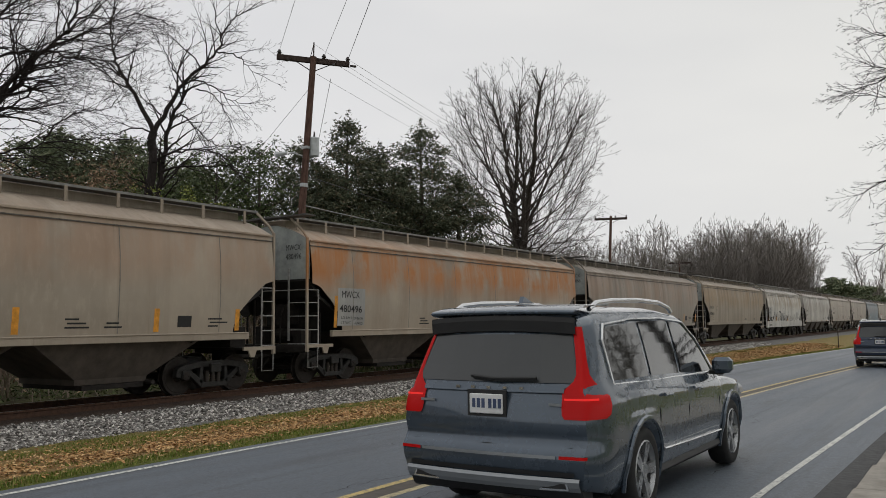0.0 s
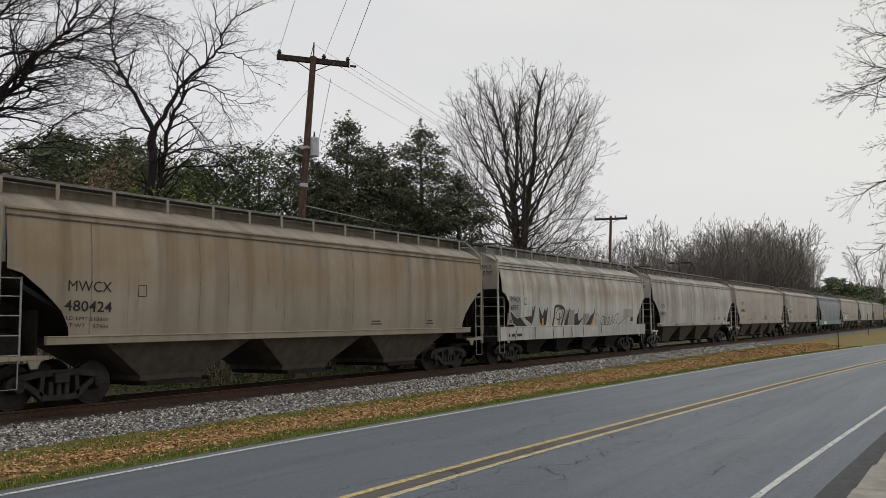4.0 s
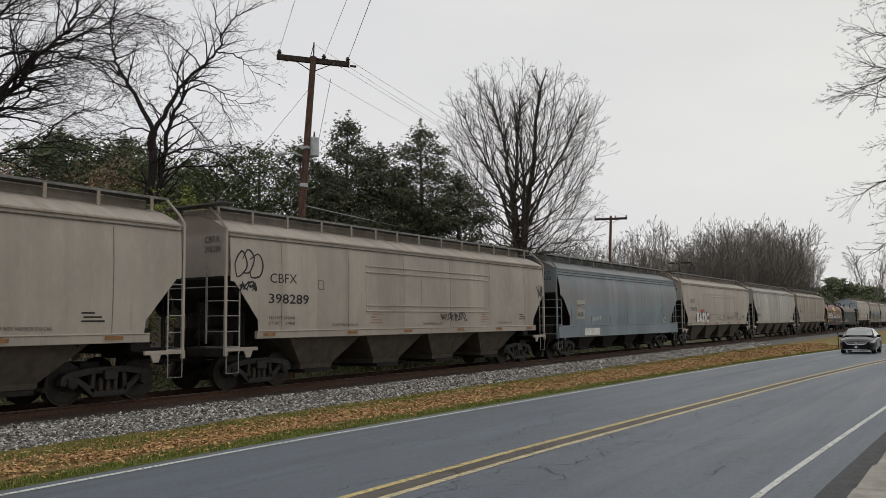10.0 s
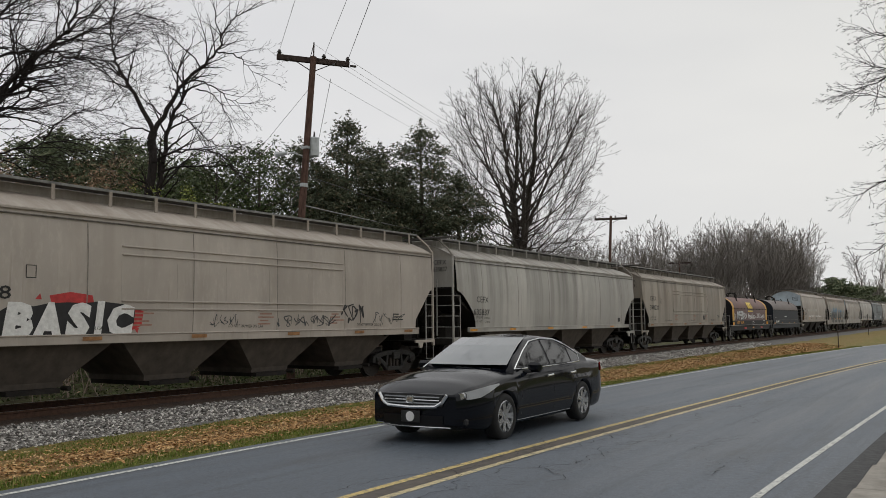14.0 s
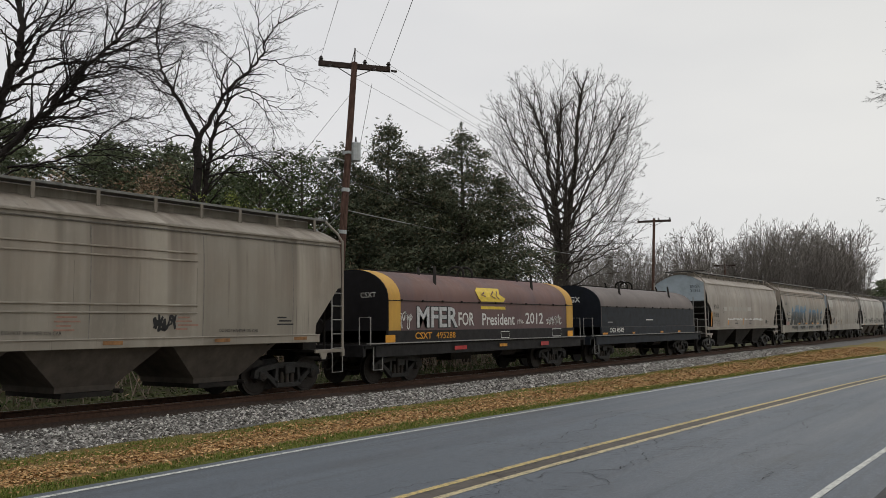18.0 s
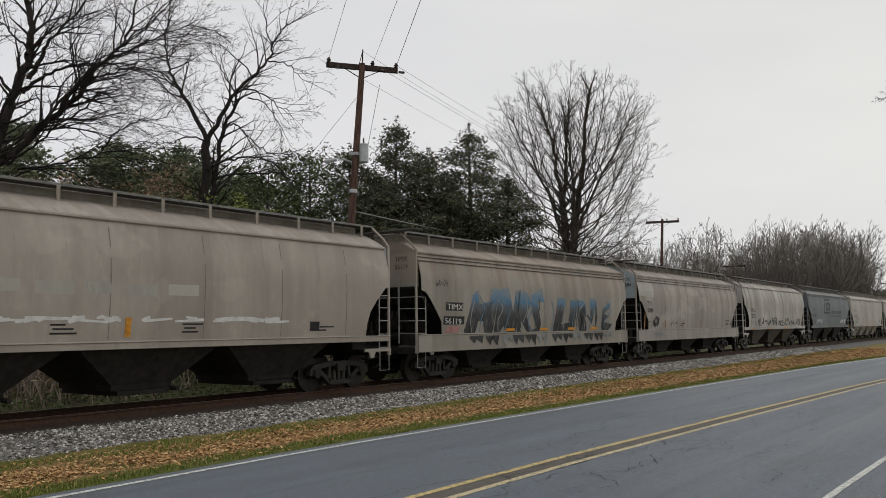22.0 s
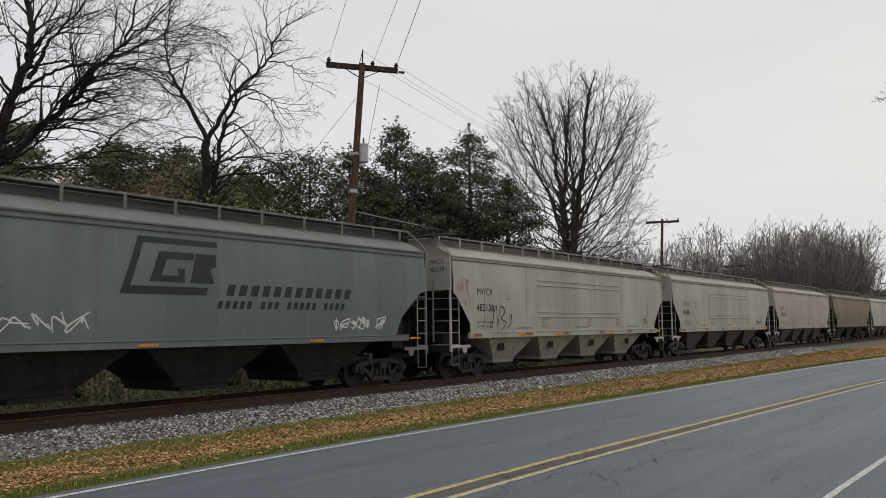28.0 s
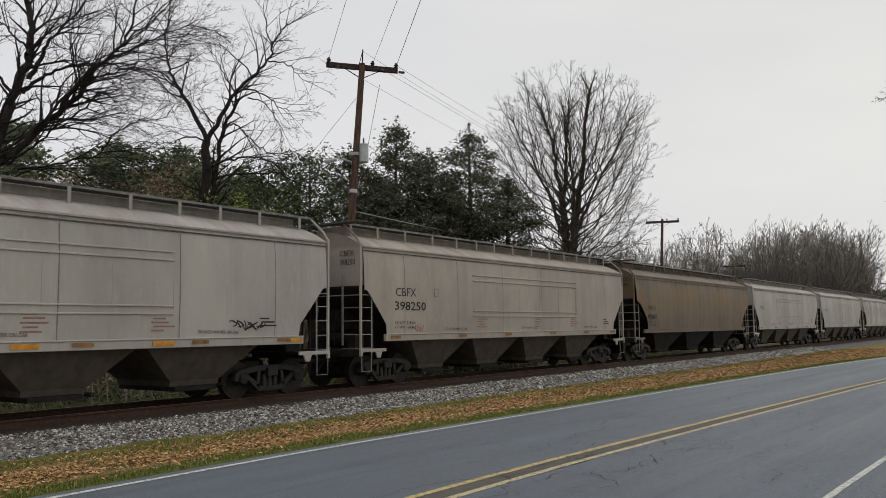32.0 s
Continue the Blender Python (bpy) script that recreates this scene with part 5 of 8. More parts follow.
    c = hopper_car("A", 19.27, P["bulge"], "pale grey covered hopper car with dark wavy streaks", 4, U_TAN)
    marks(c, "CEFX", "635837", 2.09, 2.38, 0.22, 0.85, 1.9, 1.93, 1.1)
    reflectors(c, [1.6, 4.6, 8.0, 11.6, 15.0], 1.34, M_REFLECT, 0.5, 0.07)
    slab(c, "data_panel", [block(16.2, 1.60, 0.30, 0.2)], M_INK)
    c = hopper_car("C", 19.08, P["grime"], "sooty cream covered hopper car with ribbed sides", 4, U_TAN)
    marks(c, "CBFX", "398231", 1.95, 2.75, 0.25, 1.05, 1.92, 2.25, 1.45)
    plate_c(c, 3.75)
    scrawl(c, 12.4, 1.65, 0.6, 0.35, 41, M_SPRAY_K, 0.06, 4)
    small_c(c)
    # two coil cars
    c = coil_car(14.5, H_PURPLE, M_YELLOW, M_COILBASE, M_COILBLACK, "coil car with weathered purple-brown hood and yellow end bands")
    slab(c, "logo_shape", [[(6.15, 2.62), (6.3, 2.50), (7.75, 2.50), (7.9, 2.62), (7.55, 2.78), (7.75, 2.98), (6.3, 2.98), (6.1, 2.86)]], M_YELLOWPAINT, 0.03)
    slab(c, "logo_bar", [block(6.3, 2.24, 1.6, 0.10)], M_YELLOWPAINT, 0.01)
    ribbon(c, "logo_cut", [[(6.6, 2.68), (6.35, 2.72), (6.6, 2.82)], [(7.2, 2.62), (6.95, 2.72), (7.2, 2.86)], [(7.45, 2.6), (7.3, 2.72), (7.45, 2.88)]], H_PURPLE, 0.05, 0.05, False)
    lettering(c, "CSXT", 2.55, 1.30, 0.20, 0.85, M_GOLD, thick=0.02)
    lettering(c, "CSXT", 0.4, 2.55, 0.16, 0.6, M_CHALK, end=True)
    lettering(c, "495288", 3.65, 1.30, 0.20, 1.05, M_GOLD)
    for mat, th, lift in ((M_SPRAY_K, 0.075, 0.008), (M_SPRAY_S, 0.03, 0.012)):
        o = lettering(c, "MFER", 2.65, 1.66, 0.62, 2.2, mat, thick=th, name="graffiti_word")
        o.matrix_basis = Matrix.Translation((lift, 0, 0)) @ o.matrix_basis
    lettering(c, "FOR", 4.92, 1.70, 0.42, 0.92, M_SPRAY_W, thick=0.02, name="graffiti_word")
    lettering(c, "President", 6.35, 1.70, 0.40, 2.15, M_SPRAY_W, thick=0.02, name="graffiti_word")
    lettering(c, "2012", 9.3, 1.74, 0.40, 1.35, M_SPRAY_W, thick=0.02, name="graffiti_word")
    scrawl(c, 1.65, 1.62, 0.85, 0.5, 51, M_SPRAY_W, 0.035, 5)
    scrawl(c, 10.95, 1.66, 1.2, 0.42, 52, M_SPRAY_W, 0.035, 6)
    scrawl(c, 8.75, 1.72, 0.4, 0.2, 53, M_SPRAY_W, 0.02, 4)
    slab(c, "orange_strip", [block(12.5, 1.22, 0.45, 0.22), block(1.1, 1.22, 0.45, 0.22)], M_GOLD, 0.09)
    slab(c, "red_tag", [block(4.6, 0.92, 0.7, 0.12), block(10.3, 0.92, 0.6, 0.14)], M_SPRAY_R, 0.09)
    slab(c, "orange_tag", [block(7.35, 0.95, 0.5, 0.10)], M_REFLECT, 0.09)
    ribbon(c, "data_box", [block(11.3, 1.25, 0.7, 0.28) + [(11.3, 1.25)], block(7.5, 1.25, 0.55, 0.22) + [(7.5, 1.25)]], M_CHALK, 0.025, 0.06, False)
    stencils(c, [(5.3, 2), (9.5, 2)], 1.3)
    c = coil_car(14.52, H_TAUPE, None, M_COILBLUE, M_COILNAVY, "black coil car with dusty taupe hood and navy ends")
    lettering(c, "CIGX", -0.35, 2.66, 0.24, 0.85, M_CHALK, end=True, thick=0.03)
    slab(c, "door_outline", [block(2.0, 1.75, 0.5, 0.04)], M_STEP, 0.02)
    lettering(c, "CIGX 495405", 2.1, 1.32, 0.20, 1.55, M_CHALK, thick=0.03)
    slab(c, "stencil", [block(6.4, 1.85, 0.9, 0.06)], M_CHALK, 0.01)
    slab(c, "navy_skirt", [block(1.4, 1.57, 11.7, 0.86)], M_COILBLUE, 0.008)
    slab(c, "orange_tag", [block(1.3, 1.24, 0.5, 0.08), block(4.5, 1.24, 0.3, 0.08), block(8.0, 1.24, 0.35, 0.08), block(10.4, 1.24, 0.35, 0.08)], M_REFLECT, 0.1)
    c = hopper_car("D", 16.8, P["bngx"], "beige covered hopper car with rounded sides and pale blue end", 3, M_UNDER, END_BLUE)
    marks(c, "BNGX", "31515", 1.76, 2.52, 0.24, 0.88, 1.68, 2.06, 0.9)
    plate_c(c, 3.5, 2.3)
    slab(c, "orange_strip", [block(1.35, 1.5, 0.16, 0.8), block(4.5, 1.55, 0.14, 0.4), block(7.6, 1.55, 0.14, 0.4)], M_REFLECT)
    for k in range(6):
        slab(c, "bare_patch", [block(3.7 + 0.98 * k, 2.40 + 0.03 * (k % 2), 0.6 + 0.1 * (k % 3), 0.24)], P["mwcx"], 0.004)
    scrawl(c, 4.6, 1.85, 7.5, 0.12, 61, M_SPRAY_W, 0.07, 9)
    stencils(c, [(6.0, 3), (9.0, 3), (13.2, 2)])
    slab(c, "data_panel", [block(12.9, 1.62, 0.34, 0.24)], M_INK)
    c = hopper_car("B", 16.49, P["timx"], "drab grey covered hopper car with large faded blue graffiti", 3, M_UNDER)
    slab(c, "number_patch", [block(2.0, 2.20, 0.95, 0.26), block(1.9, 1.76, 1.15, 0.26)], M_INK, 0.004)
    lettering(c, "TIMX", 2.04, 2.24, 0.18, 0.85, M_CHALK)
    lettering(c, "56119", 1.94, 1.80, 0.18, 0.85, M_CHALK)
    lettering(c, "TIMX", 0.6, 3.72, 0.15, 0.5, M_INK, end=True)
    lettering(c, "56119", 0.6, 3.47, 0.15, 0.5, M_INK, end=True)
    letters(c, [[(3.03, 1.46), (3.54, 2.76), (3.84, 2.89), (3.90, 2.44), (4.54, 2.54), (4.69, 2.97), (5.09, 2.99), (4.77, 1.46), (4.24, 1.46), (4.12, 1.85), (3.86, 1.85), (3.72, 1.46)],
                [(4.83, 1.46), (5.09, 2.95), (5.79, 3.04), (6.04, 2.21), (6.28, 2.95), (6.60, 3.01), (6.30, 1.46), (5.69, 1.46), (5.45, 1.67), (5.22, 1.46)],
                [(6.36, 1.46), (6.41, 2.96), (7.06, 2.89), (7.30, 2.52), (7.00, 2.04), (7.47, 1.46), (7.06, 1.46), (6.61, 1.85), (6.67, 1.46)]], M_WILD, M_SPRAY_D, 0.05, 0.005)
    letters(c, [[(7.26, 1.56), (7.74, 1.61), (7.30, 2.32), (7.33, 2.85), (8.16, 3.08), (8.28, 2.54), (7.74, 2.62), (8.09, 1.75), (7.95, 1.46), (7.33, 1.46)],
                [(8.97, 1.46), (9.36, 2.77), (10.00, 2.74), (9.67, 1.74), (10.32, 1.84), (10.32, 1.46)],
                [(10.15, 1.46), (10.42, 2.69), (11.55, 2.72), (11.89, 1.46), (11.17, 1.46), (10.92, 2.27), (10.74, 1.46)]], M_WILD, M_SPRAY_D, 0.05, 0.005)
    letters(c, [[(11.17, 2.35), (11.69, 2.62), (11.74, 2.22), (12.15, 2.00), (12.13, 2.82), (12.67, 2.73), (12.82, 2.01), (12.70, 1.48), (12.51, 2.38), (12.32, 1.71), (11.67, 2.15), (11.39, 1.46)],
                [(13.19, 1.46), (13.25, 2.40), (14.04, 2.70), (14.00, 2.42), (13.44, 2.17), (13.96, 2.06), (13.44, 1.86), (14.30, 1.73), (13.92, 1.46)]], M_WILD, M_SPRAY_D, 0.05, 0.005)
    r = random.Random(77)
    for k in range(20):
        d = 3.3 + 0.54 * k
        ribbon(c, "graffiti_line", [curve_points([(d + 0.25 * r.random(), 1.5), (d + 0.3 * r.random(), 1.9), (d + 0.1 + 0.4 * r.random(), 2.3), (d + 0.4 * r.random(), 2.5 + 0.35 * r.random())], 6)], (M_SPRAY_D, M_SPRAY_B, M_SPRAY_N)[k % 3], 0.05, 0.013)
    for k in range(12):
        d, u, v = 3.3 + 0.9 * k + r.uniform(-0.15, 0.15), r.uniform(0.95, 1.15), r.uniform(0.96, 1.2)
        slab(c, "graffiti_edge", [[(d, 1.38), (d + 0.35, u), (d + 0.45, 1.3), (d + 0.8, v), (d + 0.85, 1.38)]], (M_SPRAY_N, M_WILD, M_SPRAY_D)[k % 3], 0.097)
    slab(c, "pink_haze", [[(2.0, 1.5), (2.2, 1.72), (2.8, 1.7), (2.7, 1.5)], [(9.0, 1.5), (9.2, 2.4), (9.45, 2.3), (9.5, 1.5)]], M_SPRAY_P, 0.003)
    for d in (5.6, 8.0, 10.2, 12.2):
        slab(c, "orange_strip", [block(d, 1.52, 0.6, 0.10)], M_REFLECT, 0.02)
    scrawl(c, 1.5, 2.95, 0.6, 0.25, 71, M_SPRAY_N, 0.02, 4)
    c = hopper_car("B", 16.25, P["csyx"], "mottled light grey covered hopper car with small tags", 3, M_UNDER, END_BLUE)
    slab(c, "repainted_patch", [[(0.7, 3.05), (0.75, 3.7), (2.6, 3.66), (2.5, 2.95), (1.4, 3.0)]], P["mwcx"], 0.004)
    marks(c, "CSYX", "12884", 1.5, 2.58, 0.22, 0.7, 1.45, 2.28, 0.78)
    plate_c(c, 3.9, 2.35)
    for d in (1.3, 3.9, 6.3, 9.0):
        slab(c, "orange_strip", [block(d, 1.48, 0.11, 0.75 if d < 2 else 0.42)], M_RUSTSTRIP)
    scrawl(c, 2.4, 1.55, 0.9, 0.55, 81, M_SPRAY_K, 0.05, 3)
    scrawl(c, 2.55, 1.65, 0.6, 0.4, 82, M_SPRAY_K, 0.06, 3)
    scrawl(c, 4.5, 1.65, 1.1, 0.25, 83, M_SPRAY_N, 0.025, 4)
    ribbon(c, "graffiti_tag", [curve_points([(2.3 + 0.25 * k, 1.15), (2.4 + 0.25 * k, 1.3), (2.5 + 0.25 * k, 1.12)], 5) for k in range(5)], M_SPRAY_B, 0.03, 0.096)
    stencils(c, [(13.2, 4), (14.0, 3), (6.0, 2)])
    c = hopper_car("D", 16.79, P["cefx"], "pale covered hopper car with a row of black graffiti", 3, U_TAN)
    marks(c, "BNGX", "32332", 2.07, 2.44, 0.22, 0.9, 2.05, 2.08, 0.92)
    for k in range(7):
        scrawl(c, 3.6 + 1.65 * k, 1.52, 1.35, 0.4 if k % 2 else 0.55, 90 + k, M_SPRAY_K, 0.07, 4)
    reflectors(c, [2.0, 6.0, 10.0], 1.32, M_REFLECT, 0.5, 0.08)
    c = hopper_car("A", 17.19, P["slate"], "slate blue covered hopper car with dark logo and sprayed tags", 3, M_UNDER, None, 5)
    slab(c, "logo_shape", [[(6.06, 2.45), (6.5, 3.68), (8.55, 3.68), (8.55, 3.55), (6.62, 3.55), (6.3, 2.62), (8.28, 2.62), (8.24, 2.45)], [(6.75, 2.72), (7.0, 3.38), (7.9, 3.38), (7.9, 3.22), (7.2, 3.22), (7.05, 2.86), (7.5, 2.86), (7.45, 3.02), (7.65, 3.02), (7.65, 2.72)], [(7.8, 2.72), (7.95, 3.38), (8.5, 3.38), (8.5, 3.1), (8.35, 3.05), (8.45, 2.72)]], M_LOGO_INK, 0.006)
    for k in range(12):  # the owner's name, as one slanted block a letter
        d = 8.80 + 0.36 * k
        slab(c, "name_block", [[(d, 2.46), (d + 0.22, 2.46), (d + 0.29, 2.72), (d + 0.07, 2.72)]], M_LOGO_INK, 0.006)
    for k in range(20):
        if k not in (5, 9, 15):
            d = 8.55 + 0.215 * k
            slab(c, "name_block", [[(d, 2.16), (d + 0.13, 2.16), (d + 0.175, 2.34), (d + 0.045, 2.34)]], M_LOGO_INK, 0.006)
    marks(c, "CGRX", "546124", 2.0, 2.68, 0.24, 0.95, 1.93, 2.20, 1.1)
    plate_c(c, 3.45, 2.3)
    scrawl(c, 3.5, 1.62, 1.9, 0.5, 101, M_SPRAY_W, 0.04, 5)
    scrawl(c, 12.3, 1.62, 2.2, 0.38, 102, M_SPRAY_W, 0.04, 6)
    reflectors(c, [1.7, 6.5, 11.5, 15.6], 1.34, M_REFLECT, 0.5, 0.06)
    c = hopper_car("C", 19.1, P["mwcx"], "light grey covered hopper car with pale hoppers", 4, U_PALE)
    marks(c, "MWCX", "482138", 2.1, 2.73, 0.24, 0.95, 2.07, 2.20, 1.05)
    plate_c(c)
    ribbon(c, "graffiti_tag", [curve_points([(3.0, 1.62), (3.15, 2.2), (3.3, 2.35), (3.35, 1.6)]), curve_points([(3.4, 1.7), (3.55, 2.35), (3.85, 2.2), (3.6, 1.95), (3.95, 1.8), (3.6, 1.55)]), curve_points([(4.1, 1.9), (4.3, 2.1), (4.2, 1.75), (4.0, 1.62)])], M_SPRAY_K, 0.045)
    scrawl(c, 0.95, 2.75, 0.8, 0.6, 111, M_SPRAY_P, 0.03, 4)
    scrawl(c, 1.3, 2.3, 0.4, 0.5, 112, M_SPRAY_P, 0.03, 2)
    reflectors(c, [1.75, 4.6, 7.3, 12.0, 17.3], 1.35, M_REFLECT, 0.55, 0.1)
    small_c(c)
    for k in range(4):
        slab(c, "hopper_stencil", [block(3.75 + 3.55 * k, 0.85, 0.4, 0.3)], M_UNDER, -0.2)
    c = hopper_car("C", 19.05, P["mwcx"], "light grey covered hopper car, clean, with ribbed sides", 4, U_TAN)
    marks(c, "MWCX", "482081", 2.13, 2.62, 0.24, 0.93, 2.1, 2.20, 1.03)
    plate_c(c)
    scrawl(c, 15.0, 1.65, 1.2, 0.25, 121, M_SPRAY_K, 0.035, 4)
    reflectors(c, [1.75, 5.4, 10.0, 13.0, 16.8], 1.35, M_REFLECT, 0.55, 0.1)
    small_c(c)
    c = hopper_car("C", 18.76, P["cream1"], "cream covered hopper car with ribbed sides and faint tags", 4, U_TAN)
    marks(c, "CBFX", "398250", 2.1, 2.60, 0.25, 0.97, 2.05, 2.20, 1.48)
    plate_c(c)
    scrawl(c, 3.0, 1.55, 0.5, 0.22, 131, M_SPRAY_P, 0.03, 3)
    small_c(c)
    c = hopper_car("A", 18.79, P["brown"], "brown-stained covered hopper car", 3, M_UNDER)
    marks(c, "MWCX", "480451", 2.0, 2.38, 0.22, 0.95, 1.95, 1.98, 1.05)
    tail = [("C", 19.09, "mwcx", "light grey"), ("C", 18.81, "mwcx", "light grey"), ("A", 19.0, "cefx", "pale"), ("C", 19.0, "cream2", "dusty cream"), ("A", 19.2, "tan2", "tan"), ("C", 19.0, "mwcx", "light grey"), ("B", 17.5, "blue", "faded blue-grey"), ("A", 19.2, "bulge", "pale grey"),
            ("C", 19.0, "cream1", "cream"), ("A", 19.2, "tan1", "tan")]
    for kind, length, key, tone in tail:
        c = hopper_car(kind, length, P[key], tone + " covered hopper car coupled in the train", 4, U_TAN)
        if kind == "C":
            small_c(c)
            lettering(c, "MWCX", 2.1, 2.62, 0.24, 0.95, M_INK)


def small_c(c):
    """Stencils and orange marks that the ribbed cars share."""
    for d in (4.6, 9.2, 14.2):
        lettering(c, "DO NOT HAMMER ON CAR", d, 1.60, 0.075, 1.15, M_INK, name="stencil_lettering")
    stencils(c, [(6.4, 5), (10.2, 5), (13.0, 4)], 1.66, M_WARN)
    stencils(c, [(16.0, 3)], 1.75)
    for d in (1.8, 5.2, 8.0, 11.2, 14.0, 16.5):
        slab(c, "sill_tag", [block(d, 1.37, 0.45, 0.08)], M_RUSTSTRIP, 0.10)


H_PURPLE = car_paint("purple_brown_hood", (0.155, 0.098, 0.10), (0.05, 0.04, 0.04), 0.3, 0.15, 3.0, 33.0)
H_TAUPE = car_paint("taupe_hood", (0.185, 0.155, 0.145), (0.07, 0.06, 0.055), 0.3, 0.0, 3.0, 34.0)
M_YELLOW = car_paint("yellow_band_paint", (0.62, 0.36, 0.07), (0.18, 0.12, 0.06), 0.35, 0.1, 3.0, 35.0)
M_YELLOWPAINT = plain("yellow_logo_paint", (0.70, 0.50, 0.05), 0.5, 0, 0.15)
M_COILBASE = plain("black_frame_paint", (0.018, 0.017, 0.018), 0.65, 0, 0.5, 4.0, 0.25)
M_COILBLACK = plain("black_hood_end", (0.010, 0.009, 0.011), 0.6, 0, 0.3, 4.0, 0.25)
M_COILBLUE = plain("navy_black_paint", (0.013, 0.017, 0.024), 0.6, 0, 0.5, 3.0, 0.25)
M_COILNAVY = plain("navy_hood_end", (0.008, 0.010, 0.016), 0.6, 0, 0.3, 3.0, 0.25)
M_LOGO_INK = plain("dark_logo_paint", (0.022, 0.026, 0.034), 0.6, 0, 0.2)
build_train()


def run(t):
    """How far the train has come at t seconds."""
    return 11.925 * t - 0.02198 * t * t


# where each car's middle stands at the start, coupling to coupling
START, at_y = [], -2.55 - 19.2
for c in CARS:
    START.append(at_y + c["length"] / 2)
    at_y += c["length"]
for c in CARS:
    del c["kind_of_body"], c["length"]


# ---- trees and brush ----
UP = Vector((0, 0, 1))


class Wood:
    """Grows a bare tree: the stems are given, then branches, twigs and last shoots sprout from them."""

    def __init__(self, seed, thin=0.006, pull=(0, 0, 0.06), inside=None):
        self.r, self.segs, self.lines = random.Random(seed), [], []
        self.thin, self.pull, self.inside = thin, Vector(pull), inside

    def limb(self, ctrl, r0, r1, rough=0.03):
        """A stem through control points, a little crooked."""
        pts = [Vector(p) for p in curve_points([tuple(p) for p in ctrl], 5)]
        pts = [pts[0]] + [p + Vector([self.r.gauss(0, rough) for _ in range(3)]) for p in pts[1:]]
        n = len(pts) - 1
        rad = [r0 + (r1 - r0) * (k / n) ** 0.65 for k in range(n + 1)]
        for k in range(n):
            self.segs.append((pts[k], pts[k + 1], rad[k], rad[k + 1]))
        self.lines.append((pts, rad))
        return pts, rad

    def shoot(self, p, d, length, rad, levels):
        """A branch from p along d, which bends as it grows and carries the next, finer level; a level is (gap, share, angle, bend, step)."""
        gap, share, angle, bend, step = levels[0]
        r, n = self.r, max(2, round(length / step))
        rad = max(rad, self.thin)
        end = max(self.thin * 0.8, rad * 0.35)
        next_at, turn = length * 0.18 + gap * r.random(), r.uniform(0, 6.28)
        done = 0.0
        for k in range(n):
            d = (d + Vector((r.gauss(0, bend), r.gauss(0, bend), r.gauss(0, bend))) + self.pull).normalized()
            u = (k + 1) / n
            q = p + d * (length / n)
            a, b = rad + (end - rad) * k / n, rad + (end - rad) * u
            self.segs.append((p, q, a, b))
            done += length / n
            while len(levels) > 1 and done >= next_at:
                next_at += gap * r.uniform(0.6, 1.4)
                turn += 2.4 + r.uniform(-0.5, 0.5)
                side = d.orthogonal().normalized()
                side = side * math.cos(turn) + d.cross(side) * math.sin(turn)
                t = angle * r.uniform(0.7, 1.25)
                self.shoot(q, (d * math.cos(t) + side * math.sin(t)).normalized(), length * share * (1.1 - 0.65 * u) * r.uniform(0.6, 1.25), b * 0.62, levels[1:])
            p = q
            if self.inside and not self.inside(p, r):
                break
        if len(levels) > 1:
            for _ in range(2):
                e = (d + Vector([r.gauss(0, 0.35) for _ in range(3)])).normalized()
                self.shoot(p, e, length * share * 0.55 * r.uniform(0.7, 1.2), b * 0.7, levels[1:])

    def sprout(self, lines, first, gap, length, angle, levels, spread=1.0, side=None):
        """Branches along given stems, from the share first of each stem to its tip."""
        r, turn = self.r, 0.0
        for pts, rad in lines:
            total = sum((b - a).length for a, b in zip(pts, pts[1:]))
            done, next_at = 0.0, total * first
            for k in range(len(pts) - 1):
                d = (pts[k + 1] - pts[k])
                done += d.length
                d.normalize()
                while done >= next_at:
                    next_at += gap * r.uniform(0.6, 1.4)
                    turn += 2.4 + r.uniform(-0.6, 0.6)
                    s = d.orthogonal().normalized()
                    s = s * math.cos(turn) + d.cross(s) * math.sin(turn) * spread
                    if side:
                        s = (s + Vector(side)).normalized()
                    t = angle * r.uniform(0.7, 1.3)
                    u = done / total
                    self.shoot(pts[k + 1], (d * math.cos(t) + s * math.sin(t)).normalized(), length * (1.15 - 0.6 * u) * r.uniform(0.55, 1.3), min(rad[k] * 0.6, 0.05), levels)
            for _ in range(2):
                self.shoot(pts[-1], (d + Vector([r.gauss(0, 0.3) for _ in range(3)])).normalized(), length * 0.6, rad[-1], levels)

    def rods(self, lo, hi):
        """All stretches whose radius lies between lo and hi, as one mesh of thin tapering rods."""
        use = [s for s in self.segs if lo <= s[2] < hi]
        g = Geo()
        if not use:
            return g
        n = 7 if lo > 0.05 else 3
        p, q = np.array([tuple(s[0]) for s in use]), np.array([tuple(s[1]) for s in use])
        ra, rb = np.array([s[2] for s in use]), np.array([s[3] for s in use])
        d = q - p
        d /= np.linalg.norm(d, axis=1)[:, None] + 1e-9
        helper = np.where(np.abs(d[:, 2:3]) < 0.9, np.array([[0.0, 0.0, 1.0]]), np.array([[1.0, 0.0, 0.0]]))
        a = np.cross(d, helper)
        a /= np.linalg.norm(a, axis=1)[:, None]
        b = np.cross(d, a)
        rings = []
        for c, rad in ((p, ra), (q + d * 0.006, rb)):
            for k in range(n):
                t = 2 * math.pi * k / n
                rings.append(c + (a * math.cos(t) + b * math.sin(t)) * rad[:, None])
        g.v = np.stack(rings, 1).reshape(-1, 3).tolist()
        g.f = [(o + k, o + (k + 1) % n, o + n + (k + 1) % n, o + n + k) for o in range(0, len(use) * 2 * n, 2 * n) for k in range(n)]
        return g

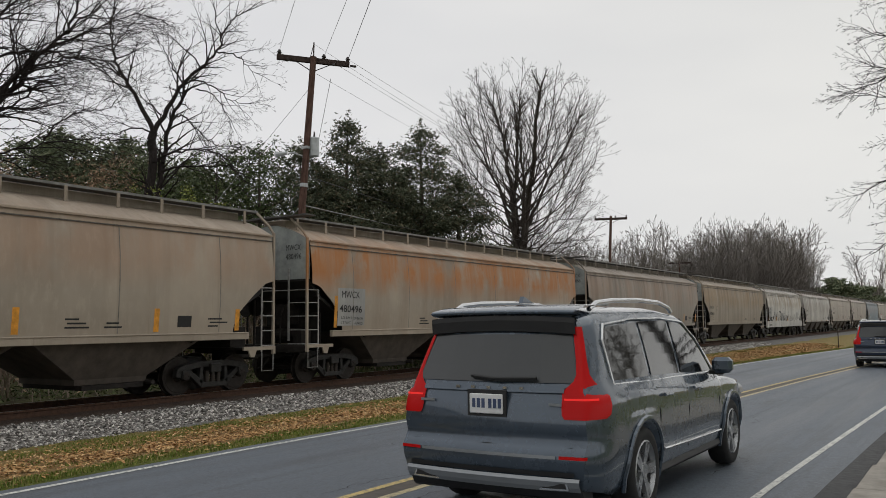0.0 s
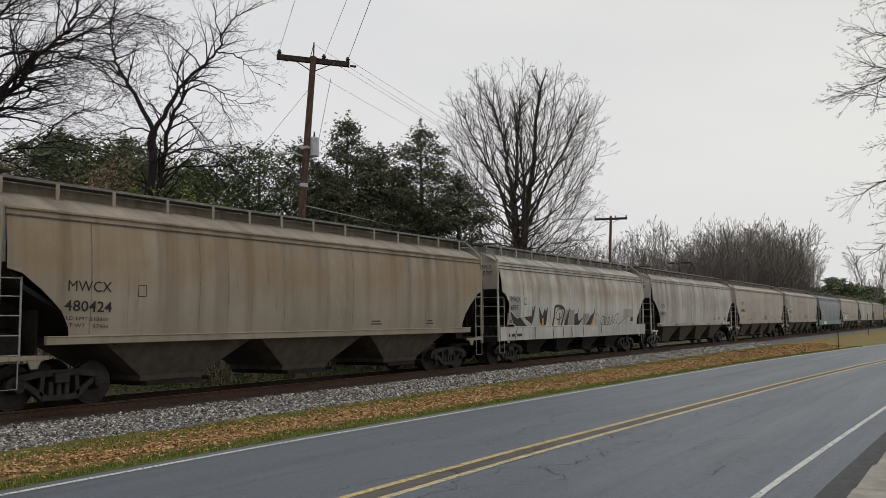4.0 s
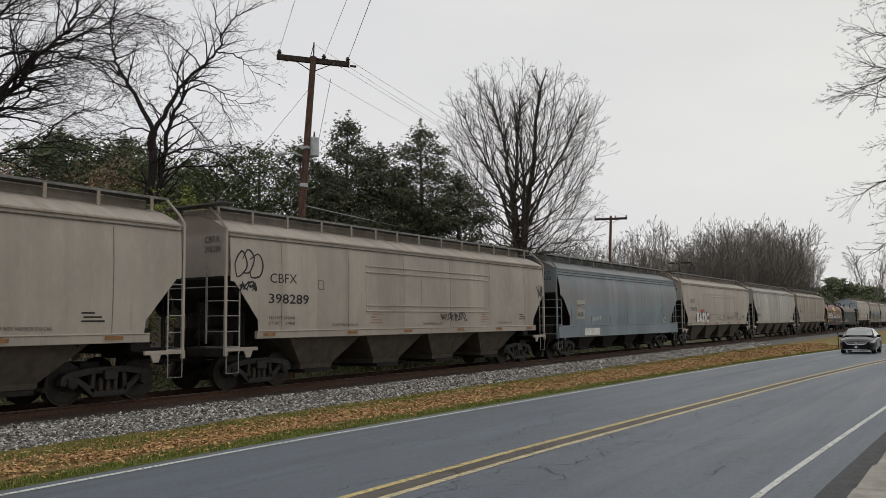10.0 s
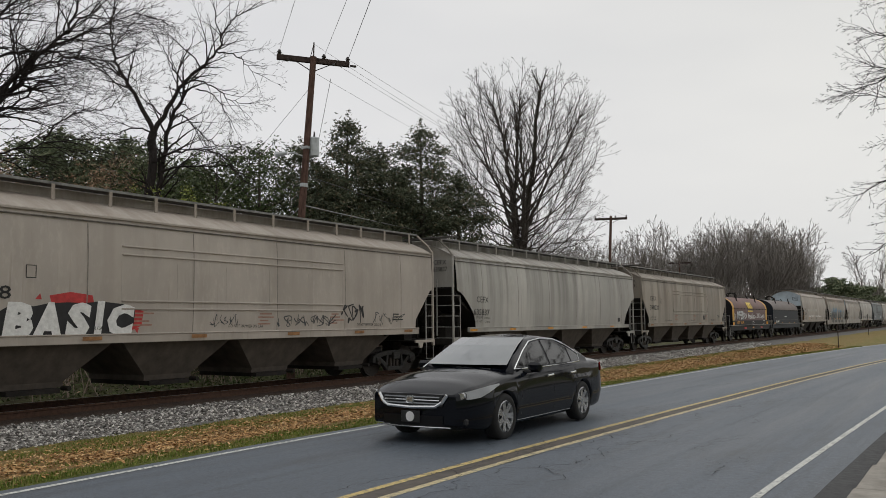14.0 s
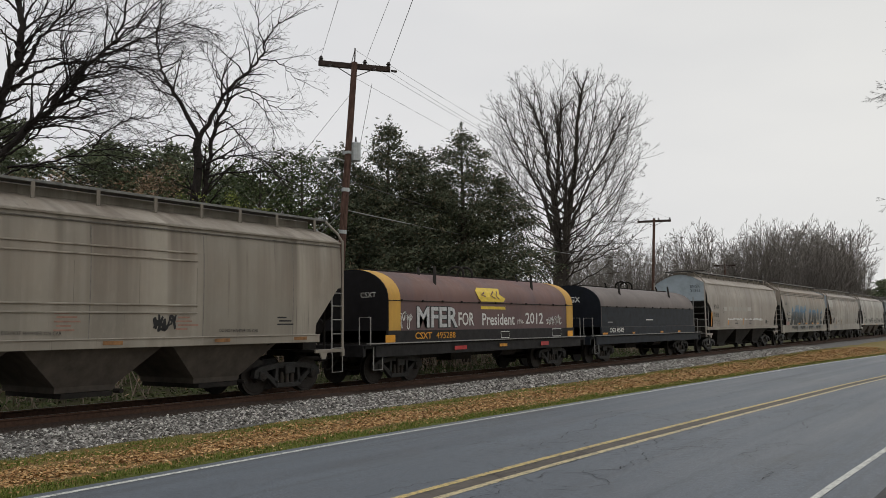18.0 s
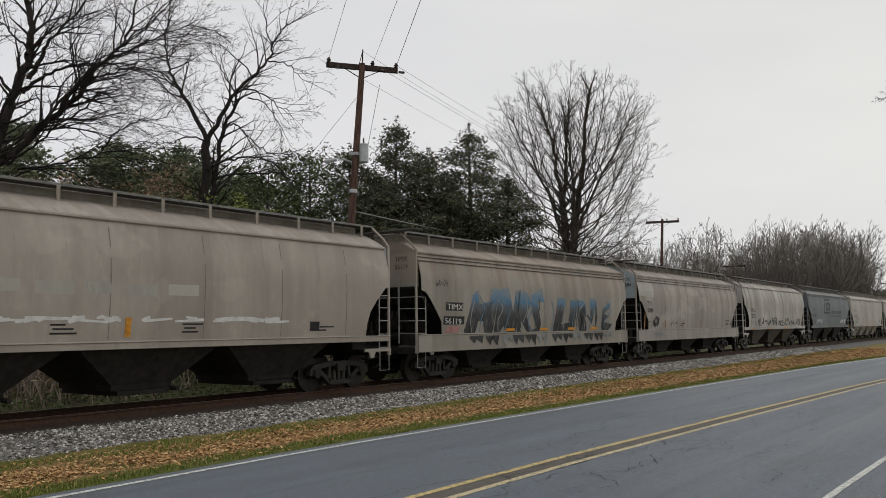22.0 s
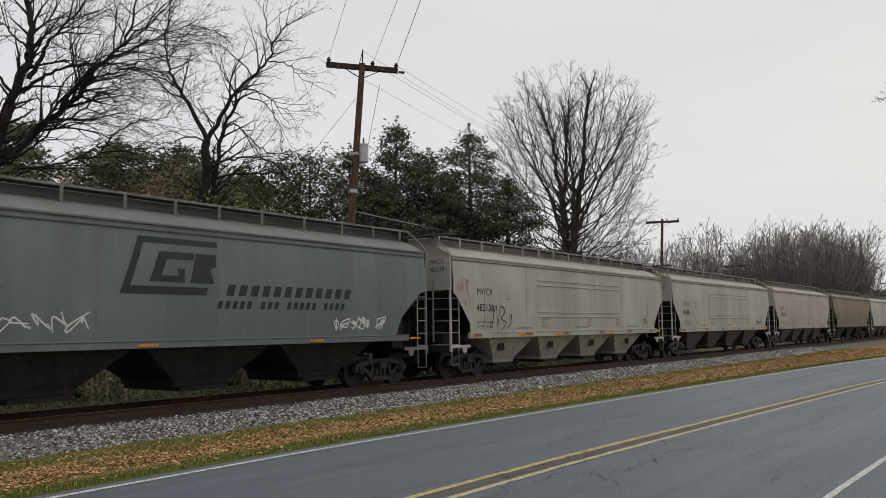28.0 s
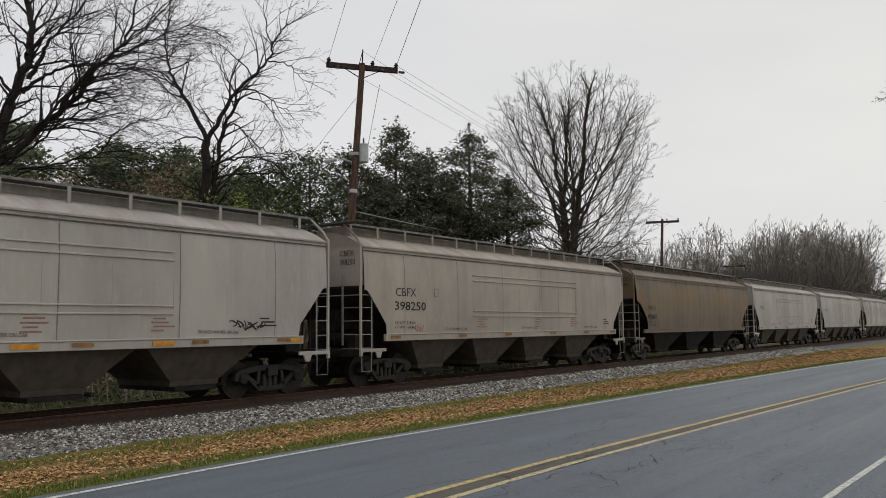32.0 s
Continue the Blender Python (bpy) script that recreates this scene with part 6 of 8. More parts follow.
    def tree(self, name, label, bark, at, group="", thick=0.06):
        top = new(name)
        top.location = at
        tagged(top, label, "tree", group)
        part("trunk", self.rods(thick, 9.0), bark, top, smooth=True)
        part("crown", self.rods(0.0, thick), bark, top)
        return top


# the broad round-headed tree beyond the track: its crown's half width against the height
CROWN = [(3.0, 2.4), (5.0, 3.6), (7.5, 4.9), (10.4, 5.4), (13.6, 5.9), (15.4, 5.4), (16.8, 4.3), (17.8, 2.6), (18.3, 1.0), (18.5, 0.0)]


def in_crown(p, r):
    a = math.atan2(p.y, p.x)
    lobes = 1.0 + 0.07 * math.sin(3 * a + 0.9) + 0.05 * math.sin(5 * a + p.z) + 0.08 * noise.noise(Vector((p.x * 0.45, p.y * 0.45, p.z * 0.45)))
    return math.hypot(p.x - 0.35, p.y) < table(CROWN, p.z) * lobes * r.uniform(0.98, 1.06)


w = Wood(21, 0.0060, (0, 0, 0.022), in_crown)
w.limb([(-0.15, 0, -0.6), (-0.12, 0, 2.5), (-0.1, 0, 5.2)], 0.62, 0.50)
stems = [w.limb(c, a, b, 0.05) for c, a, b in (
    ([(-0.25, 0, 4.8), (-0.31, 0.1, 7.4), (-0.52, 0.2, 10.2), (-0.93, 0.3, 12.9), (-1.6, 0.4, 15.6)], 0.33, 0.05),
    ([(0.1, 0, 4.6), (0.37, -0.1, 8.1), (0.92, -0.3, 11.3), (1.2, -0.4, 14.4), (1.5, -0.3, 16.6)], 0.36, 0.05),
    ([(-0.1, 0.1, 5.0), (-0.3, 0.5, 9.0), (-0.1, 0.9, 12.6), (0.1, 1.0, 15.6)], 0.24, 0.05),
    ([(0.0, -0.1, 5.0), (0.3, -0.8, 8.4), (0.2, -1.6, 11.6), (-0.2, -2.2, 14.4)], 0.20, 0.04),
    ([(-0.3, 0.0, 6.4), (-1.2, 0.3, 9.6), (-2.4, 0.4, 12.4), (-3.6, 0.3, 14.8)], 0.15, 0.03),
    ([(0.3, 0.0, 7.0), (1.4, 0.2, 9.6), (2.8, 0.3, 12.2), (4.0, 0.2, 14.6)], 0.15, 0.03))]
for k in range(64):  # boughs that leave low on the stems and fan out evenly to the edge of the crown
    u = (k + 0.5) / 64
    a, z1 = 2.39996 * k + 0.4, 5.0 + 12.4 * u ** 0.85
    z0 = max(3.0, 3.2 + 0.56 * (z1 - 5.0))
    stem = stems[k % 4][0]
    b = min(stem, key=lambda p: abs(p.z - z0)) if z0 > 5 else Vector((-0.1, 0, z0))
    reach = table(CROWN, z1) * (0.62 + 0.30 * w.r.random())
    e = Vector((0.35 + reach * math.cos(a), reach * math.sin(a), z1))
    mid = b.lerp(e, 0.5) + Vector((0.10 * (e.x - b.x), 0.10 * (e.y - b.y), 0.4 if z1 < 8 else -0.55))
    w.limb([b, mid, e], 0.075, 0.016, 0.06)
FINE = [(0.36, 0.55, 0.58, 0.09, 0.5), (0.24, 0.62, 0.55, 0.12, 0.34), (0.2, 0.6, 0.5, 0.14, 0.3)]
w.sprout(w.lines[1:], 0.40, 0.46, 2.3, 0.6, FINE)
w.sprout(stems, 0.75, 0.3, 2.0, 0.6, FINE)
big = w.tree("round_tree", "large bare round-headed tree with many ascending limbs", M_BARK_GREY, (-25.3, 48.9, 0.4))
big.rotation_euler = (0, 0, radians(27.5))

# the two bare trees close behind the track: stems run (sideways, deep, high) from the base
TWIGGY = [(0.26, 0.52, 0.6, 0.11, 0.3), (0.2, 0.6, 0.6, 0.13, 0.24), (0.2, 0.6, 0.5, 0.15, 0.2)]


def spread_limb(w, flat, deep, r0, r1):
    """A stem given by (sideways, high), which swings to the depth deep at its tip."""
    n = len(flat) - 1
    return w.limb([(x, deep * (k / n) ** 1.4, z) for k, (x, z) in enumerate(flat)], r0, r1)


w = Wood(5, 0.0042, (0.01, 0, 0.0))
for flat, deep, r0, r1 in (
        ([(0.0, -0.5), (-0.05, 4.0), (-0.02, 6.6), (0.11, 8.73)], 0.0, 0.20, 0.15), ([(0.11, 8.7), (-0.45, 9.88), (-1.07, 10.81), (-1.33, 11.7), (-1.47, 12.7), (-1.33, 13.8)], 0.5, 0.105, 0.025),
        ([(0.15, 3.0), (0.31, 6.64), (0.48, 7.67), (0.62, 8.97), (1.02, 9.97), (1.18, 10.5)], 0.5, 0.13, 0.05), ([(0.11, 8.7), (0.67, 9.84), (1.08, 10.6), (1.7, 11.3), (2.33, 12.0), (2.48, 12.6), (2.76, 13.1), (3.3, 13.5)], -0.5, 0.105, 0.02),
        ([(0.62, 8.97), (0.99, 9.47), (1.41, 9.27), (2.15, 8.61), (2.89, 8.54)], 0.8, 0.055, 0.015), ([(0.13, 7.66), (0.8, 8.0), (1.5, 8.15), (2.15, 8.07), (2.8, 7.66)], -0.6, 0.07, 0.02), ([(0.3, 7.24), (0.81, 7.47), (1.84, 7.62), (2.8, 7.7)], 0.4, 0.075, 0.02),
        ([(0.11, 8.73), (-0.64, 8.8), (-1.23, 8.5), (-2.2, 8.44)], -0.7, 0.045, 0.012), ([(1.18, 10.5), (0.76, 11.2), (0.54, 11.8), (0.23, 12.4)], 0.7, 0.045, 0.012), ([(1.7, 11.3), (1.38, 11.76), (1.07, 11.8), (0.6, 12.1)], -1.0, 0.04, 0.012),
        ([(2.33, 12.0), (2.87, 12.0), (3.3, 11.8), (3.74, 11.4)], 0.4, 0.04, 0.012), ([(1.39, 10.8), (2.0, 10.7), (2.67, 10.2), (3.1, 9.9)], -0.6, 0.05, 0.012), ([(-1.07, 10.8), (-1.78, 11.2), (-2.7, 11.6)], 0.5, 0.04, 0.012),
        ([(1.6, 10.5), (2.24, 10.4), (2.9, 9.6)], 0.9, 0.04, 0.012), ([(2.48, 12.6), (2.22, 13.3), (2.1, 14.2)], -0.4, 0.035, 0.01), ([(-1.33, 11.7), (-0.9, 12.4), (-0.3, 13.0)], -0.5, 0.035, 0.01),
        ([(0.37, 9.4), (0.06, 9.8), (-0.25, 10.0), (-0.6, 10.9)], 0.9, 0.04, 0.012)):
    spread_limb(w, flat, deep, r0, r1)
w.sprout(w.lines[1:], 0.28, 0.21, 1.7, 0.75, TWIGGY, 0.8)
t1 = w.tree("forked_tree", "bare forked tree with spreading crooked limbs", M_BARK_DARK, (-25.3, 19.65, 0.0), "bare trees behind the track")
t1.rotation_euler = (0, 0, radians(51.9))

w = Wood(9, 0.0040, (0.05, 0, 0.0))
for flat, deep, r0, r1 in (
        ([(0.0, -0.5), (-0.3, 3.0), (0.09, 5.85), (0.61, 7.46), (0.97, 8.76), (1.27, 9.83), (1.32, 10.7), (1.14, 11.6), (1.0, 13.0)], 0.0, 0.26, 0.06), ([(-0.1, 4.6), (0.3, 6.2), (0.92, 6.82), (1.71, 7.82), (2.68, 8.88), (3.06, 9.72), (3.85, 10.6), (4.24, 11.7), (4.4, 12.9)], 0.7, 0.17, 0.025),
        ([(1.29, 9.15), (1.64, 9.97), (2.01, 10.6), (2.77, 11.6), (3.23, 12.6)], -0.6, 0.085, 0.02), ([(1.15, 8.7), (1.59, 9.18), (2.11, 9.63), (2.97, 9.93), (3.95, 9.99), (4.96, 9.83), (5.4, 9.5)], 0.9, 0.075, 0.015),
        ([(0.85, 6.73), (1.49, 7.55), (2.22, 8.57), (2.83, 9.16), (3.63, 9.48), (4.45, 9.95), (5.3, 10.2)], -0.9, 0.08, 0.015), ([(3.06, 9.72), (3.62, 10.1), (4.44, 10.6), (5.2, 11.1), (6.0, 11.4)], -0.4, 0.06, 0.015),
        ([(1.71, 7.82), (2.54, 8.17), (3.32, 8.96), (3.81, 8.84), (4.3, 9.1)], 0.6, 0.05, 0.012), ([(0.78, 6.56), (1.5, 7.1), (2.24, 7.8), (3.0, 8.04)], -1.2, 0.06, 0.012), ([(1.08, 6.41), (2.12, 6.66), (3.36, 7.1), (4.5, 7.4), (5.35, 7.5)], 0.5, 0.05, 0.012),
        ([(0.94, 6.07), (1.52, 6.45), (2.44, 6.43), (3.07, 6.05)], -0.5, 0.045, 0.012), ([(1.29, 10.0), (0.8, 10.5), (0.49, 10.8), (0.0, 11.0)], 0.4, 0.045, 0.012), ([(1.32, 10.5), (1.83, 11.3), (2.12, 12.3)], 0.8, 0.05, 0.012),
        ([(3.06, 9.72), (2.49, 10.0), (1.9, 10.1)], -0.8, 0.035, 0.01), ([(3.85, 10.6), (4.52, 10.8), (5.3, 11.1)], 0.5, 0.035, 0.01), ([(2.68, 8.88), (3.47, 9.24), (4.3, 9.7)], 1.0, 0.04, 0.01), ([(3.36, 7.2), (3.75, 7.76), (4.32, 8.12), (5.0, 8.34), (5.5, 8.6)], -0.3, 0.035, 0.01),
        ([(0.4, 6.8), (-0.4, 7.8), (-1.4, 8.6), (-2.4, 9.6)], -0.8, 0.09, 0.02), ([(0.9, 8.6), (0.2, 9.6), (-0.5, 11.2)], 1.0, 0.07, 0.015), ([(2.2, 8.4), (2.6, 9.4), (2.5, 10.6), (2.9, 11.9)], 1.2, 0.06, 0.012), ([(3.9, 10.6), (4.7, 11.6), (5.4, 12.6)], 0.8, 0.05, 0.012)):
    spread_limb(w, flat, deep, r0, r1)
w.sprout(w.lines, 0.3, 0.185, 1.95, 0.7, TWIGGY, 0.8, (0.15, 0, 0))
t0 = w.tree("leaning_tree", "large dark bare tree with long arching limbs", M_BARK_DARK, (-24.7, 11.2, 0.0), "bare trees behind the track")
t0.rotation_euler = (0, 0, radians(63))

# the tree on the near side of the road, whose drooping branches hang in from the edge
w = Wood(33, 0.0046, (-0.03, 0, -0.02))
w.limb([(0, 0, -0.4), (0, 0.1, 5.0), (-0.2, 0, 9.0), (-0.3, 0, 12.5), (-0.8, 0.2, 16.0)], 0.34, 0.10)
for flat, deep in (([(-0.1, 7.4), (-2.45, 9.0), (-6.4, 9.4), (-9.0, 9.8), (-10.35, 10.2), (-11.4, 10.4)], -0.8), ([(-0.1, 6.6), (-2.5, 8.2), (-6.45, 8.8), (-9.05, 9.26), (-10.0, 9.5), (-11.0, 9.7)], 0.6), ([(0, 5.6), (-2.6, 7.2), (-7.0, 8.7), (-9.1, 8.45), (-9.9, 8.15), (-10.7, 7.5)], -1.2),
                   ([(0, 4.4), (-2.7, 5.6), (-6.6, 6.3), (-9.2, 6.6), (-9.95, 6.6), (-10.9, 6.1)], 0.9), ([(-0.2, 9.0), (-2.3, 10.8), (-6.3, 11.5), (-8.9, 11.7), (-9.9, 11.7), (-10.6, 12.0)], 0.4), ([(-0.2, 10.0), (-2.2, 11.6), (-6.2, 12.1), (-8.9, 12.3), (-10.6, 12.9)], -0.6),
                   ([(0, 4.0), (-2.8, 4.8), (-7.6, 5.6), (-9.3, 5.5), (-10.2, 5.1)], -0.5), ([(0, 3.6), (-2.8, 4.3), (-7.7, 4.9), (-9.5, 4.65), (-10.5, 4.0)], 0.7), ([(-0.1, 8.2), (-2.4, 9.8), (-6.3, 10.9), (-9.0, 10.7), (-10.0, 10.2), (-11.0, 9.8)], 1.3), ([(-0.3, 11.0), (-2.2, 12.7), (-6.2, 13.3), (-9.0, 12.9), (-10.2, 13.4)], 0.2)):
    spread_limb(w, flat, deep, 0.095, 0.010)
for e in ((3.5, 1.0, 12.5), (4.0, -1.5, 10.0), (1.0, 3.5, 13.0), (0.5, -3.5, 12.0)):
    w.limb([(0, 0, 7.0), (e[0] * 0.5, e[1] * 0.5, 9.0), e], 0.12, 0.03)
w.sprout(w.lines[1:11], 0.60, 0.115, 1.35, 0.75, TWIGGY, 0.9)
w.sprout(w.lines[11:], 0.3, 0.8, 1.6, 0.7, TWIGGY[:2])
t2 = w.tree("roadside_tree", "bare roadside tree with drooping twiggy branches", M_BARK_DARK, (6.2, 38.3, 0.0))
t2.rotation_euler = (0, 0, radians(32.7))


def woodland(seed, height, trunk, wide, thin=0.02, gap=0.62, length=3.0):
    """A slim winter tree of the woods: a trunk that forks into rising stems with fans of fine twigs."""
    w = Wood(seed, thin, (0, 0, 0.10))
    w.limb([(0, 0, -0.6), (0.1, 0, trunk * 0.5), (0.2, 0, trunk)], height * 0.013, height * 0.011)
    for k in range(6):
        a, z = 1.05 * k + w.r.uniform(-0.4, 0.4), trunk * w.r.uniform(0.75, 1.15)
        c, s, top = math.cos(a), math.sin(a), height * w.r.uniform(0.80, 1.0)
        u = wide * w.r.uniform(0.45, 1.0)
        w.limb([(0.15, 0, z), (0.15 + 0.45 * u * c, 0.45 * u * s, z + 0.35 * (top - z)), (0.15 + 0.8 * u * c, 0.8 * u * s, z + 0.7 * (top - z)), (0.15 + u * c, u * s, top - 1.0)], height * 0.0075, thin * 1.2, 0.12)
    w.sprout(w.lines[1:], 0.06, gap, length, 0.55, [(0.6, 0.6, 0.5, 0.10, 0.9), (0.5, 0.62, 0.5, 0.12, 0.7)])
    return w


def spray(geo, r, c, n, size, spread, flat=0.6):
    """A clump of small leaf faces round a point."""
    for _ in range(n):
        p = Vector((r.gauss(0, spread), r.gauss(0, spread), r.gauss(0, spread * flat))) + c
        a, b = Vector((r.uniform(-1, 1), r.uniform(-1, 1), r.uniform(-0.7, 0.7))), Vector((r.uniform(-1, 1), r.uniform(-1, 1), r.uniform(-1, 1)))
        a = a.normalized() * size * r.uniform(0.6, 1.3)
        b = a.cross(b).normalized() * size * 0.5 * r.uniform(0.5, 1.0)
        o = len(geo.v)
        geo.v += [tuple(p - a * 0.5), tuple(p + b * 0.6), tuple(p + a), tuple(p - b * 0.6)]
        geo.f.append((o, o + 1, o + 2, o + 3))


def cedar(at, height, radius, seed, name="cedar_tree", label="dark green cedar with ragged layered crown", leaf=None, boughs=64, n=26, size=0.17, low=0.10, taper=0.75, bark=None, droop=0.10, tuft=0.30):
    """An evergreen: a trunk, boughs that shorten towards the top, and sprays of small leaves along each bough."""
    r, wood, crown = random.Random(seed), Geo(), Geo()
    bend = r.uniform(-0.25, 0.25)
    wood.tube((0, 0, -0.5), (bend * 0.5, 0, height * 0.55), radius * 0.07, radius * 0.04, 8, False)
    wood.tube((bend * 0.5, 0, height * 0.55), (bend, 0, height * 0.97), radius * 0.04, 0.02, 6, False)
    for k in range(boughs):
        t = low + (1 - low) * (k + r.random()) / boughs
        a = 2.39996 * k + r.uniform(-0.5, 0.5)
        reach = radius * min(1.0, 0.45 + 2.0 * (t - low)) * (1 - t ** 2.4) ** taper * r.uniform(0.62, 1.2) + 0.12
        p = Vector((bend * t, 0, height * t * 0.97))
        q = p + Vector((reach * math.cos(a), reach * math.sin(a), reach * r.uniform(-0.05, 0.45) - droop * reach))
        wood.tube(tuple(p), tuple(q), 0.035 * (1.2 - t), 0.010, 3, False)
        count = max(2, round(reach / 0.42))
        for j in range(count):
            u = 0.30 + 0.72 * (j + r.random() * 0.8) / count
            c = p.lerp(q, u) + Vector((r.gauss(0, 0.12), r.gauss(0, 0.12), r.gauss(0, 0.10)))
            spray(crown, r, c, n, size, tuft * (1.15 - 0.5 * u) * (0.65 + 0.5 * (1 - t)), 0.55)
    for q in range(5):
        spray(crown, r, Vector((bend, 0, height * (0.93 + 0.022 * q))), n // 2, size * 0.8, 0.16 - 0.028 * q, 1.4)
    top = new(name)
    top.location = at
    tagged(top, label, "tree", "evergreens behind the track")
    part("trunk", wood, bark or M_BARK, top)
    part("crown", crown, leaf or M_CEDAR, top)
    return top


for k, (x, y, h, w) in enumerate(((-25.6, 28.2, 9.4, 2.8), (-24.2, 29.4, 10.6, 2.9), (-22.9, 30.6, 9.3, 3.0), (-22.0, 32.6, 10.6, 3.2), (-21.3, 34.6, 8.4, 2.8), (-24.4, 34.0, 8.4, 3.2), (-27.0, 31.5, 8.8, 3.0), (-23.4, 28.0, 7.2, 2.4))):
    cedar((x, y, 0.5), h, w, 1 + k, boughs=104, n=46, size=0.135, taper=0.75, tuft=0.40)
for k, (x, y, h, w) in enumerate(((-27.0, 24.2, 8.2, 2.5), (-25.9, 25.9, 8.9, 2.4), (-28.5, 27.5, 9.2, 2.6), (-28.7, 22.5, 7.6, 2.4))):
    cedar((x, y, 0.5), h, w, 20 + k, "holly_tree", "open-crowned evergreen holly tree", M_HOLLY, 64, 16, 0.15, 0.12, 0.42, droop=-0.35, tuft=0.38)
for k, (x, y, h, w) in enumerate(((-40.5, 19.5, 11.0, 4.6), (-39.2, 25.0, 10.9, 4.4), (-35.8, 26.2, 10.2, 3.8), (-44.0, 13.0, 11.5, 5.0), (-36.5, 31.0, 9.8, 4.0), (-42.0, 5.0, 11.0, 5.0))):
    cedar((x, y, 0.7), h, w, 40 + k, "pine_tree", "dense dark green pine mass behind the bare trees", M_PINE, 84, 36, 0.23, 0.05, 0.6, droop=-0.15, tuft=0.62)
for k, (x, y, h, w) in enumerate(((-32.5, 23.2, 8.2, 2.6), (-30.8, 21.0, 6.6, 2.2), (-33.5, 18.5, 7.2, 2.6), (-30.5, 15.0, 6.2, 2.5), (-31.0, 9.5, 6.8, 2.7), (-29.0, 18.0, 4.6, 2.2))):
    cedar((x, y, 0.6), h, w, 60 + k, "dry_leaved_tree", "small tree that keeps its dry brown leaves", M_DRY, 70, 20, 0.11, 0.10, 0.4, droop=-0.5, tuft=0.40)
cedar((-23.3, 19.5, 0.0), 5.6, 2.1, 80, "spring_shrub", "yellow-green shrub in fresh spring leaf", M_OLIVE, 90, 26, 0.085, 0.05, 0.3, droop=-0.6, tuft=0.28)
cedar((-23.4, 21.2, 0.2), 4.2, 1.6, 81, "spring_shrub", "yellow-green shrub in fresh spring leaf", M_OLIVE, 50, 16, 0.085, 0.05, 0.3, droop=-0.6, tuft=0.24)

# tangled brush along the far side of the track
r = random.Random(90)
twigs, scrub, low = Geo(), Geo(), Geo()
for k in range(430):
    x, y = TRACK_X - r.uniform(4.6, 15.0), r.uniform(-4, 62)
    z, h = ground_z(x, y), r.uniform(1.2, 4.2)
    for _ in range(9):
        d = Vector((r.gauss(0, 0.35), r.gauss(0, 0.35), 1)).normalized()
        p = Vector((x + r.gauss(0, 0.35), y + r.gauss(0, 0.35), z))
        q = p + d * h * 0.55
        twigs.tube(p, q, 0.018, 0.012, 3, False)
        for _ in range(3):
            twigs.tube(q, q + (d + Vector([r.gauss(0, 0.5) for _ in range(3)])).normalized() * h * 0.4, 0.011, 0.008, 3, False)
    if r.random() < 0.55:
        spray(scrub, r, Vector((x, y, z + h * r.uniform(0.2, 0.6))), 60, 0.13, 0.55, 0.8)
for k in range(900):
    x, y = TRACK_X - r.uniform(3.2, 9.0), r.uniform(-4, 60)
    spray(low, r, Vector((x, y, ground_z(x, y) + 0.15)), 16, 0.11, 0.28, 0.4)
tagged(part("brush_twigs", twigs, M_BRUSH, None), "tangle of bare brown brush twigs", "brush", kind="stuff")
tagged(part("brush_leaves", scrub, M_DRY, None), "dry brown leaves caught in the brush", "brush", kind="stuff")
tagged(part("ground_cover", low, M_HOLLY, None), "low green weeds beside the track", "weeds", kind="stuff")

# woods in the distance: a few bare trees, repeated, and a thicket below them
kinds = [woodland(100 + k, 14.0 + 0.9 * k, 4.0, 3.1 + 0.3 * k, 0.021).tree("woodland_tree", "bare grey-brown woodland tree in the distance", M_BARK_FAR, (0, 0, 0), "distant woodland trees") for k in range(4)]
r = random.Random(101)
EDGE_OF_WOODS = [(1180, 0.82), (1215, 0.96), (1270, 1.07), (1330, 1.08), (1380, 1.10), (1410, 1.0), (1440, 0.98), (1475, 0.86), (1495, 0.72)]
spots = []
for k in range(46):
    across = 1185 + 300 * (k + r.random()) / 46
    spots.append((radians(32.67) - math.atan((across - 784) / 1480), r.uniform(122, 165), table(EDGE_OF_WOODS, across) * r.uniform(0.86, 1.0)))
for k in range(30):
    across = 930 + 270 * (k + r.random()) / 30
    spots.append((radians(32.67) - math.atan((across - 784) / 1480), r.uniform(95, 140), r.uniform(0.62, 0.88)))
for k in range(9):
    across = -120 + 1050 * (k + r.random()) / 9
    spots.append((radians(32.67) - math.atan((across - 784) / 1480), r.uniform(75, 100), r.uniform(0.62, 0.85)))
for k, (b, d, s) in enumerate(spots):
    x, y = -d * math.sin(b), d * math.cos(b)
    x = min(x, TRACK_X - 7.0)
    s *= d / 140 if k < 46 else 1.0
    m = pose(x, y, ground_z(x, y) - 0.2, 0, 0, r.uniform(0, 360))
    t = kinds[k] if k < 4 else copy_thing(kinds[k % 4], m)
    t.matrix_basis = m
    t.scale = (s * r.uniform(0.9, 1.15), s * r.uniform(0.9, 1.15), s * r.uniform(0.94, 1.04))
for x, y in ((7.5, -9.0), (9.0, 2.0), (8.0, 12.0), (10.5, 20.0), (13.0, -2.0), (11.0, 44.0)):
    t = copy_thing(kinds[r.randrange(4)], pose(x, y, 0.0, 0, 0, r.uniform(0, 360)))
    t.scale = (0.9, 0.9, 0.85)
    tagged(t, "bare tree on the near side of the road", group="trees beside the road")
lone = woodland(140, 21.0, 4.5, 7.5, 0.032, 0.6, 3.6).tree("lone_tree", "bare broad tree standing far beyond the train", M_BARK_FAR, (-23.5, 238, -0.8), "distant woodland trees")
